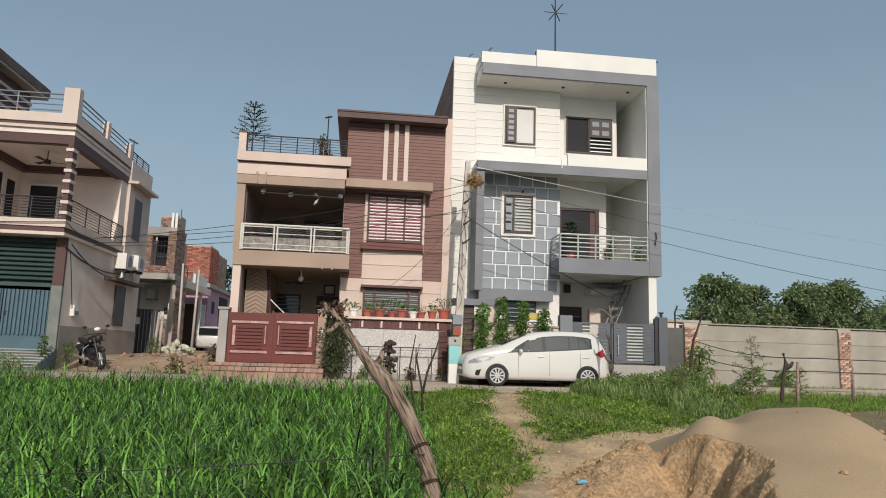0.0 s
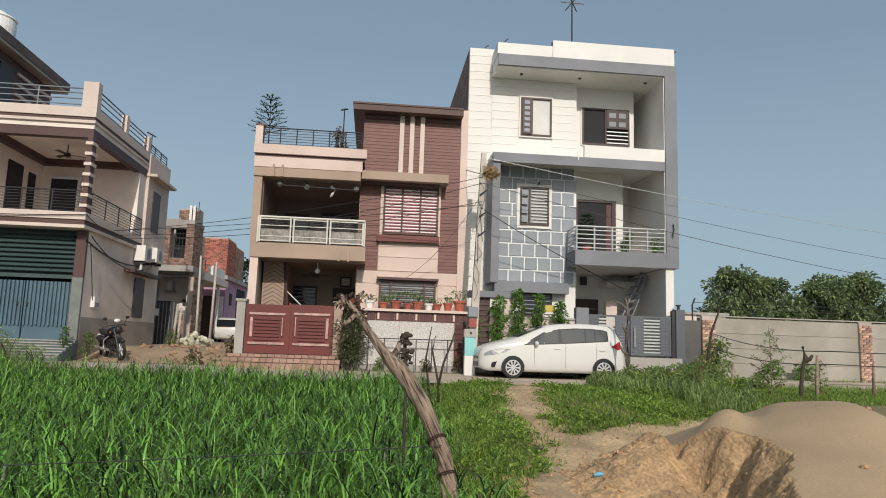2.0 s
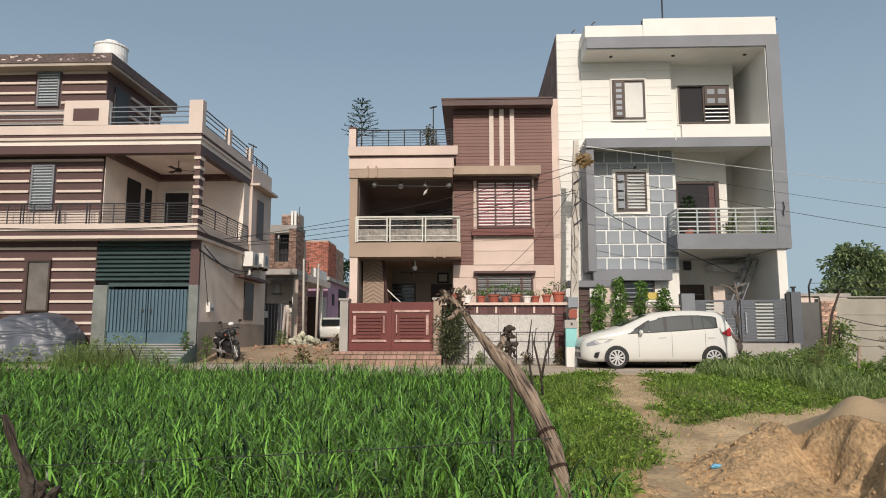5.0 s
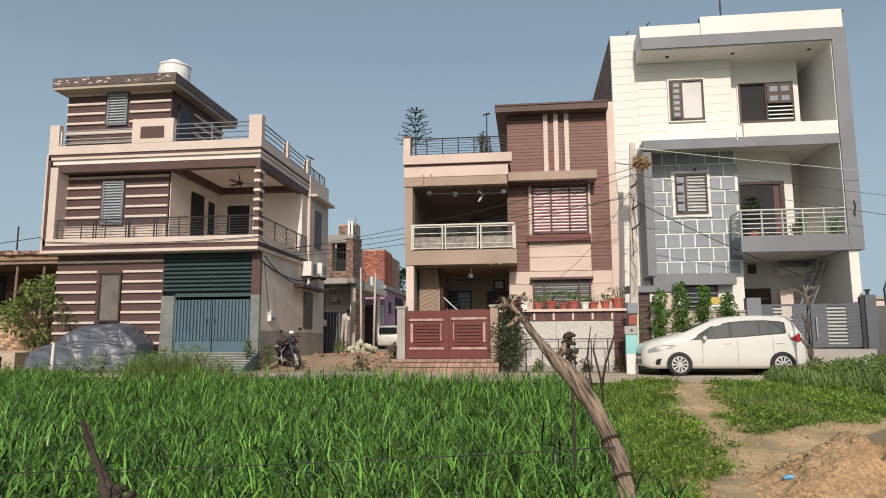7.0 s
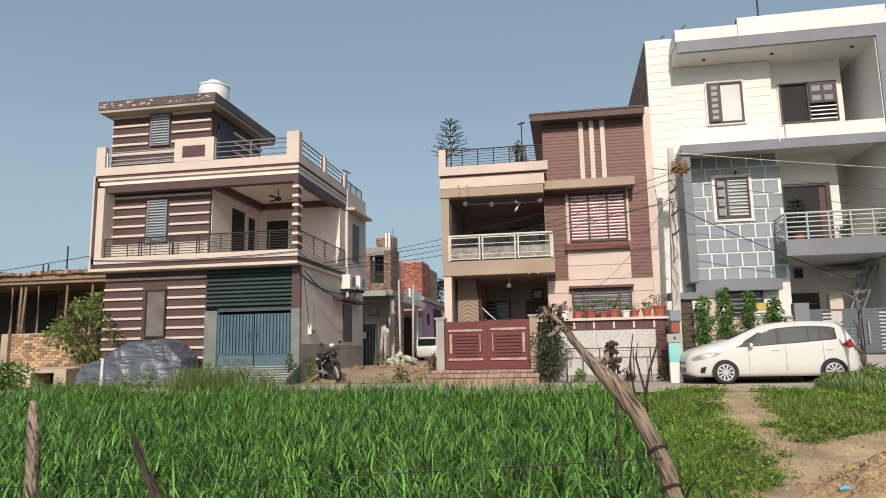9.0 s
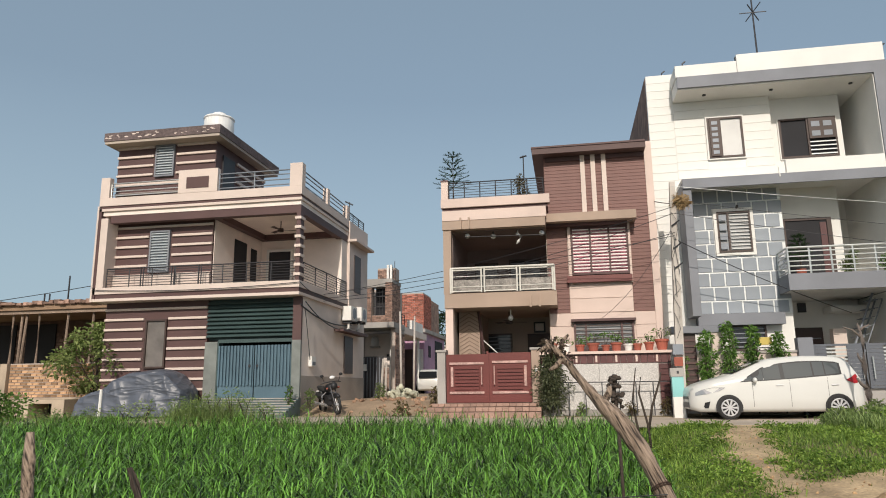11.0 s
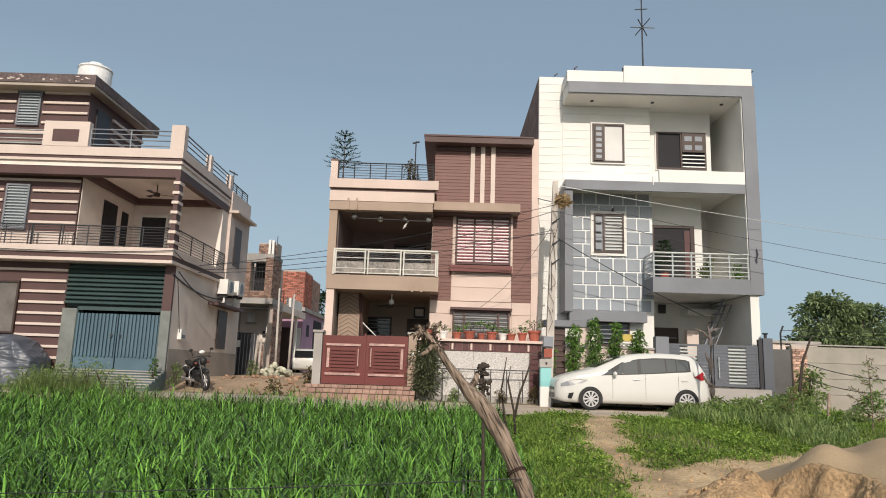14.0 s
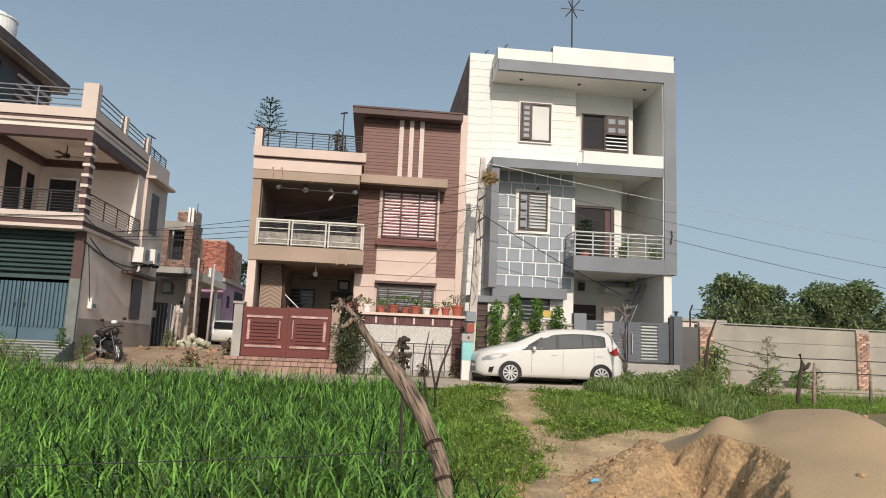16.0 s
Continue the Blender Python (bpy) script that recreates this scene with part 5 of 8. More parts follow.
monkey_tree((-3.72, 22.6, 6.8), 2.1)
shrub("roof_plant", (-1.35, 22.5, 6.8), 1.1, 0.36, 9, "dry reddish bougainvillea in a pot on the roof", "plant", LEAF_DRY, 420, 0.1, 0.05)
bm = bmesh.new()
rod(bm, (-1.28, 22.8, 6.7), (-1.28, 22.8, 8.75), 0.02), rod(bm, (-1.4, 22.8, 8.68), (-1.16, 22.8, 8.74), 0.03)
solo("roof_pipe", bm, DARKMETAL, "thin dark pipe standing on the flat roof", "pipe")
for x, z in ((-3.24, 5.98), (-2.36, 5.92), (-0.74, 5.95)):
    t = thing("globe_lamp", (x, 22.5, z), "white globe lamp hanging under the balcony roof", "lamp", "globe lamps under the balcony roof")
    bm = bmesh.new()
    bmesh.ops.create_uvsphere(bm, u_segments=16, v_segments=10, radius=0.09, matrix=Matrix.Translation((x, 22.5, z - 0.05)))
    part("globe", bm, TANKPLASTIC, t, smooth=True)
    bm = bmesh.new()
    rod(bm, (x, 22.5, z + 0.02), (x, 22.5, 6.07), 0.03)
    part("stem", bm, DARKMETAL, t)
bm = bmesh.new()
tube(bm, [(-1.5, 22.4, 6.06), (-1.56, 22.4, 5.9), (-1.42, 22.4, 5.8), (-1.5, 22.4, 5.65), (-1.58, 22.4, 5.55)], [0.05, 0.06, 0.05, 0.05, 0.02], 8)
solo("hanging_cloth", bm, WHITE, "pale knotted cloth hanging from the balcony ceiling", "cloth", smooth=True)


def ceiling_fan(at, r=0.6):
    x, y, z = at
    t = thing("ceiling_fan", at, "brown ceiling fan at rest on a short rod", "fan")
    bm = bmesh.new()
    rod(bm, (x, y, z), (x, y, z - 0.3), 0.02), rod(bm, (x, y, z - 0.3), (x, y, z - 0.42), 0.11, sides=16)
    part("motor", bm, DARKWOOD, t)
    for k in range(3):
        a = k * math.tau / 3 + 0.4
        bm = bmesh.new()
        d, n = Vector((math.cos(a), math.sin(a), 0)), Vector((-math.sin(a), math.cos(a), 0.15))
        o = Vector((x, y, z - 0.36))
        q = [o + d * 0.1 - n * 0.04, o + d * r - n * 0.08, o + d * r + n * 0.08, o + d * 0.1 + n * 0.04]
        lo = [bm.verts.new(p) for p in q]
        hi = [bm.verts.new(p + Vector((0, 0, 0.012))) for p in q]
        bm.faces.new(lo[::-1]), bm.faces.new(hi)
        for i in range(4):
            bm.faces.new((lo[i], lo[(i + 1) % 4], hi[(i + 1) % 4], hi[i]))
        part("blade", bm, DARKWOOD, t)


ceiling_fan((-10.6, 23.9, 7.2))
ceiling_fan((-2.0, 23.6, 3.43))
bm = bmesh.new()
rod(bm, (-1.9, 23.0, 3.2), (-1.9, 23.0, 3.43), 0.02), bmesh.ops.create_uvsphere(bm, u_segments=12, v_segments=8, radius=0.09, matrix=Matrix.Translation((-1.9, 23.0, 3.15)))
solo("porch_lamp", bm, TANKPLASTIC, "small white lamp hanging in the porch", "lamp", smooth=True)


# ---- before the white house ----
def white_gate():
    t = thing("grey_gate", (8.4, 21.8, 0.3), "closed grey steel gate with pale slatted panels", "gate")
    for x0, x1 in ((6.98, 8.36), (8.4, 9.78)):
        bm = bmesh.new()
        box(bm, x0, x0 + 0.06, 21.78, 21.84, 0.72, 2.0), box(bm, x1 - 0.06, x1, 21.78, 21.84, 0.72, 2.0)
        box(bm, x0 + 0.06, x1 - 0.06, 21.78, 21.84, 1.94, 2.0), box(bm, x0 + 0.06, x1 - 0.06, 21.78, 21.84, 0.72, 0.79)
        leaf_ = part("gate_leaf", bm, GATEGREY, t)
        px = x0 + (0.35 if x0 < 8 else 0.45)
        for k in range(11):
            z = 0.80 + k * 0.104
            for a, b, m in ((x0 + 0.06, px, GATEGREY), (px, px + 0.55, STEEL), (px + 0.55, x1 - 0.06, GATEGREY)):
                sub = bmesh.new()
                e = 0.0 if m is STEEL else 0.008
                box(sub, a + 0.003, b - 0.003, 21.79 - e, 21.83 - e, z, z + (0.05 if m is STEEL else 0.098))
                child("slat", sub, m, leaf_)
        sub = bmesh.new()
        x = x1 - 0.12 if x0 < 8 else x0 + 0.12
        rod(sub, (x, 21.72, 0.98), (x, 21.72, 1.62), 0.02), rod(sub, (x, 21.72, 1.03), (x, 21.8, 1.03), 0.014), rod(sub, (x, 21.72, 1.57), (x, 21.8, 1.57), 0.014)
        child("handle", sub, STEEL, leaf_)
    bm = bmesh.new()
    box(bm, 6.56, 6.97, 21.7, 22.0, 0, 2.2)
    part("gate_post", bm, BLUEGREY, t)
    bm = bmesh.new()
    box(bm, 9.92, 10.22, 21.7, 22.02, 0, 2.25)
    post = part("gate_post", bm, GATEGREY, t)
    sub = bmesh.new()
    rod(sub, (10.07, 21.86, 2.25), (10.07, 21.86, 2.38), 0.05), rod(sub, (10.07, 21.86, 2.38), (10.07, 21.86, 2.42), 0.09)
    child("lamp", sub, DARKMETAL, post)
    bm = bmesh.new()
    box(bm, 9.79, 9.91, 21.74, 21.86, 0, 2.2)
    part("hinge_post", bm, DARKMETAL, t)
    boxes("ramp", CONCRETE, t, (7.6, 9.95, 21.35, 21.76, 0, 0.66), (6.98, 9.9, 21.76, 26, 0, 0.66), label="concrete driveway ramp")
    boxes("ramp_foot", CONCRETE, t, (7.6, 9.95, 20.9, 21.35, -0.1, 0.32))


white_gate()
fw = thing("garden_wall", (4.8, 21.9, 0), "cream garden wall with a grey lintel", "wall")
boxes("wall", CREAM, fw, (3.75, 6.55, 21.85, 22.0, 0, 1.78))
boxes("coping", CONCRETE, fw, (3.75, 6.55, 21.8, 22.05, 1.78, 1.84))
boxes("pier", CREAM, fw, (4.2, 4.5, 21.8, 22.02, 1.84, 2.42))
boxes("lintel", BLUEGREY, fw, (3.05, 4.6, 21.75, 22.4, 2.42, 2.62), label="blue-grey lintel over the side gate")
boxes("side_gate", DARKWOOD, fw, (3.2, 3.75, 21.9, 21.95, 0.2, 2.4), label="dark slatted wicket gate")
for k in range(12):
    boxes("slat", BROWN, fw, (3.22, 3.73, 21.87, 21.895, 0.3 + k * 0.17, 0.36 + k * 0.17))
for i, (x, h) in enumerate(((3.98, 2.45), (4.58, 2.7), (5.28, 2.55), (6.02, 2.35))):
    shrub("column_shrub", (x, 21.55, 0.05), h, 0.29, 60 + i, "tall leafy green column shrub by the garden wall", "shrub", LEAF, 960, 0.13, 0.055, 3, "shrubs along the garden wall")
shrub("climber", (3.25, 21.5, 0.05), 1.9, 0.22, 71, "thin climbing plant beside the utility pole", "plant", LEAF, 300, 0.1, 0.05)
sg = thing("yellow_sign", (5.67, 21.8, 1.84), "small yellow and white sign on the garden wall", "sign")
boxes("board", material("yellow_paint", (0.52, 0.40, 0.10), 0.5, vary=0.05), sg, (5.45, 5.88, 21.78, 21.8, 2.02, 2.24))
boxes("lower_board", WHITE, sg, (5.45, 5.88, 21.78, 21.8, 1.86, 2.01))
boxes("writing_bar", DARKMETAL, sg, (5.5, 5.83, 21.772, 21.78, 1.92, 1.95))
monkey_tree((7.15, 22.5, 4.1), 1.3)
for i, (x, h, r) in enumerate(((8.35, 0.55, 0.2), (8.6, 0.75, 0.22), (9.45, 0.6, 0.26))):
    shrub("balcony_plant", (x, 22.35, 4.1), h, r, 80 + i, "green pot plant on the balcony floor", "plant", LEAF if i == 2 else LEAF_GREY, 160, 0.1, 0.05, group="plants on the white house balcony")
t = thing("roof_antenna", (7.02, 24, 10.8), "old dark metal antenna mast with crossed rods", "antenna")
bm = bmesh.new()
rod(bm, (7.02, 24, 10.8), (7.0, 24, 15.2), 0.035, 0.025)
part("mast", bm, DARKMETAL, t)
for a, b in (((6.57, 24, 13.93), (7.47, 24, 13.92)), ((6.8, 24.2, 13.7), (7.25, 23.8, 14.2)), ((6.8, 23.8, 14.15), (7.25, 24.2, 13.7)), ((6.75, 24, 14.65), (7.25, 24.1, 14.75)), ((6.85, 23.9, 15.0), (7.2, 24, 15.15))):
    bm = bmesh.new()
    rod(bm, a, b, 0.02, sides=6)
    part("rod", bm, DARKMETAL, t)


# ---- utility pole, boxes and cables ----
t = thing("utility_pole", (3.09, 21.2, 0), "weathered concrete utility pole with tangled cables", "pole")
bm = bmesh.new()
v0 = [bm.verts.new(p) for p in ((2.96, 21.1, -0.2), (3.22, 21.1, -0.2), (3.22, 21.32, -0.2), (2.96, 21.32, -0.2))]
v1 = [bm.verts.new(p) for p in ((3.24, 21.12, 7.0), (3.40, 21.12, 7.0), (3.40, 21.28, 7.0), (3.24, 21.28, 7.0))]
bm.faces.new(v0[::-1]), bm.faces.new(v1)
for k in range(4):
    bm.faces.new((v0[k], v0[(k + 1) % 4], v1[(k + 1) % 4], v1[k]))
POLEMAT = material("pole_concrete", (0.46, 0.42, 0.38), 0.9, vary=0.15, stain=0.25)
part("shaft", bm, POLEMAT, t)
rnd = random.Random(31)
for k in range(6):
    bm = bmesh.new()
    z = 2.6 + k * 0.6
    cx = 3.1 + 0.19 * z / 7
    tube(bm, [(cx - 0.02 + rnd.uniform(-0.08, 0.08), 21.06, z + rnd.uniform(0.3, 0.9)), (cx + rnd.uniform(-0.12, 0.12), 21.05, z + 0.2), (cx + rnd.uniform(-0.12, 0.12), 21.05, z - 0.1),
              (cx + rnd.uniform(-0.1, 0.1), 21.06, z - rnd.uniform(0.3, 1.0))], [0.008] * 4, 5)
    part("loose_cable", bm, DARKMETAL, t)
for z in (4.3, 4.9, 5.6):
    bm = bmesh.new()
    rod(bm, (3.2, 21.08, z), (3.42, 21.06, z + 0.16), 0.022)
    part("step_iron", bm, DARKMETAL, t)
bm = bmesh.new()
box(bm, 2.94, 3.24, 21.0, 21.1, 1.75, 2.05)
part("junction_box", bm, GREYMETAL, t)
bm = bmesh.new()
box(bm, 2.96, 3.2, 21.02, 21.1, 1.42, 1.68)
part("notice", bm, TERRACOTTA, t, "faded red and white notice plate")
STRAW = leaf_material("straw", (0.20, 0.13, 0.06), (0.42, 0.30, 0.16), 0.1)
bm = bmesh.new()
for k in range(420):
    v = Vector((rnd.gauss(0, 1), rnd.gauss(0, 1), rnd.gauss(0, 0.7))).normalized() * rnd.uniform(0.05, 0.24)
    leaf(bm, Vector((3.52, 21.15, 6.36)) + v, Vector((rnd.gauss(0, 1), rnd.gauss(0, 1), rnd.gauss(0, 0.6))), 0.2, 0.02, 0.2)
solo("bird_nest", bm, STRAW, "straw bird nest wedged at the pole top", "nest")
t = thing("meter_cabinet", (3.0, 20.95, 0), "turquoise and white meter cabinet at the pole foot", "cabinet")
TURQ = material("turquoise_paint", (0.22, 0.50, 0.50), 0.5, vary=0.06, stain=0.15)
boxes("body", TURQ, t, (2.83, 3.15, 20.85, 21.08, 0.55, 1.12))
boxes("foot", WHITE, t, (2.83, 3.15, 20.85, 21.08, -0.1, 0.55))
boxes("hood", CONCRETE, t, (2.8, 3.18, 20.82, 21.1, 1.12, 1.36))
boxes("latch", DARKMETAL, t, (2.97, 3.03, 20.81, 20.82, 1.2, 1.28))


def cable(a, b, sag, r=0.014, label="thin black overhead cable", mat=None):
    a, b = Vector(a), Vector(b)
    bm = bmesh.new()
    pts = []
    for i in range(25):
        f = i / 24
        p = a.lerp(b, f)
        p.z -= sag * 4 * f * (1 - f)
        pts.append(p)
    tube(bm, pts, [r] * 25, 5)
    solo("cable", bm, mat or DARKMETAL, label, "cable", "overhead cables")


for z0, z1, s in ((6.2, 4.3, 0.25), (6.0, 4.15, 0.45), (5.4, 4.05, 0.35), (5.3, 4.3, 0.1)):
    cable((3.28, 21.1, z0), (-8.8, 23.8, z1), s, 0.010)
cable((3.3, 21.1, 6.85), (40, 24.0, 4.6), 0.7, 0.009, mat=STEEL)
cable((3.3, 21.1, 6.4), (40, 24.0, 3.2), 0.8, 0.007)
cable((3.3, 21.1, 6.0), (40, 23.0, 2.2), 1.0, 0.009)
cable((3.25, 21.1, 5.2), (8.6, 23.0, 3.0), 0.1)
cable((3.25, 21.1, 5.6), (1.0, 22.95, 3.0), 0.3, 0.007)
cable((3.3, 21.1, 6.3), (3.0, 23, 6.9), 0.02)
cable((-9.0, 22.1, 3.75), (-8.9, 27.5, 3.5), 0.25, 0.025, "bundle of black cables along the side wall")
cable((-8.85, 22.2, 3.85), (-8.75, 27.0, 3.3), 0.35, 0.02, "bundle of black cables along the side wall")
cable((-8.9, 22.3, 3.6), (-8.95, 23.0, 1.9), -0.05, 0.014, "black cable down to the meter")
cable((-16.7, 21.6, 4.6), (-40, 24, 4.0), 0.4)
cable((-8.85, 21.65, 4.45), (-16.7, 21.65, 4.45), 0.12, 0.014)
cable((-8.8, 23.8, 4.2), (-8.85, 21.65, 4.45), 0.1)


t = thing("roof_antenna", (-8.95, 27.4, 7.8), "small dark roof antenna on the striped house", "antenna")
bm = bmesh.new()
rod(bm, (-9.0, 27.3, 7.8), (-9.0, 27.3, 8.75), 0.02)
part("mast", bm, DARKMETAL, t)
bm = bmesh.new()
rod(bm, (-9.2, 27.3, 8.8), (-8.85, 27.3, 8.62), 0.03)
part("rod", bm, DARKMETAL, t)


# ---- before the striped house ----
def blue_gate():
    t = thing("blue_gate", (-10.65, 22.25, 0.6), "closed ribbed blue steel garage gate", "gate")
    for x0, x1 in ((-12.0, -10.68), (-10.64, -9.32)):
        bm = bmesh.new()
        box(bm, x0, x1, 22.24, 22.28, 0.62, 2.4)
        leaf_ = part("gate_leaf", bm, GATE_BLUE, t)
        n = 11
        for k in range(n):
            x = x0 + (x1 - x0) * (k + 0.25) / n
            sub = bmesh.new()
            box(sub, x, x + 0.055, 22.17, 22.24, 1.05 if k % 2 else 1.03, 2.4)
            child("rib", sub, GATE_BLUE, leaf_)
        sub = bmesh.new()
        rod(sub, (x1 - 0.12 if x0 < -11 else x0 + 0.12, 22.2, 1.7), (x1 - 0.12 if x0 < -11 else x0 + 0.12, 22.16, 1.7), 0.05)
        child("lock", sub, DARKMETAL, leaf_)
    boxes("gate_frame", LOUVRE, t, (-12.03, -11.99, 22.2, 22.32, 0.5, 2.6), (-9.32, -9.3, 22.2, 22.32, 0.5, 2.6), (-12.0, -9.32, 22.2, 22.32, 2.5, 2.62))
    ramp = thing("garage_ramp", (-10.6, 21.6, 0), "grey-green tiled ramp with white stripes before the garage", "ramp")
    RAMP = material("ramp_tile", (0.10, 0.14, 0.145), 0.6, vary=0.1, stain=0.2)
    for k in range(7):
        f = k / 7
        y0, y1 = 20.85 + f * 1.4, 20.85 + (k + 1) / 7 * 1.4
        z1 = 0.08 + 0.54 * (k + 1) / 7
        for xa, xb, m in ((-12.35, -8.95, RAMP),):
            boxes("tread", m, ramp, (xa, xb, y0, y1, 0.0, z1))
        boxes("nosing", CONCRETE, ramp, (-12.35, -8.95, y0 - 0.03, y0, z1 - 0.03, z1 + 0.004))


blue_gate()
for y, z in ((28.25, 3.7), (26.85, 3.6)):
    t = thing("air_conditioner", (-8.75, y, z - 0.1), "white split air conditioner unit on the side wall", "air conditioner", "air conditioners on the side wall")
    boxes("casing", WHITE, t, (-8.98, -8.58, y - 0.4, y + 0.4, z, z + 0.58))
    bm = bmesh.new()
    rod(bm, (-8.58, y, z + 0.3), (-8.565, y, z + 0.3), 0.22, sides=20)
    part("fan_grille", bm, GREYMETAL, t)
    boxes("bracket", DARKMETAL, t, (-8.98, -8.6, y - 0.3, y - 0.26, z - 0.1, z))
    boxes("bracket", DARKMETAL, t, (-8.98, -8.6, y + 0.26, y + 0.3, z - 0.1, z))
    bm = bmesh.new()
    tube(bm, [(-8.75, y - 0.2, z), (-8.75, y - 0.2, z - 0.3), (-8.9, y - 0.15, z - 0.45)], [0.045, 0.045, 0.04], 8)
    part("drain_pipe", bm, WHITE, t)
t = thing("electric_meter", (-8.95, 23.2, 1.6), "white electric meter box on the plastered wall", "meter")
boxes("box", WHITE, t, (-9.0, -8.88, 23.0, 23.4, 1.68, 2.02))
boxes("lid", GREYMETAL, t, (-8.88, -8.87, 23.05, 23.35, 1.72, 1.84))
t = thing("water_tank", (-13.55, 24.2, 10.4), "white plastic water tank on the top roof", "tank")
bm = bmesh.new()
prof = [(0.0, 0.62), (0.25, 0.64), (0.3, 0.61), (0.55, 0.64), (0.6, 0.61), (0.9, 0.64), (1.2, 0.62), (1.25, 0.66), (1.3, 0.64), (1.36, 0.5), (1.38, 0.3), (1.5, 0.28), (1.52, 0.05)]
tube(bm, [(-13.55, 24.2, 10.4 + z) for z, r in prof], [r * 0.93 for z, r in prof], 28)
part("body", bm, TANKPLASTIC, t, smooth=False)
shrub("corner_plant", (-8.6, 22.1, 0.15), 0.75, 0.3, 90, "weedy green plant at the wall corner", "plant", LEAF_GREY, 220, 0.1, 0.05)
shrub("corner_plant", (-9.1, 21.6, 0.1), 0.95, 0.16, 91, "thin green plant beside the gate pillar", "plant", LEAF, 160, 0.1, 0.05)


# ---- brickwork helper ----
def brick_face(parent, x0, x1, y, z0, z1, mat, w=0.23, h=0.08, gap=0.012, facing="y", limit=10 ** 6, skip=None, proud=0.012):
    """Courses of single bricks on a wall face; facing y: towards the camera, facing x: towards +x."""
    n, row, z = 0, 0, z0
    while z + h * 0.6 < z1:
        x = x0 - (w / 2 if row % 2 else 0)
        while x < x1:
            l, r = max(x, x0), min(x + w - gap, x1)
            if r - l > 0.04 and n < limit and not (skip and skip((l + r) / 2, z)):
                d = proud * (0.6 + 0.8 * abs(math.sin(row * 12.9 + x * 7.1)))
                if facing == "y":
                    piece("brick", mat, parent, round(l, 2), round(r, 2), y - 0.03, y, z, z + h - gap)
                else:
                    piece("brick", mat, parent, y, y + 0.03, round(l, 2), round(r, 2), z, z + h - gap)
                n += 1
            x += w
        z, row = z + h, row + 1


# ---- the side lane ----
def lane_houses():
    h = thing("lane_house", (-10.5, 38, 0.5), "unfinished brick house in the lane with plastered porch", "house", "houses along the lane")
    boxes("wall", MORTAR, h, (-15, -10.0, 38.6, 41, 0.3, 6.6), label="plastered back wall")
    boxes("slab", CONCRETE, h, (-15, -9.17, 35.7, 38.2, 4.1, 4.4), label="grey concrete floor slab")
    boxes("column", MORTAR, h, (-9.74, -9.38, 36.03, 37.9, 4.4, 6.6), label="brick corner column")
    brick_face(h, -9.74, -9.37, 36.03, 4.42, 6.58, BRICKDULL, w=0.24, h=0.1)
    brick_face(h, 36.03, 37.9, -9.38, 4.42, 6.58, BRICKDULL, facing="x", w=0.24, h=0.1)
    boxes("column", MORTAR, h, (-11.2, -10.52, 36.03, 36.6, 4.4, 6.35))
    brick_face(h, -11.2, -10.52, 36.03, 4.42, 6.33, BRICKDULL, w=0.24, h=0.1)
    boxes("low_wall", MORTAR, h, (-10.52, -9.74, 36.2, 36.4, 4.4, 4.82))
    brick_face(h, -10.52, -9.75, 36.2, 4.42, 4.8, BRICKDULL, w=0.24, h=0.1)
    boxes("lintel", CONCRETE, h, (-11.2, -9.34, 36.0, 38.0, 6.6, 6.8), (-11.2, -9.74, 36.0, 36.6, 6.35, 6.6))
    for k in range(5):
        boxes("window_bar", DARKMETAL, h, (-10.46 + k * 0.16, -10.44 + k * 0.16, 36.3, 36.32, 4.82, 6.35))
    boxes("window_rail", DARKMETAL, h, (-10.52, -9.74, 36.28, 36.3, 5.3, 5.33))
    boxes("window_rail", DARKMETAL, h, (-10.52, -9.74, 36.28, 36.3, 5.85, 5.88))
    # near-black sheet for the shade behind the window bars
    boxes("dark_opening", INSIDE, h, (-10.6, -9.75, 37.2, 37.3, 4.4, 6.6))
    boxes("roof_stub", MORTAR, h, (-10.33, -9.3, 36.6, 37.4, 6.8, 7.48), label="brick stub on the roof")
    brick_face(h, -10.33, -9.31, 36.6, 6.82, 7.47, BRICKDULL, w=0.24, h=0.1)
    for x in (-9.74, -9.56):
        boxes("roof_pipe", WHITE, h, (x, x + 0.12, 36.3, 36.42, 6.8, 7.62))
    for x in (-9.16, -9.05):
        boxes("reinforcing_bar", DARKMETAL, h, (x - 0.25, x - 0.22, 36.3, 36.34, 6.8, 7.5 + 3 * (x + 9.16)))
    boxes("column", WHITE, h, (-9.86, -9.74, 37.5, 37.62, 0.5, 3.92))
    boxes("porch_wall", CREAM_WALL, h, (-11.5, -9.4, 38.2, 38.4, 0.5, 3.95), label="pale porch wall")
    boxes("lane_wall", MORTAR, h, (-9.45, -9.2, 36.1, 38.2, 0.4, 4.1), label="weathered brick lane wall")
    brick_face(h, 36.1, 38.2, -9.2, 0.5, 3.9, BRICKDULL, facing="x", w=0.3, h=0.13)
    boxes("yard_wall", MORTAR, h, (-9.3, -8.85, 33.5, 33.75, 0.4, 1.95))
    brick_face(h, -9.3, -8.86, 33.5, 0.5, 1.9, BRICKDULL, w=0.22, h=0.1)
    boxes("gate", DARKMETAL, h, (-9.75, -8.47, 31.0, 31.05, 0.45, 2.35), label="dark sheet gate")
    for k in range(8):
        boxes("gate_rib", GREYMETAL, h, (-9.7 + k * 0.15, -9.67 + k * 0.15, 30.97, 31.0, 0.5, 2.3))
    boxes("gate_box", WHITE, h, (-9.45, -9.25, 30.9, 30.97, 1.7, 2.0))
    boxes("meter_box", DARKMETAL, h, (-10.2, -9.95, 38.1, 38.2, 2.5, 2.8))
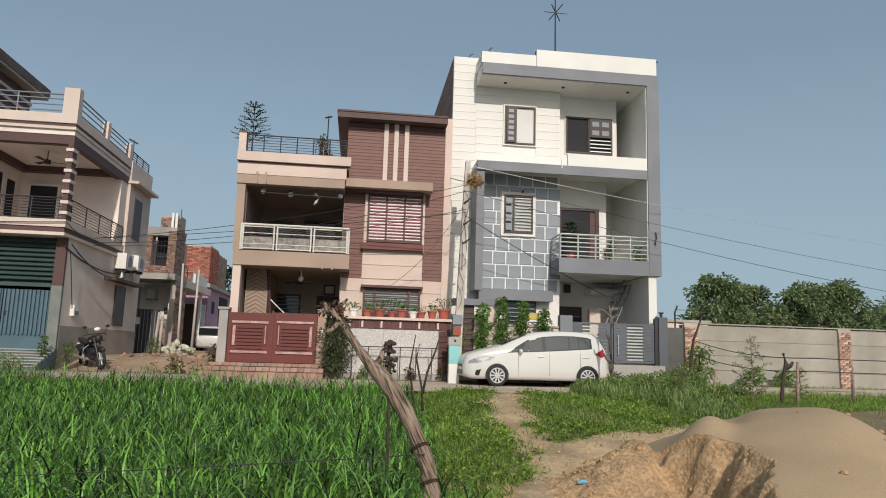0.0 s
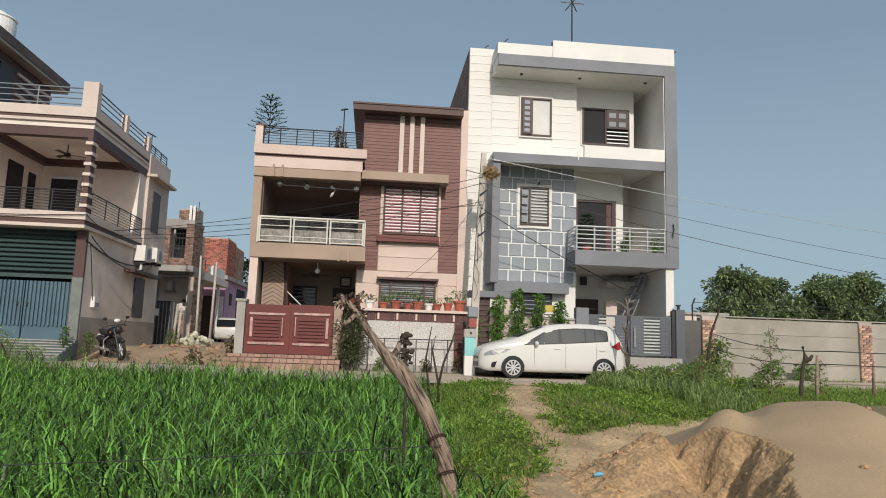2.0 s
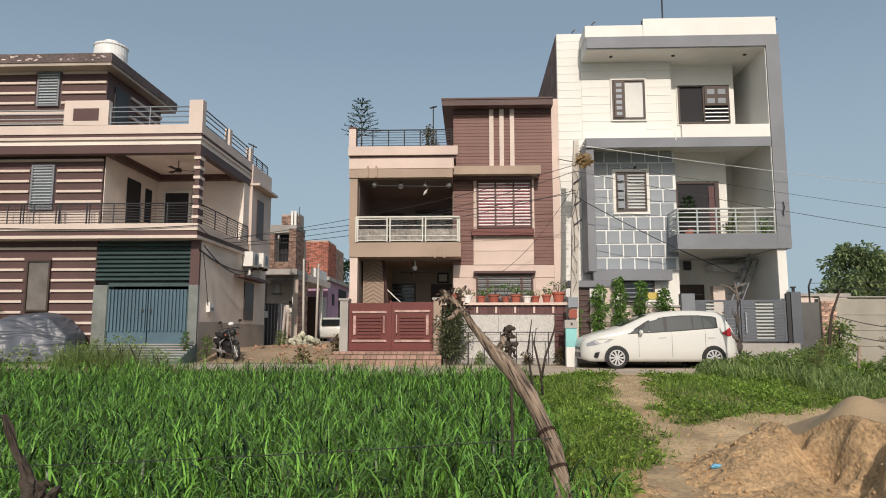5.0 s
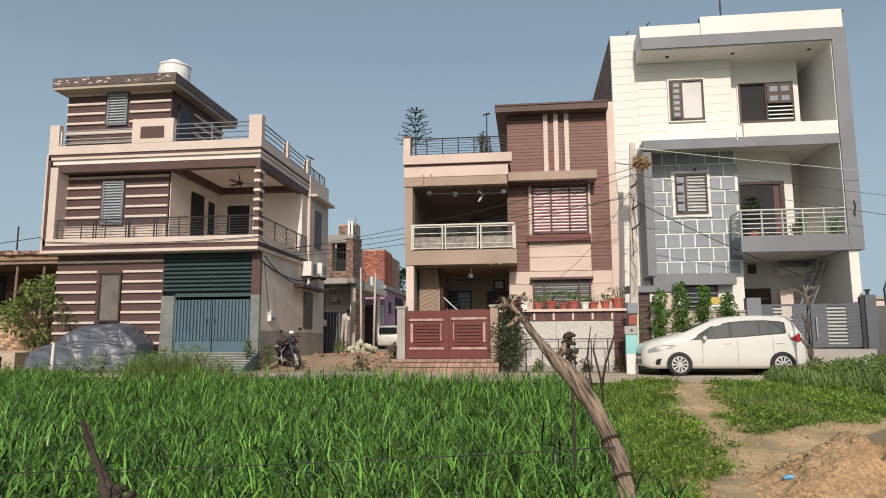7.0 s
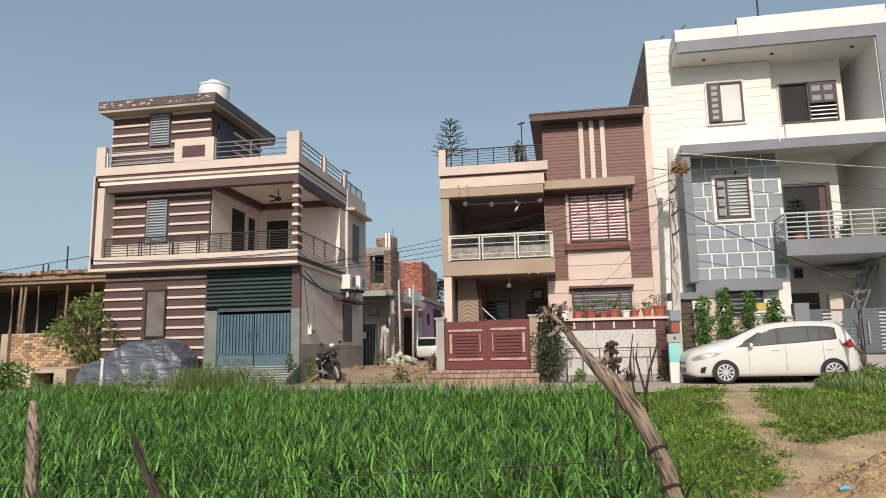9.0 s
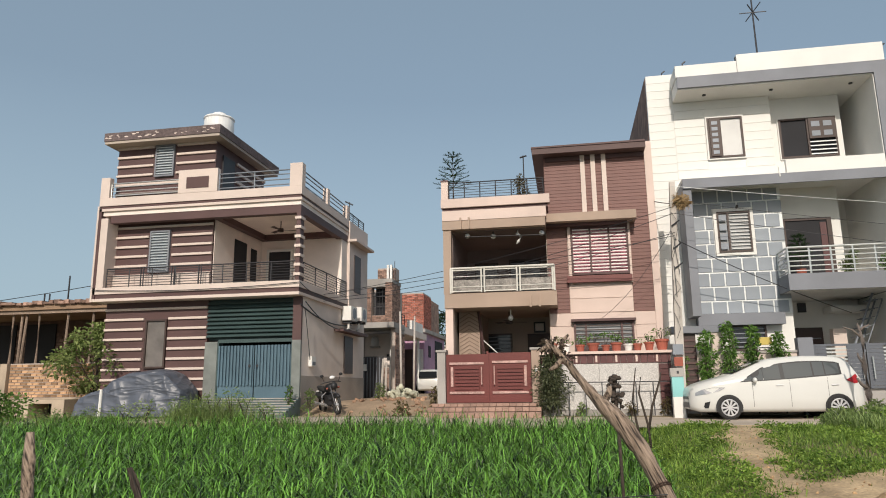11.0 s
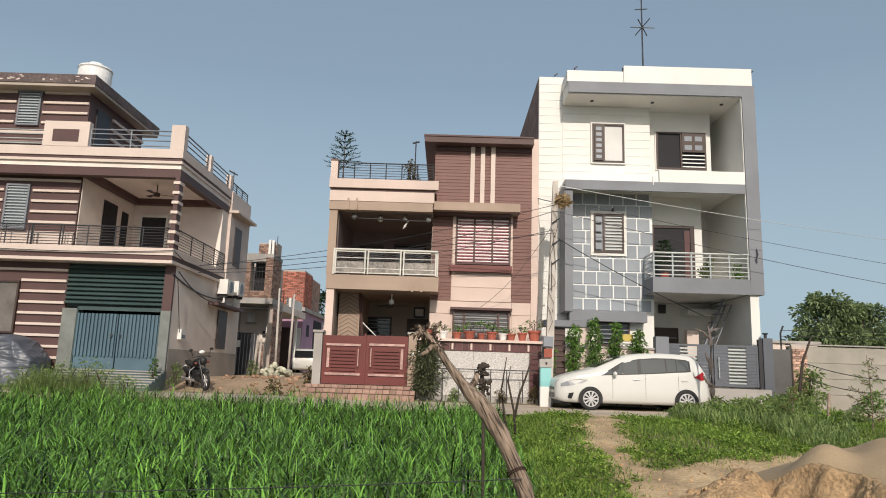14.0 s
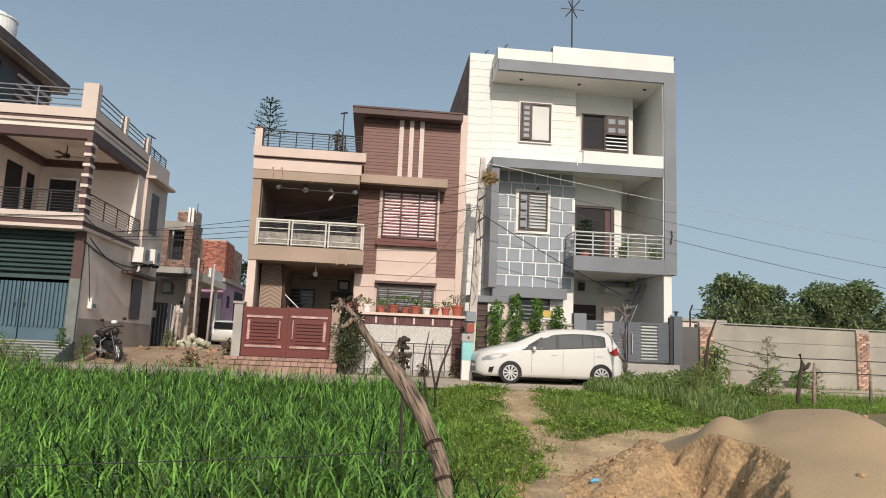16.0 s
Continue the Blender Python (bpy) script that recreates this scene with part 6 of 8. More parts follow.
    bm = bmesh.new()
    tube(bm, [(-10.86, 38, z) for z in (3.25, 3.3, 3.7, 3.77, 3.79)], [0.19, 0.21, 0.21, 0.15, 0.08], 16)
    part("round_tank", bm, TANKPLASTIC, h, smooth=True)
    boxes("tank_shelf", CONCRETE, h, (-11.1, -10.6, 37.75, 38.2, 3.18, 3.25))

    p = thing("pink_house", (-11, 48, 0.5), "small pink and lilac house with a brick upper room", "house", "houses along the lane")
    LILAC = material("lilac_paint", (0.45, 0.27, 0.38), 0.8, vary=0.06, stain=0.15)
    boxes("wall", LILAC, p, (-15, -9.72, 46.3, 54, 0.4, 4.6), label="lilac wall")
    boxes("slab", CONCRETE, p, (-15, -9.5, 45.6, 54, 4.6, 4.85))
    boxes("door", WHITE, p, (-10.2, -9.8, 46.2, 46.29, 0.5, 3.5), label="white door")
    # near-black sheet for the shade inside the open side
    boxes("dark_opening", INSIDE, p, (-9.71, -9.68, 50, 53, 0.5, 4.3))
    boxes("vent", INSIDE, p, (-9.71, -9.68, 47.6, 48.4, 3.0, 3.8))
    boxes("upper_wall", MORTAR, p, (-12.5, -9.78, 46.23, 49, 4.85, 7.4), label="red brick upper room")
    brick_face(p, -12.2, -9.77, 46.23, 4.9, 7.35, BRICK, w=0.26, h=0.115, gap=0.018)
    brick_face(p, 46.3, 49.0, -9.78, 4.9, 7.35, BRICK, w=0.26, h=0.115, gap=0.018, facing="x")
    boxes("upper_wall", BRICKDULL, p, (-11.5, -9.95, 50, 53, 4.85, 7.3))

    q = thing("lane_porch", (-10.5, 43.5, 0.5), "low lane house with open porch and pale columns", "house", "houses along the lane")
    boxes("wall", CREAM_WALL, q, (-15, -11.2, 44.4, 45.5, 0.4, 4.2))
    boxes("column", WHITE, q, (-10.6, -10.4, 42.2, 42.4, 0.4, 5.6))
    boxes("column", WHITE, q, (-9.75, -9.6, 43.9, 44.1, 0.4, 4.2))
    boxes("slab", CREAM, q, (-15, -9.4, 41.2, 45.5, 4.02, 4.42), (-9.98, -9.4, 38.3, 41.2, 4.02, 4.42))
    boxes("pale_board", WHITE, q, (-9.75, -9.45, 41.3, 44.5, 4.43, 5.0), label="pale board on the slab edge")
    railing(q, (-9.9, 38.5), (-9.9, 41.2), 4.43, 5.3, DARKMETAL, 4, 4)
    boxes("door", DARKWOOD, q, (-10.9, -10.1, 44.3, 44.4, 0.5, 3.4))
    b = thing("far_house", (-10.5, 80, 0.5), "pale house wall at the end of the lane", "house", "houses along the lane")
    boxes("wall", CREAM, b, (-18, -11.5, 80, 84, 0.4, 5.6))
    boxes("roof", CONCRETE, b, (-18.2, -11.3, 79.7, 84, 5.6, 5.8))
    boxes("window", INSIDE, b, (-15.6, -14.6, 79.95, 80.0, 1.8, 3.4))


lane_houses()
for x, y, h, lean in ((-8.05, 29.0, 2.15, 0.06), (-7.9, 29.2, 2.0, 0.03), (-8.58, 35.0, 4.85, -0.04), (-7.98, 35.2, 4.6, 0.03)):
    bm = bmesh.new()
    tube(bm, [(x, y, 0.2), (x + lean, y, h * 0.5), (x + lean * 2, y, h)], [0.07, 0.06, 0.05], 7)
    solo("wooden_pole", bm, POLEMAT, "pale weathered pole standing in the lane", "pole", "poles in the lane", smooth=True)
PILE = material("pale_rubble", (0.50, 0.50, 0.40), 0.95, vary=0.2, stain=0.2, per_object=0.25)
rnd = random.Random(77)
t = thing("rubble_pile", (-7.3, 29.6, 0.5), "heap of pale stones and sacks in the lane", "rubble")
for k in range(46):
    r = rnd.uniform(0.08, 0.2)
    a, d = rnd.uniform(0, 6.28), rnd.random() ** 0.6 * 0.75
    bm = bmesh.new()
    m = Matrix.Translation((-7.3 + d * math.cos(a), 29.6 + d * 0.6 * math.sin(a), 0.5 + (0.85 - d) * rnd.random() * 0.8)) @ Euler((rnd.random() * 3, rnd.random() * 3, 0)).to_matrix().to_4x4()
    bmesh.ops.create_icosphere(bm, subdivisions=1, radius=r, matrix=m @ Matrix.Diagonal((1, rnd.uniform(0.6, 1), rnd.uniform(0.5, 0.8), 1)))
    part("stone", bm, PILE, t)
DEBRIS = material("broken_brick_rubble", (0.34, 0.22, 0.15), 0.95, vary=0.25, stain=0.3, per_object=0.35)
t = thing("lane_rubble", (-6.4, 25, 0.4), "broken bricks and stones scattered over the dirt lane", "rubble")
for k in range(70):
    x, y = rnd.uniform(-8.4, -4.7), 22.2 + 8.5 * rnd.random() ** 1.3
    r = rnd.uniform(0.03, 0.1)
    bm = bmesh.new()
    m = Matrix.Translation((x, y, ground_z(x, y) + 0.02 + r * 0.4)) @ Euler((rnd.random() * 0.6, rnd.random() * 0.6, rnd.random() * 3)).to_matrix().to_4x4() @ Matrix.Diagonal((rnd.uniform(0.8, 1.5), 1, rnd.uniform(0.5, 0.8), 1))
    bmesh.ops.create_cube(bm, size=1.6 * r, matrix=m)
    bmesh.ops.bevel(bm, geom=bm.edges[:], offset=0.2 * r, segments=1, affect="EDGES")
    part("brick_bit", bm, DEBRIS, t)
shrub("lane_weed", (-8.1, 28.9, 0.4), 0.7, 0.3, 93, "green weed beside the rubble heap", "plant", LEAF_GREY, 180, 0.12, 0.05)
shrub("lane_weed", (-4.7, 24.0, 0.3), 0.6, 0.3, 94, "dry weed at the gate post", "plant", LEAF_DRY, 160, 0.12, 0.05)
shrub("lane_weed", (-5.3, 21.7, 0.02), 0.4, 0.4, 95, "dry weed on the lane edge", "plant", LEAF_DRY, 160, 0.12, 0.05)


def tree(at, height, radius, seed, label, clumps, per, mat, trunk=0.16, leaf_len=0.3, low=0.25, group="", lump=(0.12, 0.26)):
    """Tapered trunk with limbs, and a crown of many leaf clumps with gaps."""
    rnd = random.Random(seed)
    x, y, z = at
    t = thing("tree", at, label, "tree", group)
    bm = bmesh.new()
    tube(bm, [(x, y, z), (x + 0.03 * height, y, z + height * 0.3), (x - 0.02 * height, y, z + height * 0.75)], [trunk, trunk * 0.75, trunk * 0.25], 9)
    part("trunk", bm, BARK, t)
    ends = []
    for k in range(clumps):
        a = rnd.uniform(0, math.tau)
        f = rnd.uniform(low, 1)
        w = radius * math.sin(math.pi * (0.16 + 0.74 * (f - low) / (1 - low))) * rnd.uniform(0.35, 1.22)
        e = Vector((x + w * math.cos(a), y + w * math.sin(a), z + height * f))
        ends.append(e)
        if k % 5 == 0:
            bm = bmesh.new()
            tube(bm, [(x, y, z + height * max(0.2, f - 0.3)), Vector((x, y, z + height * f)).lerp(e, 0.5), e], [trunk * 0.35, trunk * 0.2, trunk * 0.06], 5)
            part("limb", bm, BARK, t)
    bm = bmesh.new()
    for e in ends:
        clump(bm, rnd, e, radius * rnd.uniform(*lump), per, leaf_len, leaf_len * 0.5, 0.75)
    part("crown", bm, mat, t)
    return t


# ---- left of the striped house: low brick shed, wall and small tree ----
def shed():
    h = thing("brick_shed", (-22, 27, 0), "low unfinished brick building with rough roof and wooden props", "shed")
    boxes("wall", BRICKDULL, h, (-32, -17.0, 29.5, 33, 0, 4.3), label="rough brick back wall")
    brick_face(h, -26.6, -17.0, 29.5, 2.0, 4.25, BRICKDULL, w=0.34, h=0.16, gap=0.025, limit=320)
    rough = random.Random(44)
    for k in range(60):
        x = -32 + k * 0.25
        w, d = rough.uniform(0.2, 0.3), rough.uniform(0, 0.12)
        piece("roof_clod", BRICKDULL, h, x, x + w, 25.3 - d, 25.8, 4.5 + rough.uniform(0, 0.06), 4.6 + rough.uniform(0.02, 0.14), 0.03)
    boxes("roof", material("earthen_roof", (0.27, 0.18, 0.12), 0.95, vary=0.2, stain=0.25, bump=0.4), h, (-32, -16.9, 25.4, 33, 4.33, 4.6), label="rough earthen roof edge")
    boxes("roof_beam", WOODGREY, h, (-32, -16.9, 25.5, 25.65, 4.18, 4.33))
    # near-black sheets before the wall carry the shade under the roof, openings included
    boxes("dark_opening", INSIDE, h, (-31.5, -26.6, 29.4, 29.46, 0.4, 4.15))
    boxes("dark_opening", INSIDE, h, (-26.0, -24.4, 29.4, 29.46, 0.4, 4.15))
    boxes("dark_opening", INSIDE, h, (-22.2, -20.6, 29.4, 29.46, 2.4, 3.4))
    for x, lean in ((-23.5, 0.05), (-23.12, 0.1), (-23.06, 0.27), (-22.2, 0.02), (-20.95, 0.15), (-19.75, 0.15)):
        bm = bmesh.new()
        tube(bm, [(x, 25.7, 0), (x + lean * 0.5 + 0.03, 25.7, 2.2), (x + lean, 25.7, 4.2)], [0.07, 0.06, 0.055], 7)
        part("wooden_prop", bm, WOODGREY, h)
    for x, z in ((-21.2, 5.85), (-22.1, 5.1), (-22.35, 5.1)):
        boxes("reinforcing_bar", DARKMETAL, h, (x, x + 0.05, 26, 26.04, 4.6, z))
    w = thing("brick_wall", (-19, 23.6, 0), "low wall of pale rough bricks with plastered end", "wall")
    boxes("core", MORTAR, w, (-21.5, -16.7, 23.55, 23.75, 0.0, 2.0))
    MUD = material("mud_plaster", (0.42, 0.34, 0.26), 0.95, vary=0.12, stain=0.25)
    boxes("plaster_base", MUD, w, (-21.6, -16.7, 23.4, 23.55, 0.0, 0.7))
    boxes("end_pier", MUD, w, (-21.7, -21.4, 23.38, 23.8, 0.7, 2.0))
    PALEBRICK = material("pale_brick", (0.40, 0.25, 0.15), 0.95, vary=0.35, stain=0.35, scale=9, per_object=0.55)
    brick_face(w, -21.38, -16.7, 23.55, 0.72, 2.05, PALEBRICK, w=0.27, h=0.115, gap=0.025, limit=300)
    c = thing("culvert", (-19.0, 22.4, 0), "small concrete culvert with a dark opening", "culvert")
    boxes("side", MUD, c, (-19.9, -19.35, 22.3, 23.38, 0, 0.62))
    boxes("top", MUD, c, (-19.35, -17.9, 22.3, 23.38, 0.5, 0.64))
    boxes("opening", INSIDE, c, (-19.35, -18.4, 23.3, 23.38, 0, 0.5))
    boxes("side", MUD, c, (-18.4, -17.9, 22.3, 23.3, 0, 0.5))


shed()
tree((-17.1, 22.8, 0.1), 3.15, 1.35, 201, "small leafy tree with pale dusty leaves by the brick wall", 75, 26, leaf_material("pale_tree_leaf", (0.10, 0.15, 0.04), (0.34, 0.40, 0.15)), 0.07, 0.2, 0.3)
shrub("weed_bush", (-17.6, 19.2, 0.0), 0.75, 1.0, 210, "dark green bush at the field edge", "bush", LEAF, 700, 0.16, 0.08, 5)
for i, (x, y, h, r) in enumerate(((-12.9, 18.6, 0.45, 0.6), (-12.1, 18.4, 0.6, 0.5), (-11.2, 18.5, 0.7, 0.5), (-13.9, 18.4, 0.35, 0.6), (-10.6, 18.7, 0.75, 0.4), (-15.2, 18.5, 0.3, 0.6))):
    shrub("roadside_weed", (x, y, 0), h, r, 220 + i, "wispy green weed on the road bank", "weed", LEAF_GREY, 150, 0.12, 0.016, 3, "weeds along the road bank")
bm = bmesh.new()
tube(bm, [(-14.2, 19.2, 0.0), (-14.18, 19.2, 0.95)], [0.05, 0.045], 7)
solo("white_stake", bm, WHITE, "short white painted stake on the road bank", "stake")


# ---- right of the white house: long wall, trees, dead trunk, wire fence ----
def long_wall():
    w = thing("boundary_wall", (18, 23.5, 0), "long grey cement block wall with brick piers", "wall")
    PIER = material("pale_red_pier", (0.42, 0.27, 0.21), 0.9, vary=0.4, stain=0.35, scale=8, grain=14, per_object=0.45)
    boxes("core", PANELWALL, w, (11.6, 60, 23.43, 23.7, -0.1, 2.12))
    for a in range(8):
        x0 = 12.15 + a * 5.95
        for k in range(4):
            piece("wall_panel", PANELWALL, w, x0, x0 + 5.45, 23.4, 23.46, 0.02 + k * 0.52, 0.02 + k * 0.52 + 0.512, 0.008)
    for a in range(7):
        x = 11.62 + a * 5.95
        boxes("pier_core", MORTAR, w, (x, x + 0.5, 23.34, 23.46, -0.1, 2.16))
        brick_face(w, x, x + 0.5, 23.34, 0.0, 2.15, PIER, w=0.25, h=0.085, limit=60)
    boxes("coping", CONCRETE, w, (11.6, 60, 23.36, 23.75, 2.16, 2.2))
    boxes("end_wall", material("dark_render", (0.10, 0.10, 0.098), 0.9, vary=0.15, stain=0.25), w, (10.22, 11.6, 23.4, 23.6, -0.1, 2.0), label="dark rendered end of the wall")
    for x in (10.6, 11.35):
        bm = bmesh.new()
        tube(bm, [(x, 23.5, 1.9), (x, 23.5, 2.55), (x + (0.1 if x > 11 else -0.12), 23.5, 2.8)], [0.03] * 3, 6)
        part("fence_bracket", bm, DARKMETAL, w)
    for z in (2.45, 2.65):
        bm = bmesh.new()
        tube(bm, [(11.35 + i * 2, 23.5, z + 0.02 * math.sin(i)) for i in range(24)], [0.009] * 24, 4)
        part("barbed_wire", bm, DARKMETAL, w)


long_wall()
for i, (x, y, h, r) in enumerate(((33.0, 60, 8.3, 2.9), (36.6, 60.5, 7.7, 2.5), (42.2, 60, 7.9, 2.9), (45.4, 60.5, 8.3, 2.8), (49.3, 62, 5.9, 2.2), (53.5, 63, 6.2, 3.0), (58, 66, 7.6, 4.0))):
    tree((x, y, 0), h, r, 300 + i, "broad green tree with an uneven crown beyond the wall", 64, 90, LEAF_TREE, 0.26, 0.46, 0.3, "trees beyond the wall", (0.2, 0.36))
tree((-15.0, 88, 0), 11.0, 4.0, 330, "dark tree at the end of the lane", 90, 26, LEAF_DARK, 0.25, 0.5, 0.3)
bm = bmesh.new()
rnd = random.Random(5)
for k in range(90):
    x = -160 + k * 5 + rnd.uniform(-2, 2)
    if x < 60:
        continue
    for j in range(5):
        clump(bm, rnd, (x + rnd.uniform(-2, 2), 150 + rnd.uniform(-6, 6), rnd.uniform(1, 5)), 2.2, 26, 1.2, 0.7)
solo("far_trees", bm, LEAF_TREE, "hazy line of far green trees", "trees", kind="stuff")
t = thing("far_shed", (28, 55, 0), "small pale building behind the wall", "shed")
boxes("wall", CREAM, t, (24.2, 29.5, 55, 58, 0, 4.0))
boxes("roof", CONCRETE, t, (24, 29.7, 54.8, 58.2, 4.0, 4.2))

DEADWOOD = material("dead_grey_wood", (0.15, 0.125, 0.11), 0.95, vary=0.2, stain=0.2, grain=25, bump=0.3)
t = thing("dead_tree", (7.23, 19.0, 0), "dead pruned grey tree trunk with short forked limbs", "dead tree")
bm = bmesh.new()
tube(bm, [(7.23, 19.0, -0.1), (7.24, 19.0, 0.6), (7.22, 19.0, 1.3), (7.26, 19.0, 1.9), (7.2, 19.0, 2.3)], [0.1, 0.08, 0.065, 0.045, 0.028], 10)
part("trunk", bm, DEADWOOD, t, smooth=True)
for pts, r in ((((7.24, 19, 2.0), (7.05, 19, 2.2), (6.82, 18.95, 2.27)), 0.035), (((7.2, 19, 2.15), (7.3, 19, 2.25), (7.46, 19, 2.32)), 0.035), (((7.22, 19, 2.2), (7.18, 19, 2.35), (7.2, 19, 2.42)), 0.03),
               (((7.23, 19, 0.75), (7.08, 18.95, 0.85), (7.0, 18.95, 1.0)), 0.05), (((7.23, 19, 1.3), (7.1, 18.95, 1.5), (7.08, 18.95, 1.62)), 0.035)):
    bm = bmesh.new()
    tube(bm, pts, [r, r * 0.8, r * 0.5], 7)
    part("limb", bm, DEADWOOD, t, smooth=True)

t = thing("forked_post", (9.15, 14, -0.2), "dark crooked forked wooden fence post", "post")
bm = bmesh.new()
tube(bm, [(9.12, 14, -0.3), (9.15, 14, 0.2), (9.2, 14, 0.6), (9.28, 14, 0.85), (9.22, 14, 1.08)], [0.05, 0.042, 0.038, 0.05, 0.03], 9)
part("stem", bm, BARK, t, smooth=True)
bm = bmesh.new()
tube(bm, [(9.24, 14, 0.75), (9.38, 14, 0.82), (9.44, 14, 0.9)], [0.05, 0.045, 0.03], 7)
part("fork", bm, BARK, t, smooth=True)
for x, y, h in ((9.52, 14, 0.9), (11.6, 15, 0.8), (7.9, 14.5, 0.7)):
    bm = bmesh.new()
    tube(bm, [(x - 0.02, y, -0.3), (x, y, h * 0.5), (x + 0.03, y, h)], [0.04, 0.035, 0.03], 7)
    solo("fence_stake", bm, WOODGREY, "thin grey wooden fence stake in the weeds", "stake", "fence stakes", smooth=True)
t = thing("leaning_pole", (10.55, 20.6, 0), "dark leaning wooden pole at the end of the wall", "pole")
bm = bmesh.new()
tube(bm, [(10.35, 20.6, -0.1), (10.45, 20.6, 0.9), (10.55, 20.6, 1.5), (10.85, 20.6, 2.25)], [0.055, 0.05, 0.04, 0.028], 8)
part("stem", bm, BARK, t, smooth=True)
for za, zm in ((1.5, 1.0), (1.05, 0.72)):
    cable((10.5, 20.5, za), (9.9, 14.0, zm), 0.16, 0.011, "sagging barbed fence wire")
    cable((9.9, 14.0, zm), (17, 13.6, zm + 0.22), 0.1, 0.011, "sagging barbed fence wire")


def sapling(x, y, z, height, seed):
    """A thin stem with feathery side twigs, longest near the ground."""
    rnd = random.Random(seed)
    t = thing("sapling", (x, y, z), "thin dry sapling with feathery branches", "sapling")
    bm = bmesh.new()
    tube(bm, [(x, y, z), (x + 0.02, y, z + height * 0.5), (x - 0.02, y, z + height)], [0.018, 0.013, 0.005], 6)
    part("stem", bm, WOODGREY, t)
    for k in range(22):
        f = 0.12 + 0.85 * k / 22
        a, reach = k * 2.4 + rnd.uniform(-0.4, 0.4), height * 0.42 * (1.05 - f) * rnd.uniform(0.7, 1.2)
        p = Vector((x, y, z + height * f))
        d = Vector((math.cos(a), math.sin(a), rnd.uniform(0.2, 0.55))).normalized()
        bm = bmesh.new()
        tube(bm, [p, p + d * reach * 0.6, p + d * reach + Vector((0, 0, 0.02))], [0.007, 0.005, 0.002], 4)
        for q in range(max(2, int(reach * 14))):
            clump(bm, rnd, p + d * reach * rnd.uniform(0.25, 1.0), 0.035, 5, 0.07, 0.016)
        part("twig", bm, LEAF_GREY if k % 3 else LEAF_DRY, t)


sapling(8.6, 14.2, -0.1, 1.6, 240)
sapling(7.2, 14.6, -0.1, 0.95, 246)
sapling(10.4, 15.2, -0.1, 0.9, 247)
shrub("wall_bush", (11.0, 21.2, 0), 1.3, 0.6, 241, "dusty olive bush at the end of the wall", "bush", LEAF_GREY, 700, 0.15, 0.06, 5)
shrub("wall_bush", (13.8, 22.6, 0), 0.6, 0.5, 242, "low dark bush at the wall foot", "bush", LEAF, 260, 0.15, 0.06, 5)
shrub("wall_bush", (15.0, 22.7, 0), 0.55, 0.5, 243, "low dark bush at the wall foot", "bush", LEAF, 260, 0.15, 0.06, 5)


cable((0.46, 4.33, 0.26), (-4.5, 4.28, 0.02), 0.03, 0.0032, "thin barbed wire along the crop edge")
cable((-4.5, 4.28, 0.02), (-12, 4.28, -0.1), 0.03, 0.0032, "thin barbed wire along the crop edge")


# ---- heaps of sand and dug earth ----
SAND = material("dry_sand", (0.385, 0.28, 0.172), 0.95, vary=0.08, stain=0.1, grain=50, bump=0.25)
DUG = material("dug_earth", (0.42, 0.28, 0.155), 0.95, vary=0.28, stain=0.3, scale=6, grain=26, bump=1.0)


TURN_C, TURN_S = math.cos(radians(30)), math.sin(radians(30))


def along(x, y):
    """The heap's own axes: u across its cut face, v up and over it."""
    return x * TURN_C - y * TURN_S, x * TURN_S + y * TURN_C


def back(u, v):
    return u * TURN_C + v * TURN_S, -u * TURN_S + v * TURN_C


def bell(u, v, cu, cv, su, sv):
    return math.exp(-((u - cu) / su) ** 2 - ((v - cv) / sv) ** 2)


def dome_uv(u, v):
    z = -0.75 + 1.13 * bell(u, v, 0.9, 9.3, 2.3 if u < 0.9 else 1.2, 4.1 if v < 9.3 else 1.7)
    z += 0.2 * bell(u, v, -0.33, 8.25, 0.28, 0.5) - 0.05 * bell(u, v, -0.02, 8.7, 0.12, 0.7) + 0.03 * bell(u, v, 0.26, 9.1, 0.2, 0.5)
    return z + 0.025 * noise.noise((u * 0.9, v * 0.9, 0)) + 0.010 * noise.noise((u * 3, v * 3, 5))


def dome(x, y):
    return dome_uv(*along(x, y))


CUT = [(4.4, 1.4), (5.2, 0.75), (5.8, 0.34), (6.4, 0.28), (6.5, 0.24), (6.65, 0.29), (6.85, 0.32), (7.15, 0.28), (7.3, 0.19), (7.45, 0.13), (7.6, 0.05), (7.75, -0.15), (7.88, -0.32), (8.0, -0.53), (8.15, -0.85), (8.5, -1.3), (9.2, -1.7), (10, -2.0)]


def cut_edge(v):
    return curve_at(CUT, v) + 0.05 * noise.noise((0, v * 4.5, 7)) + 0.03 * noise.noise((0, v * 13, 2))


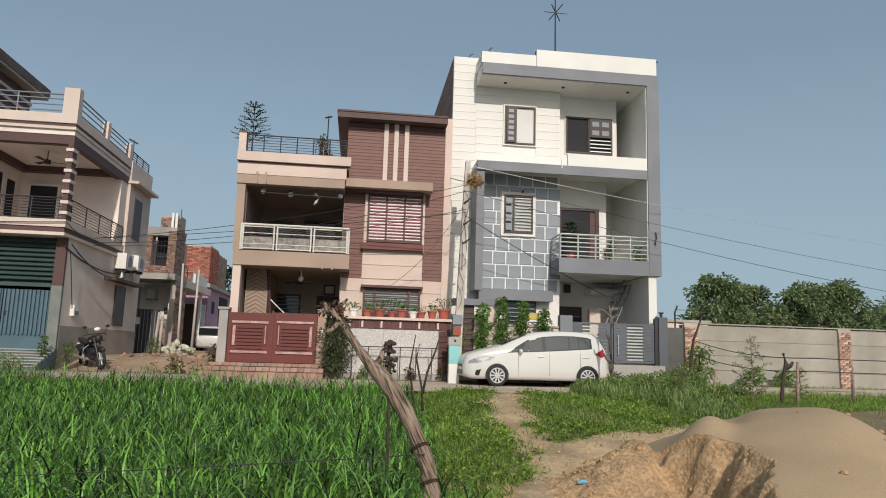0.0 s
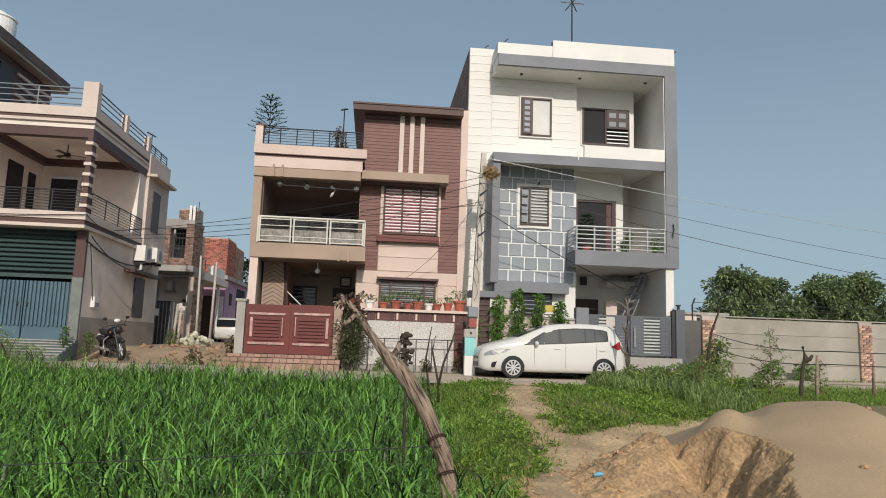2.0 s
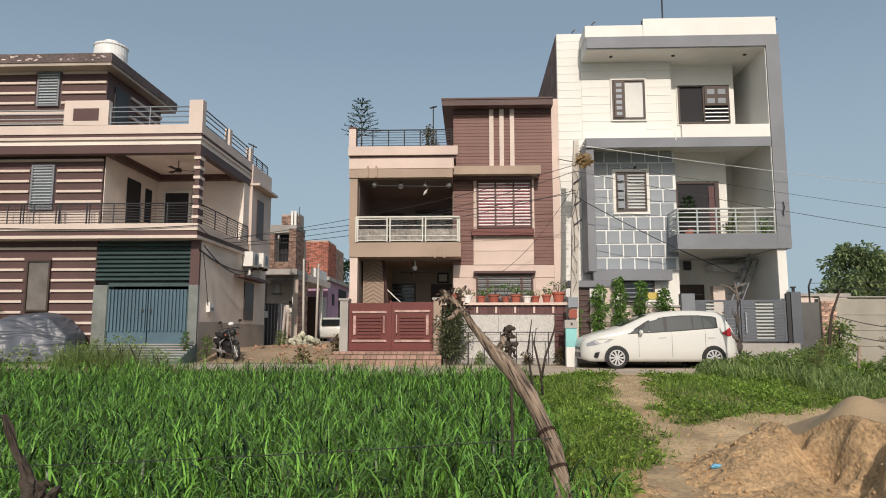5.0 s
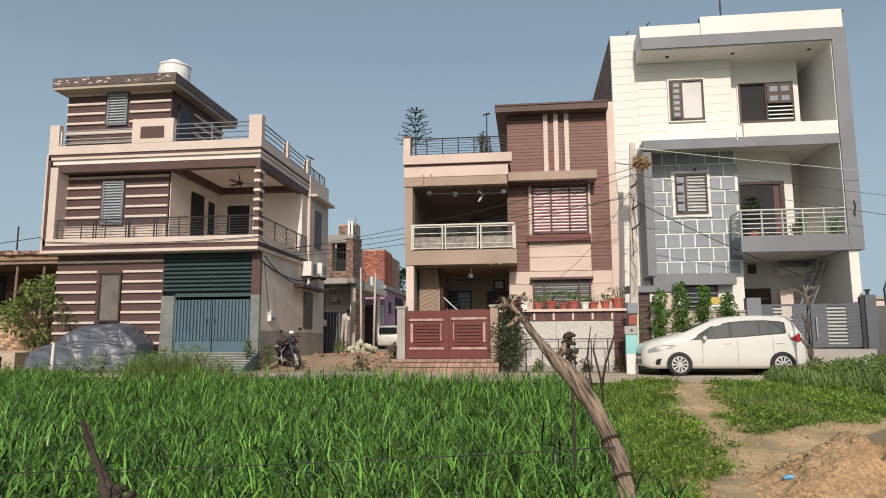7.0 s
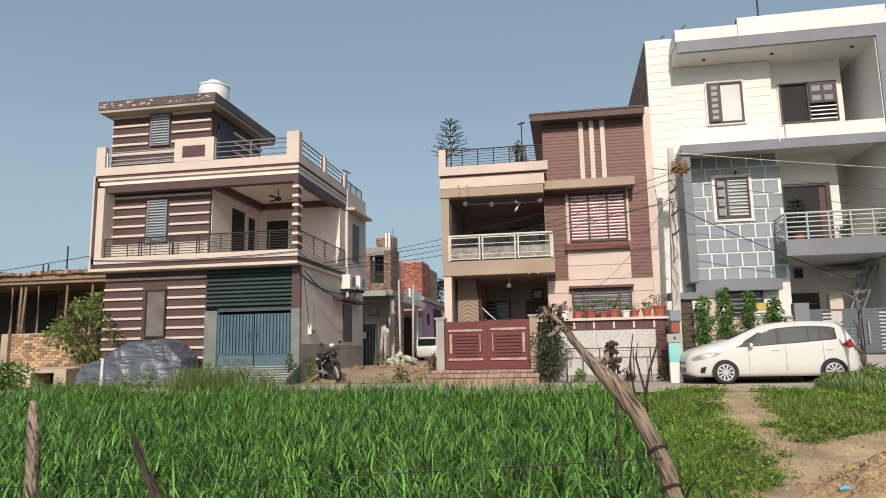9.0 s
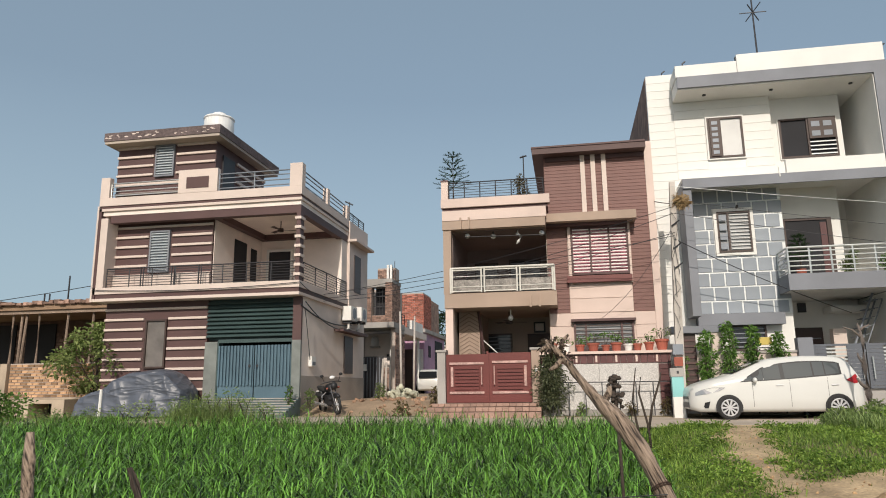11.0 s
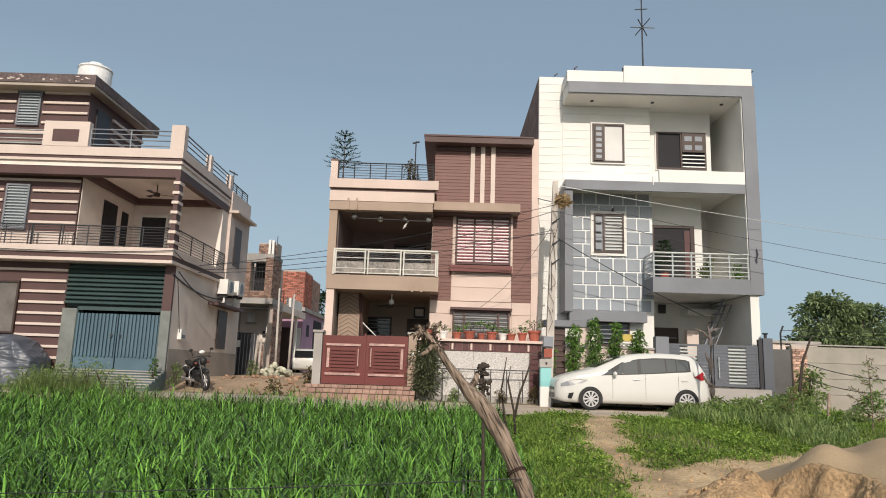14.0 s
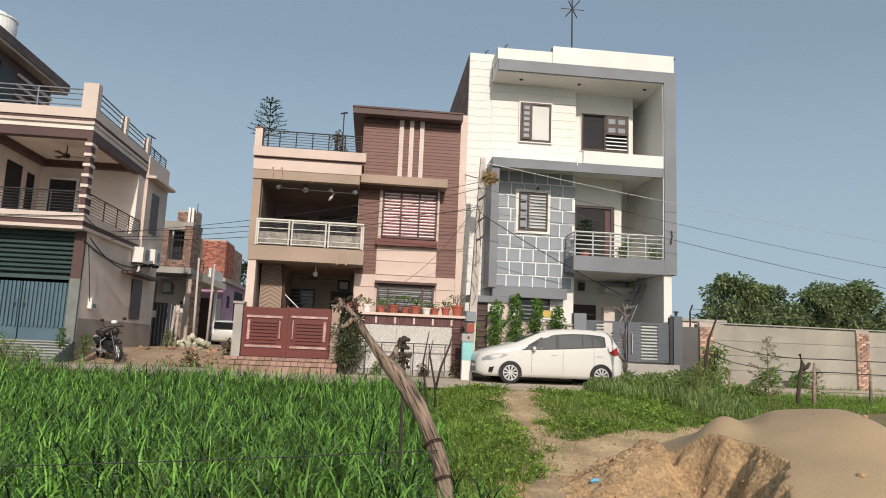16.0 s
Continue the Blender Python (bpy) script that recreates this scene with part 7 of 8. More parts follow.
def earth_uv(u, v):
    """Dug earth before the cut: a lump to one side, the grooved face, and loose soil at its foot."""
    c = cut_edge(v)
    x, y = back(u, v)
    g = ground_z(x, y)
    lump = -0.58 + 0.5 * bell(u, v, -1.0, 8.3, 0.62 if u < -1.0 else 0.36, 0.85 if v < 8.3 else 0.5)
    soil = max(g - 0.1 + 0.14 * bell(u, v, -0.6, 7.2, 1.5, 1.4), lump)
    soil += 0.06 * noise.noise((x * 2.3, y * 2.3, 1)) + 0.05 * noise.noise((x * 6, y * 6, 4)) + 0.045 * abs(noise.noise((x * 11, y * 11, 9))) + 0.02 * noise.noise((x * 24, y * 24, 9))
    d = c - u
    if d <= 0:
        return dome_uv(u, v) - 0.002 + 0.6 * d
    s = v - u
    d2 = max(0.0, d + min(1, d * 7) * (0.15 * noise.noise((s * 2.7, 1, 3)) + 0.09 * abs(noise.noise((s * 5.5, v, 8))) - 0.03 + 0.03 * noise.noise((s * 17, v * 3, 2)) + 0.035 * noise.noise((u * 14, v * 14, 5))))
    face = dome_uv(c, v) - 0.002 - (0.07 + 0.06 * noise.noise((s * 5, 8, 8))) * smooth(0, 0.09, d2) - 1.15 * max(0.0, d2 - 0.03) - 0.1 * smooth(0.2, 0.3, d2 + 0.1 * noise.noise((s * 7, 0, 1)))
    return max(soil, face)


def earth_z(x, y):
    return earth_uv(*along(x, y))


def edge_sheet(v0, v1, step, us, fz, sign, reach):
    """A heap's surface that begins at the cut edge; what would lie below the ground is left out."""
    bm, rows_ = bmesh.new(), []
    nv = int((v1 - v0) / step)
    for j in range(nv + 1):
        v = v0 + (v1 - v0) * j / nv
        c = cut_edge(v)
        row = []
        for f in us:
            u = c + sign * reach * f
            x, y = back(u, v)
            row.append((x, y, fz(u, v)))
        rows_.append(row)
    made = {}
    def vert(j, i):
        if (j, i) not in made:
            made[j, i] = bm.verts.new(rows_[j][i])
        return made[j, i]
    for j in range(nv):
        for i in range(len(us) - 1):
            q = ((j, i), (j, i + 1), (j + 1, i + 1), (j + 1, i))
            if any(rows_[a][b][2] > ground_z(rows_[a][b][0], rows_[a][b][1]) - 0.04 for a, b in q):
                bm.faces.new([vert(*p) for p in q])
    bmesh.ops.recalc_face_normals(bm, faces=bm.faces)
    return bm


solo("sand_mound", edge_sheet(4.4, 13.0, 0.05, [(i / 90) ** 1.25 for i in range(91)], dome_uv, 1, 7.0), SAND, "smooth heap of pale dry sand", "sand heap", smooth=True)
solo("earth_bank", edge_sheet(5.2, 9.6, 0.028, [-0.01] + [(i / 110) ** 1.3 for i in range(111)], earth_uv, -1, 3.2), DUG, "cut bank of rough brown dug earth", "earth heap", smooth=True)
rnd = random.Random(8)
bm = bmesh.new()
for k in range(1500):
    x, y = rnd.uniform(2.0, 4.6), rnd.uniform(5.8, 9.2)
    u, v = along(x, y)
    if u > cut_edge(v) - 0.25 or earth_z(x, y) < ground_z(x, y) - 0.02:
        continue
    r = 0.006 + 0.026 * rnd.random() ** 3
    m = Matrix.Translation((x, y, max(earth_z(x, y), ground_z(x, y)) + r * 0.2)) @ Euler((rnd.random() * 6, rnd.random() * 6, 0)).to_matrix().to_4x4() @ Matrix.Diagonal((1, rnd.uniform(0.6, 1), rnd.uniform(0.5, 0.9), 1))
    bmesh.ops.create_icosphere(bm, subdivisions=1, radius=r, matrix=m)
solo("earth_clods", bm, DUG, "loose brown clods on the dug earth", "clods", kind="stuff")
for i in range(14):
    x, y = back(rnd.uniform(0.45, 2.2), rnd.uniform(6.6, 9.2))
    bm = bmesh.new()
    bmesh.ops.create_icosphere(bm, subdivisions=1, radius=rnd.uniform(0.015, 0.045), matrix=Matrix.Translation((x, y, dome(x, y) + 0.01)) @ Matrix.Diagonal((1, 0.8, 0.6, 1)))
    solo("pebble", bm, DUG, "small brown clod on the sand heap", "pebble", "clods on the sand heap")
bm = bmesh.new()
BLUE = material("blue_plastic", (0.10, 0.32, 0.48), 0.35, vary=0.2, grain=20)
wx, wy = 2.45, 7.25
wz = max(earth_z(wx, wy), ground_z(wx, wy))
tube(bm, [(wx - 0.06, wy, wz + 0.015), (wx - 0.02, wy + 0.01, wz + 0.03), (wx + 0.03, wy, wz + 0.025), (wx + 0.06, wy, wz + 0.015)], [0.012, 0.028, 0.024, 0.01], 6)
solo("plastic_wrapper", bm, BLUE, "crumpled blue plastic wrapper on the dirt", "litter")


# ---- leaning foreground post and stumps ----
t = thing("leaning_post", (0.55, 4.4, -0.6), "leaning weathered grey wooden post with wire bands", "post")
def split_wood():
    """Grey split wood: long dark cracks and paler worn patches."""
    m = bpy.data.materials.new("split_wood")
    m.use_nodes = True
    n, li = m.node_tree.nodes, m.node_tree.links
    b = n["Principled BSDF"]
    b.inputs["Roughness"].default_value = 0.9
    co, mp, tex, ramp = n.new("ShaderNodeTexCoord"), n.new("ShaderNodeMapping"), n.new("ShaderNodeTexNoise"), n.new("ShaderNodeValToRGB")
    mp.vector_type = "TEXTURE"
    mp.inputs["Scale"].default_value, mp.inputs["Rotation"].default_value = (0.014, 0.014, 0.16), (0, radians(-27), 0)
    tex.inputs["Scale"].default_value, tex.inputs["Detail"].default_value = 1.0, 5
    e = ramp.color_ramp.elements
    e[0].position, e[0].color, e[1].position, e[1].color = 0.36, (0.035, 0.025, 0.02, 1), 0.66, (0.34, 0.26, 0.20, 1)
    mid = ramp.color_ramp.elements.new(0.48)
    mid.color = (0.19, 0.14, 0.105, 1)
    bp = n.new("ShaderNodeBump")
    bp.inputs["Strength"].default_value, bp.inputs["Distance"].default_value = 1.0, 0.01
    li.new(co.outputs["Object"], mp.inputs["Vector"]), li.new(mp.outputs[0], tex.inputs["Vector"]), li.new(tex.outputs[0], ramp.inputs[0])
    li.new(ramp.outputs[0], b.inputs["Base Color"]), li.new(tex.outputs[0], bp.inputs["Height"]), li.new(bp.outputs[0], b.inputs["Normal"])
    return m


POSTMAT = split_wood()
axis = [(0.60, 4.42, -0.65), (0.545, 4.4, -0.25), (0.515, 4.4, 0.02), (0.47, 4.4, 0.2), (0.405, 4.4, 0.36), (0.33, 4.4, 0.51), (0.255, 4.4, 0.62), (0.17, 4.4, 0.72),
        (0.08, 4.4, 0.82), (-0.01, 4.4, 0.94), (-0.09, 4.4, 1.04), (-0.16, 4.4, 1.12), (-0.20, 4.4, 1.17)]
rad = [0.06, 0.056, 0.053, 0.052, 0.052, 0.054, 0.056, 0.05, 0.033, 0.026, 0.022, 0.02, 0.012]
bm = bmesh.new()
fine, fr = [], []
for i in range(len(axis) - 1):
    for k in range(4):
        fine.append(Vector(axis[i]).lerp(Vector(axis[i + 1]), k / 4)), fr.append(rad[i] + (rad[i + 1] - rad[i]) * k / 4)
fine.append(Vector(axis[-1])), fr.append(rad[-1])
tube(bm, fine, fr, 20)
for v in bm.verts:
    p = v.co
    n = noise.noise((p.x * 38, p.y * 38, p.z * 5)) * 0.010 + noise.noise((p.x * 9, p.y * 9, p.z * 6)) * 0.014
    v.co += Vector((p.x - fine[0].x, p.y - 4.4, 0)).normalized() * n
part("stem", bm, POSTMAT, t, smooth=True)
for pts, r in ((((-0.16, 4.4, 1.1), (-0.2, 4.38, 1.13), (-0.24, 4.37, 1.1)), 0.02), (((-0.1, 4.4, 1.06), (-0.15, 4.38, 1.0), (-0.19, 4.38, 0.98)), 0.018),
               (((0.12, 4.42, 0.76), (0.17, 4.42, 0.84), (0.175, 4.42, 0.88)), 0.024), (((-0.12, 4.4, 1.08), (-0.1, 4.4, 1.16), (-0.06, 4.4, 1.2)), 0.015)):
    bm = bmesh.new()
    tube(bm, pts, [r, r * 0.9, r * 0.5], 8)
    part("snag", bm, POSTMAT, t, smooth=True)
bm = bmesh.new()
clump(bm, random.Random(19), (-0.17, 4.39, 1.13), 0.07, 46, 0.05, 0.02)
clump(bm, random.Random(20), (-0.09, 4.39, 1.05), 0.045, 22, 0.04, 0.018)
part("dry_leaf_tuft", bm, leaf_material("shrivelled_leaf", (0.03, 0.022, 0.018), (0.16, 0.12, 0.09), 0.1), t)
for i in (14, 9):
    p, q = fine[i], fine[i + 1]
    d = (q - p).normalized().to_track_quat("Z", "Y")
    bm = bmesh.new()
    for turn in range(2):
        pts = [p + d @ Vector((math.cos(k * math.tau / 16) * (fr[i] + 0.008), math.sin(k * math.tau / 16) * (fr[i] + 0.008), 0.012 * turn + 0.03 * math.cos(k * math.tau / 16))) for k in range(17)]
        tube(bm, pts, [0.0038] * 17, 5, False)
    part("wire_band", bm, material("rusty_wire", (0.055, 0.03, 0.022), 0.9), t)
bm = bmesh.new()
rnd = random.Random(3)
tube(bm, [(0.30, 5.6, -0.6), (0.29, 5.6, 0.4), (0.285, 5.6, 0.68), (0.275, 5.6, 0.78), (0.27, 5.6, 0.84), (0.265, 5.6, 0.9), (0.26, 5.6, 0.95)], [0.012, 0.013, 0.014, 0.016, 0.016, 0.014, 0.008], 9)
for k in range(70):
    m = Matrix.Translation((0.275 + rnd.gauss(0, 0.024), 5.6 + rnd.gauss(0, 0.028), rnd.uniform(0.70, 0.96)))
    bmesh.ops.create_icosphere(bm, subdivisions=1, radius=rnd.uniform(0.008, 0.022), matrix=m @ Euler((rnd.random() * 3, rnd.random() * 3, 0)).to_matrix().to_4x4() @ Matrix.Diagonal((1, 0.7, 1.5, 1)))
solo("burnt_stump", bm, BARK, "dark knobbly stump end behind the post", "stump", smooth=True)
for pts in (((1.14, 13, -0.2), (1.07, 13, 0.3), (1.03, 13, 0.6), (1.12, 13, 1.2)), ((1.3, 13, -0.2), (1.27, 13, 0.2), (1.15, 13, 0.75), (1.2, 13, 1.03)),
            ((1.28, 13, 0.1), (1.36, 13, 0.5), (1.52, 13, 0.95), (1.56, 13, 1.12))):
    bm = bmesh.new()
    tube(bm, pts, [0.024, 0.022, 0.018, 0.008], 7)
    solo("dry_stick", bm, BARK, "dry bare stick standing in the grass", "stick", "dry sticks", smooth=True)
bm = bmesh.new()
tube(bm, [Vector((-1.98, 3.6, -0.6)).lerp(Vector((-2.5, 3.6, 0.46)), f) for f in (0, 0.4, 0.45, 0.5, 0.55, 0.6, 0.64, 0.68, 0.72, 0.78, 0.84, 0.92, 1.0)],
     [0.05, 0.045, 0.05, 0.042, 0.055, 0.045, 0.05, 0.038, 0.026, 0.022, 0.017, 0.012, 0.005], 12)
for v in bm.verts:
    v.co += Vector((rnd.uniform(-1, 1), rnd.uniform(-1, 1), rnd.uniform(-1, 1))) * 0.014
for k in range(46):
    f = rnd.uniform(0.3, 0.66)
    c = Vector((-1.98, 3.6, -0.6)).lerp(Vector((-2.5, 3.6, 0.46)), f) + Vector((rnd.gauss(0.02, 0.035), rnd.gauss(0, 0.03), rnd.gauss(0, 0.02)))
    bmesh.ops.create_icosphere(bm, subdivisions=1, radius=rnd.uniform(0.014, 0.04), matrix=Matrix.Translation(c) @ Euler((rnd.random() * 3, rnd.random() * 3, 0)).to_matrix().to_4x4() @ Matrix.Diagonal((1, 0.7, 1.4, 1)))
solo("broken_stump", bm, BARK, "dark broken stump leaning in the crop", "stump")
bm = bmesh.new()
tube(bm, [(-3.14, 3.6, -0.6), (-3.12, 3.6, 0.1), (-3.14, 3.6, 0.5), (-3.15, 3.6, 0.66)], [0.045, 0.042, 0.035, 0.022], 9)
solo("pale_stake", bm, POSTMAT, "pale weathered wooden stake in the crop", "stake", smooth=True)


# ---- lane surface ----
bm = bmesh.new()
rows_ = []
for j in range(60):
    y = 21.7 + j * 0.55
    l, r = -8.95 - 0.035 * max(0, y - 30), -4.3 - 0.06 * max(0, y - 30)
    rows_.append([bm.verts.new((l + (r - l) * k / 12, y, ground_z(l + (r - l) * k / 12, y) + 0.02 + 0.02 * noise.noise((k * 0.7, y, 0)))) for k in range(13)])
for r0, r1 in zip(rows_, rows_[1:]):
    for k in range(12):
        bm.faces.new((r0[k], r0[k + 1], r1[k + 1], r1[k]))
tagged(mesh_object("lane", bm, material("lane_dirt", (0.34, 0.25, 0.17), 0.95, vary=0.2, stain=0.25, grain=20, bump=0.5), True), "rough brown dirt lane between the houses", "lane", kind="structure")


# ---- path, crop and grass ----
def blades(name, xy, z, length, width, bend, mat, label, category, seed, segments=3):
    """Many bent, tapered blades in one mesh."""
    rng = np.random.default_rng(seed)
    n = len(xy)
    a = rng.uniform(0, 2 * np.pi, n)
    d = np.stack([np.cos(a), np.sin(a)], 1)
    side = np.stack([-d[:, 1], d[:, 0]], 1)
    start, curl = rng.normal(0.28, 0.18, n), bend * rng.uniform(0.5, 2.3, n)
    out, up = np.zeros(n), np.zeros(n)
    verts = np.zeros((n, 2 * segments + 1, 3))
    for k in range(segments + 1):
        f = k / segments
        if k:
            tilt = start + curl * ((k - 0.5) / segments) ** 1.3
            out, up = out + length / segments * np.sin(tilt), up + length / segments * np.cos(tilt)
        w = width * (1 - f) ** 0.55 * (0.55 + 0.9 * f * (1 - f) * 2)
        for s, col in (((-1, 2 * k), (1, 2 * k + 1)) if k < segments else ((0, 2 * k),)):
            verts[:, col, 0] = xy[:, 0] + d[:, 0] * out + s * side[:, 0] * w / 2
            verts[:, col, 1] = xy[:, 1] + d[:, 1] * out + s * side[:, 1] * w / 2
            verts[:, col, 2] = z + up
    m = 2 * segments + 1
    faces = []
    base = np.arange(n) * m
    quads = np.concatenate([np.stack([base + 2 * k, base + 2 * k + 1, base + 2 * k + 3, base + 2 * k + 2], 1) for k in range(segments - 1)])
    tris = np.stack([base + 2 * segments - 2, base + 2 * segments - 1, base + 2 * segments], 1)
    me = bpy.data.meshes.new(name)
    me.from_pydata(verts.reshape(-1, 3).tolist(), [], quads.tolist() + tris.tolist())
    me.materials.append(mat)
    me.polygons.foreach_set("use_smooth", [True] * len(me.polygons))
    return tagged(new(name, me), label, category, kind="stuff")


rng = np.random.default_rng(4)


def scatter(count, x0, x1, y0, y1, keep):
    p = np.stack([rng.uniform(x0, x1, count), rng.uniform(y0, y1, count)], 1)
    return p[[bool(keep(x, y)) for x, y in p]]


def in_crop(x, y):
    return -0.92 * y - 2.5 < x < 0.55 + 0.035 * y + 0.18 * math.sin(y * 1.7) and y < 17.35 + 0.2 * math.sin(x * 1.3)


tillers = scatter(27500, -19, 1.6, 4.05, 17.6, in_crop)
leaves = np.repeat(tillers, 5, axis=0) + rng.normal(0, 0.035, (len(tillers) * 5, 2))
zs = np.full(len(leaves), -0.6) + np.array([ground_z(x, y) + 0.6 for x, y in leaves]) * 0.5 + np.clip(rng.normal(0.27, 0.13, len(leaves)), 0, 0.54) + 0.13 * np.clip((leaves[:, 1] - 12) / 5, 0, 1)
patch = np.array([1 + 0.22 * noise.noise((x * 0.6, y * 0.6, 11)) for x, y in leaves])
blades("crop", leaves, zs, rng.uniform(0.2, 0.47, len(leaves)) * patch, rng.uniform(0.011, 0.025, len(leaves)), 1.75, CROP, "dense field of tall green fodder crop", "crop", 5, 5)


def in_turf(x, y):
    if x < 0.35 + 0.035 * y or y > road_near(x) + 0.05:
        return False
    if dome(x, y) > ground_z(x, y) - 0.02 or (y < 10.2 and 2.0 < x < 4.6 and earth_z(x, y) > ground_z(x, y) - 0.02):
        return False
    d = sand_depth(x, y)
    chance = 1 - smooth(-0.16, 0.1, d)
    if y < 9.6:
        chance *= 1 - 0.6 * smooth(-1.1, -0.2, d) * smooth(-0.25, 0.25, noise.noise((x * 2.2, y * 2.2, 77)))
    bare = noise.noise((x * 0.7, y * 0.7, 21)) + 0.5 * noise.noise((x * 2.1, y * 2.1, 3))
    return (x * 7919 + y * 104729) % 1 < (0.05 if y > 10 else 0.012) + chance and bare > -0.6 - 0.3 * (x < 2.2)


turf = scatter(230000, 0.4, 16, 3.2, 17.6, in_turf)
tz = np.array([ground_z(x, y) for x, y in turf])
tall = np.array([0.6 + 0.7 * max(0.0, noise.noise((x * 0.8, y * 0.8, 31))) + 0.8 * smooth(2.2, 0.8, x - 0.03 * y) for x, y in turf])
blades("turf", turf, tz, rng.uniform(0.05, 0.19, len(turf)) * tall, rng.uniform(0.008, 0.02, len(turf)), 0.9, TURF, "patchy green grass on the waste ground", "grass", 6, 3)


def in_weeds(x, y):
    return y < road_near(x) + 0.1 and x > 4.4 + 0.35 * (17 - y) + 0.6 * noise.noise((y * 0.8, 3, 1)) and y > 11.5 and noise.noise((x * 0.9, y * 0.9, 40)) > -0.25 and x - 0.51 * y < 1.0 + 0.5 * noise.noise((y * 0.7, 5, 5))


weeds = scatter(9000, 4, 19, 11.5, 19.4, in_weeds)
stalks = np.repeat(weeds, 6, axis=0) + rng.normal(0, 0.05, (len(weeds) * 6, 2))
wz = np.array([ground_z(x, y) for x, y in stalks]) + rng.uniform(0, 0.2, len(stalks))
wt = np.array([0.55 + 0.8 * max(0.0, noise.noise((x * 0.6, y * 0.6, 50)) + 0.25) * smooth(13, 16.5, y) * (1 - smooth(-0.3, 0.8, x - 0.51 * y)) - 0.25 * smooth(0, 1, x - 0.51 * y) for x, y in stalks])
blades("weeds", stalks, wz, rng.uniform(0.14, 0.44, len(stalks)) * wt, rng.uniform(0.012, 0.03, len(stalks)), 0.9, LEAF_GREY, "tangled dusty green weeds along the road", "weeds", 7, 3)
far_grass = scatter(30000, -36, 19, 17.2, 22.8, lambda x, y: (y < min(17.9, road_near(x) + 0.1) and x < 3.0) or (x > 11 and (y > 22.2 or y < 19.5)) or (x < -12.5 and 18 < y < 20.3))
gz = np.array([ground_z(x, y) for x, y in far_grass])
blades("verge_grass", far_grass, gz, rng.uniform(0.08, 0.28, len(far_grass)), rng.uniform(0.01, 0.02, len(far_grass)), 0.9, TURF, "rough green grass along the road verge", "grass", 8, 3)

bank = scatter(5200, -15.5, -7.9, 18.0, 19.0, lambda x, y: noise.noise((x * 0.9, y, 71)) + 0.5 * smooth(-12.2, -10.5, x) * (1 - smooth(-9.4, -8.2, x)) > 0.08)
bz = np.array([ground_z(x, y) for x, y in bank])
bt = np.array([0.45 + 0.75 * smooth(-12.4, -10.6, x) * (1 - smooth(-9.2, -8.2, x)) for x, y in bank])
blades("bank_grass", bank, bz, rng.uniform(0.3, 0.85, len(bank)) * bt, rng.uniform(0.008, 0.016, len(bank)), 0.7, LEAF_GREY, "tall wispy grass on the road bank", "grass", 9, 4)

for i, (x, y, h, r) in enumerate(((5.7, 16.6, 0.25, 0.45), (6.3, 16.4, 0.32, 0.5), (7.0, 16.7, 0.45, 0.5), (7.8, 16.4, 0.55, 0.6), (8.6, 17.2, 0.65, 0.6), (6.8, 15.4, 0.5, 0.5), (8.0, 16.0, 0.6, 0.5), (7.4, 15.7, 0.55, 0.5))):
    shrub("tall_weed", (x, y, ground_z(x, y) - 0.02), h, r, 400 + i, "tall dusty grey-green weed by the road", "weed", LEAF_GREY, 560, 0.13, 0.035, 8, "tall weeds by the road")

for i, (x, y, h) in enumerate(((-10.5, 18.4, 0.55), (-10.0, 18.3, 0.85), (-9.5, 18.5, 0.95), (-9.0, 18.3, 0.8), (-8.5, 18.6, 0.5))):
    shrub("tall_weed", (x, y, ground_z(x, y) - 0.02), h, 0.5, 450 + i, "tall wispy grey-green weed on the road bank", "weed", LEAF_GREY, 150, 0.12, 0.016, 3, "tall weeds by the road")

rnd = random.Random(60)
for i in range(26):
    x, y = rnd.uniform(6.0, 12.5), rnd.uniform(13.2, 18.2)
    if x < 4.8 + 0.3 * (17 - y) or x - 0.51 * y > 1.3:
        continue
    shrub("low_weed", (x, y, ground_z(x, y) - 0.02), rnd.uniform(0.3, 0.55) * (1 - 0.55 * smooth(0, 1.2, x - 0.51 * y)), rnd.uniform(0.3, 0.5), 500 + i, "low dusty green weed on the waste ground", "weed",
          LEAF_GREY if i % 3 else TURF, 240, 0.12, 0.04, 5, "low weeds on the waste ground")

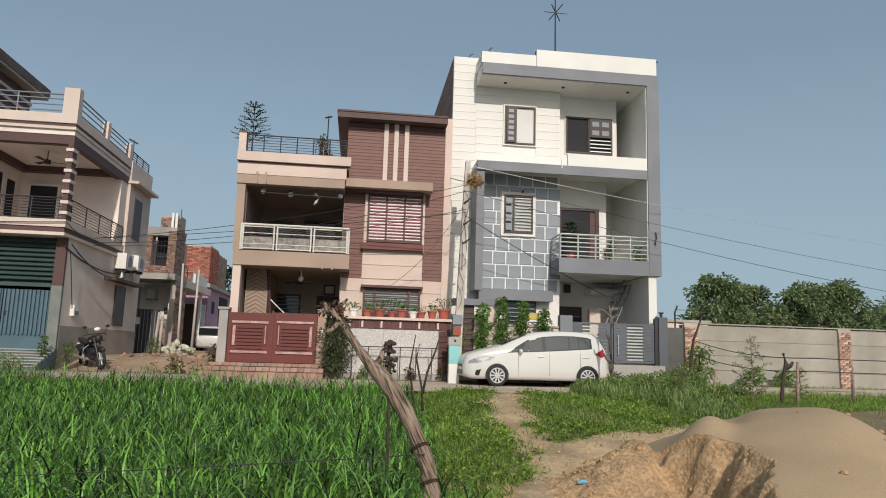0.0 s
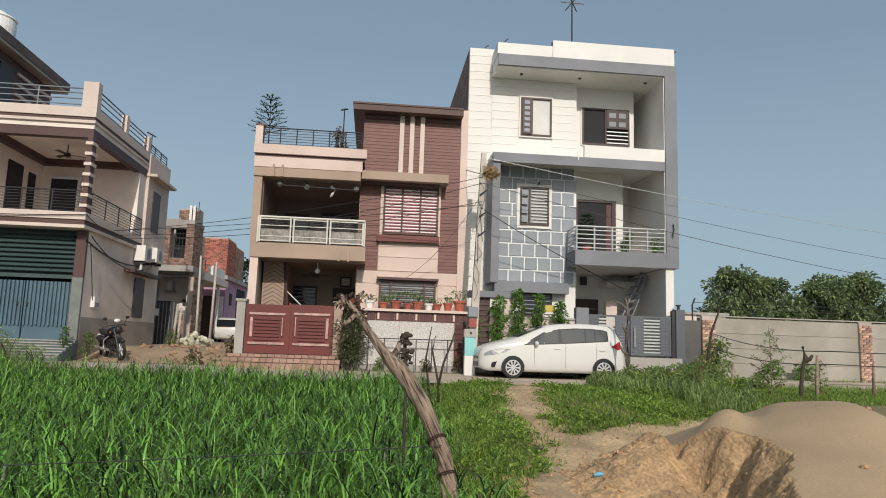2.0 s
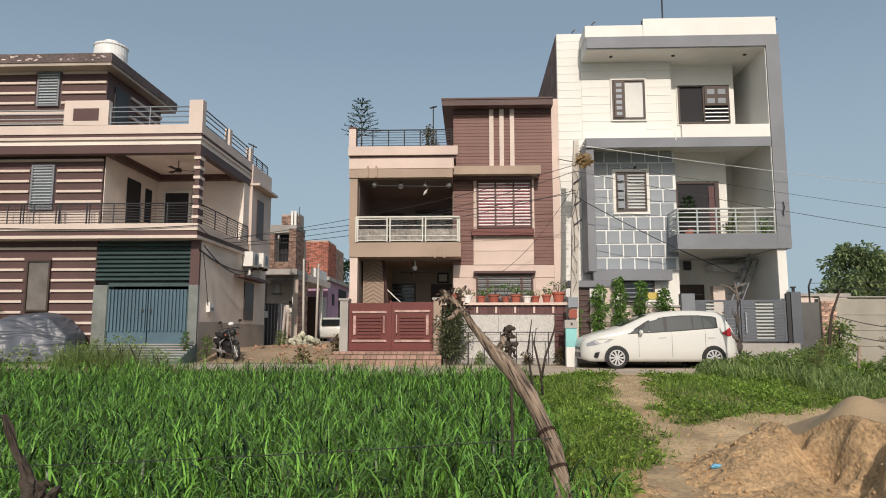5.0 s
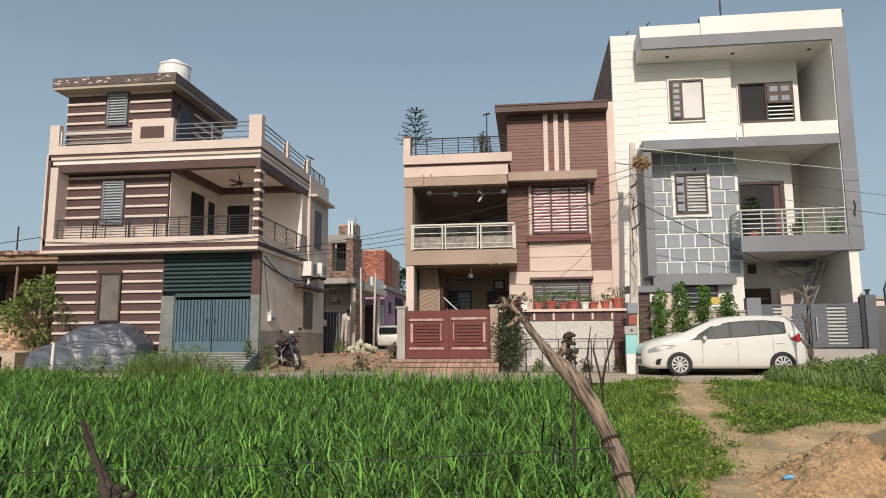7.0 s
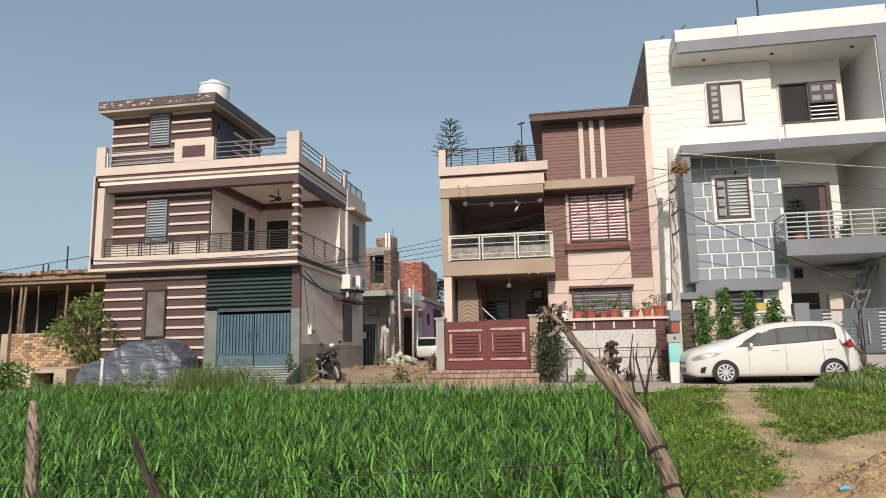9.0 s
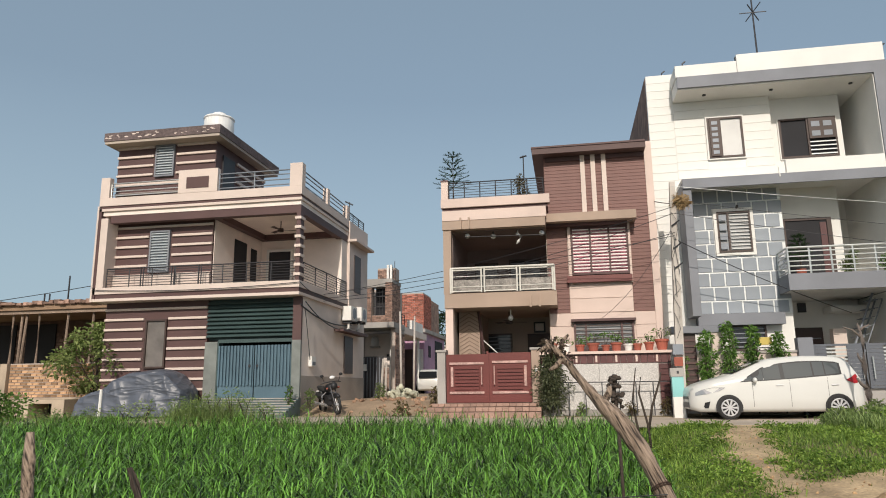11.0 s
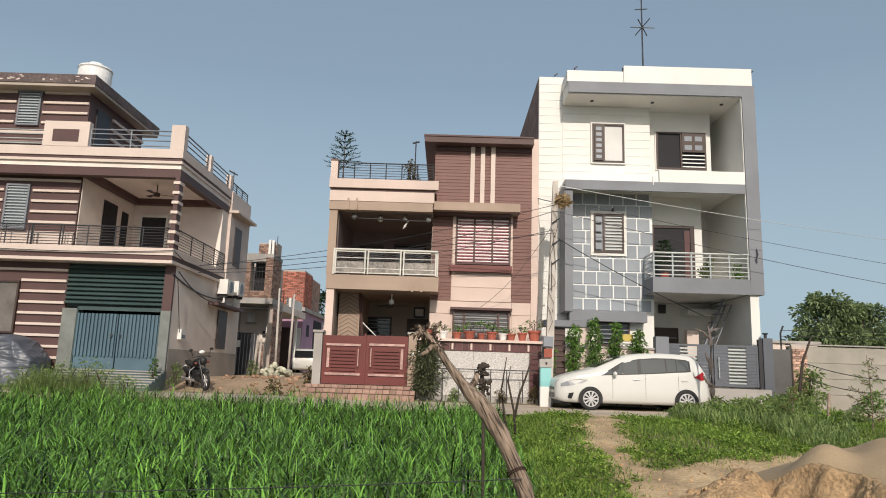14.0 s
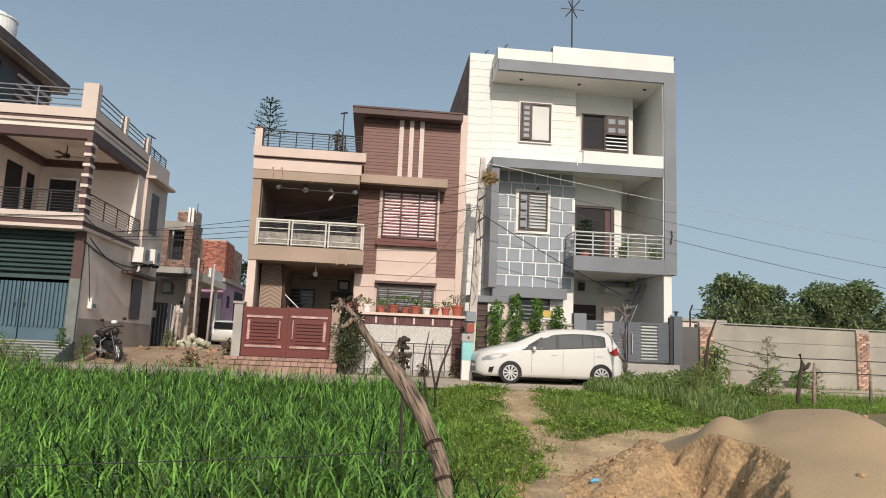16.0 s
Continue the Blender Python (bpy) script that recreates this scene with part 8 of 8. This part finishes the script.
HERB = leaf_material("herb_leaf", (0.07, 0.15, 0.025), (0.32, 0.46, 0.09), 0.25)
bm = bmesh.new()
rnd = random.Random(91)
for k in range(1500):
    x, y = rnd.uniform(0.7, 6.5), rnd.uniform(4.6, 15.5)
    if not in_turf(x, y) or noise.noise((x * 0.9, y * 0.9, 61)) < -0.05 or sand_depth(x, y) > -0.08:
        continue
    r = rnd.uniform(0.05, 0.14) * (1.3 if x < 2.2 else 0.9)
    clump(bm, rnd, (x, y, ground_z(x, y) + 0.6 * r), r, 22, 0.075, 0.034, 0.7)
solo("ground_herbs", bm, HERB, "low leafy herbs growing through the grass", "herbs", kind="stuff")
bm = bmesh.new()
for k in range(900):
    x, y = rnd.uniform(1.6, 5.0), rnd.uniform(5.2, 14.5)
    if sand_depth(x, y) < 0.02 or (y < 10.2 and earth_z(x, y) > ground_z(x, y) - 0.02) or dome(x, y) > ground_z(x, y):
        continue
    r = 0.006 + 0.022 * rnd.random() ** 3
    m = Matrix.Translation((x, y, ground_z(x, y) + 0.03 + 0.3 * r)) @ Euler((rnd.random() * 6, rnd.random() * 6, 0)).to_matrix().to_4x4() @ Matrix.Diagonal((1.3, 0.9, 0.7, 1))
    bmesh.ops.create_icosphere(bm, subdivisions=1, radius=r, matrix=m)
solo("path_clods", bm, DUG, "small brown clods lying on the bare sand", "clods", kind="stuff")

PATHMAT = material("trodden_sand", (0.41, 0.30, 0.18), 0.95, vary=0.22, stain=0.3, scale=5, grain=22, bump=0.7)
bm = bmesh.new()
made = {}


def sand_vert(i, j):
    if (i, j) not in made:
        x, y = 0.9 + i * 0.07, 4.2 + j * 0.07
        rough = 0.02 * noise.noise((x * 2.2, y * 2.2, 13)) + 0.016 * noise.noise((x * 7, y * 7, 5)) + 0.006 * noise.noise((x * 19, y * 19, 5))
        made[i, j] = bm.verts.new((x, y, ground_z(x, y) + 0.03 + rough - 0.05 * smooth(-0.1, -0.5, sand_depth(x, y))))
    return made[i, j]


for i in range(90):
    for j in range(172):
        x, y = 0.935 + i * 0.07, 4.235 + j * 0.07
        if sand_depth(x, y) > (-0.45 if y > 9.6 else -0.9) and y < road_near(x) + 0.2:
            bm.faces.new((sand_vert(i, j), sand_vert(i + 1, j), sand_vert(i + 1, j + 1), sand_vert(i, j + 1)))
tagged(mesh_object("dirt_path", bm, PATHMAT, True), "pale trodden sandy path and bare ground through the grass", "path", kind="structure")
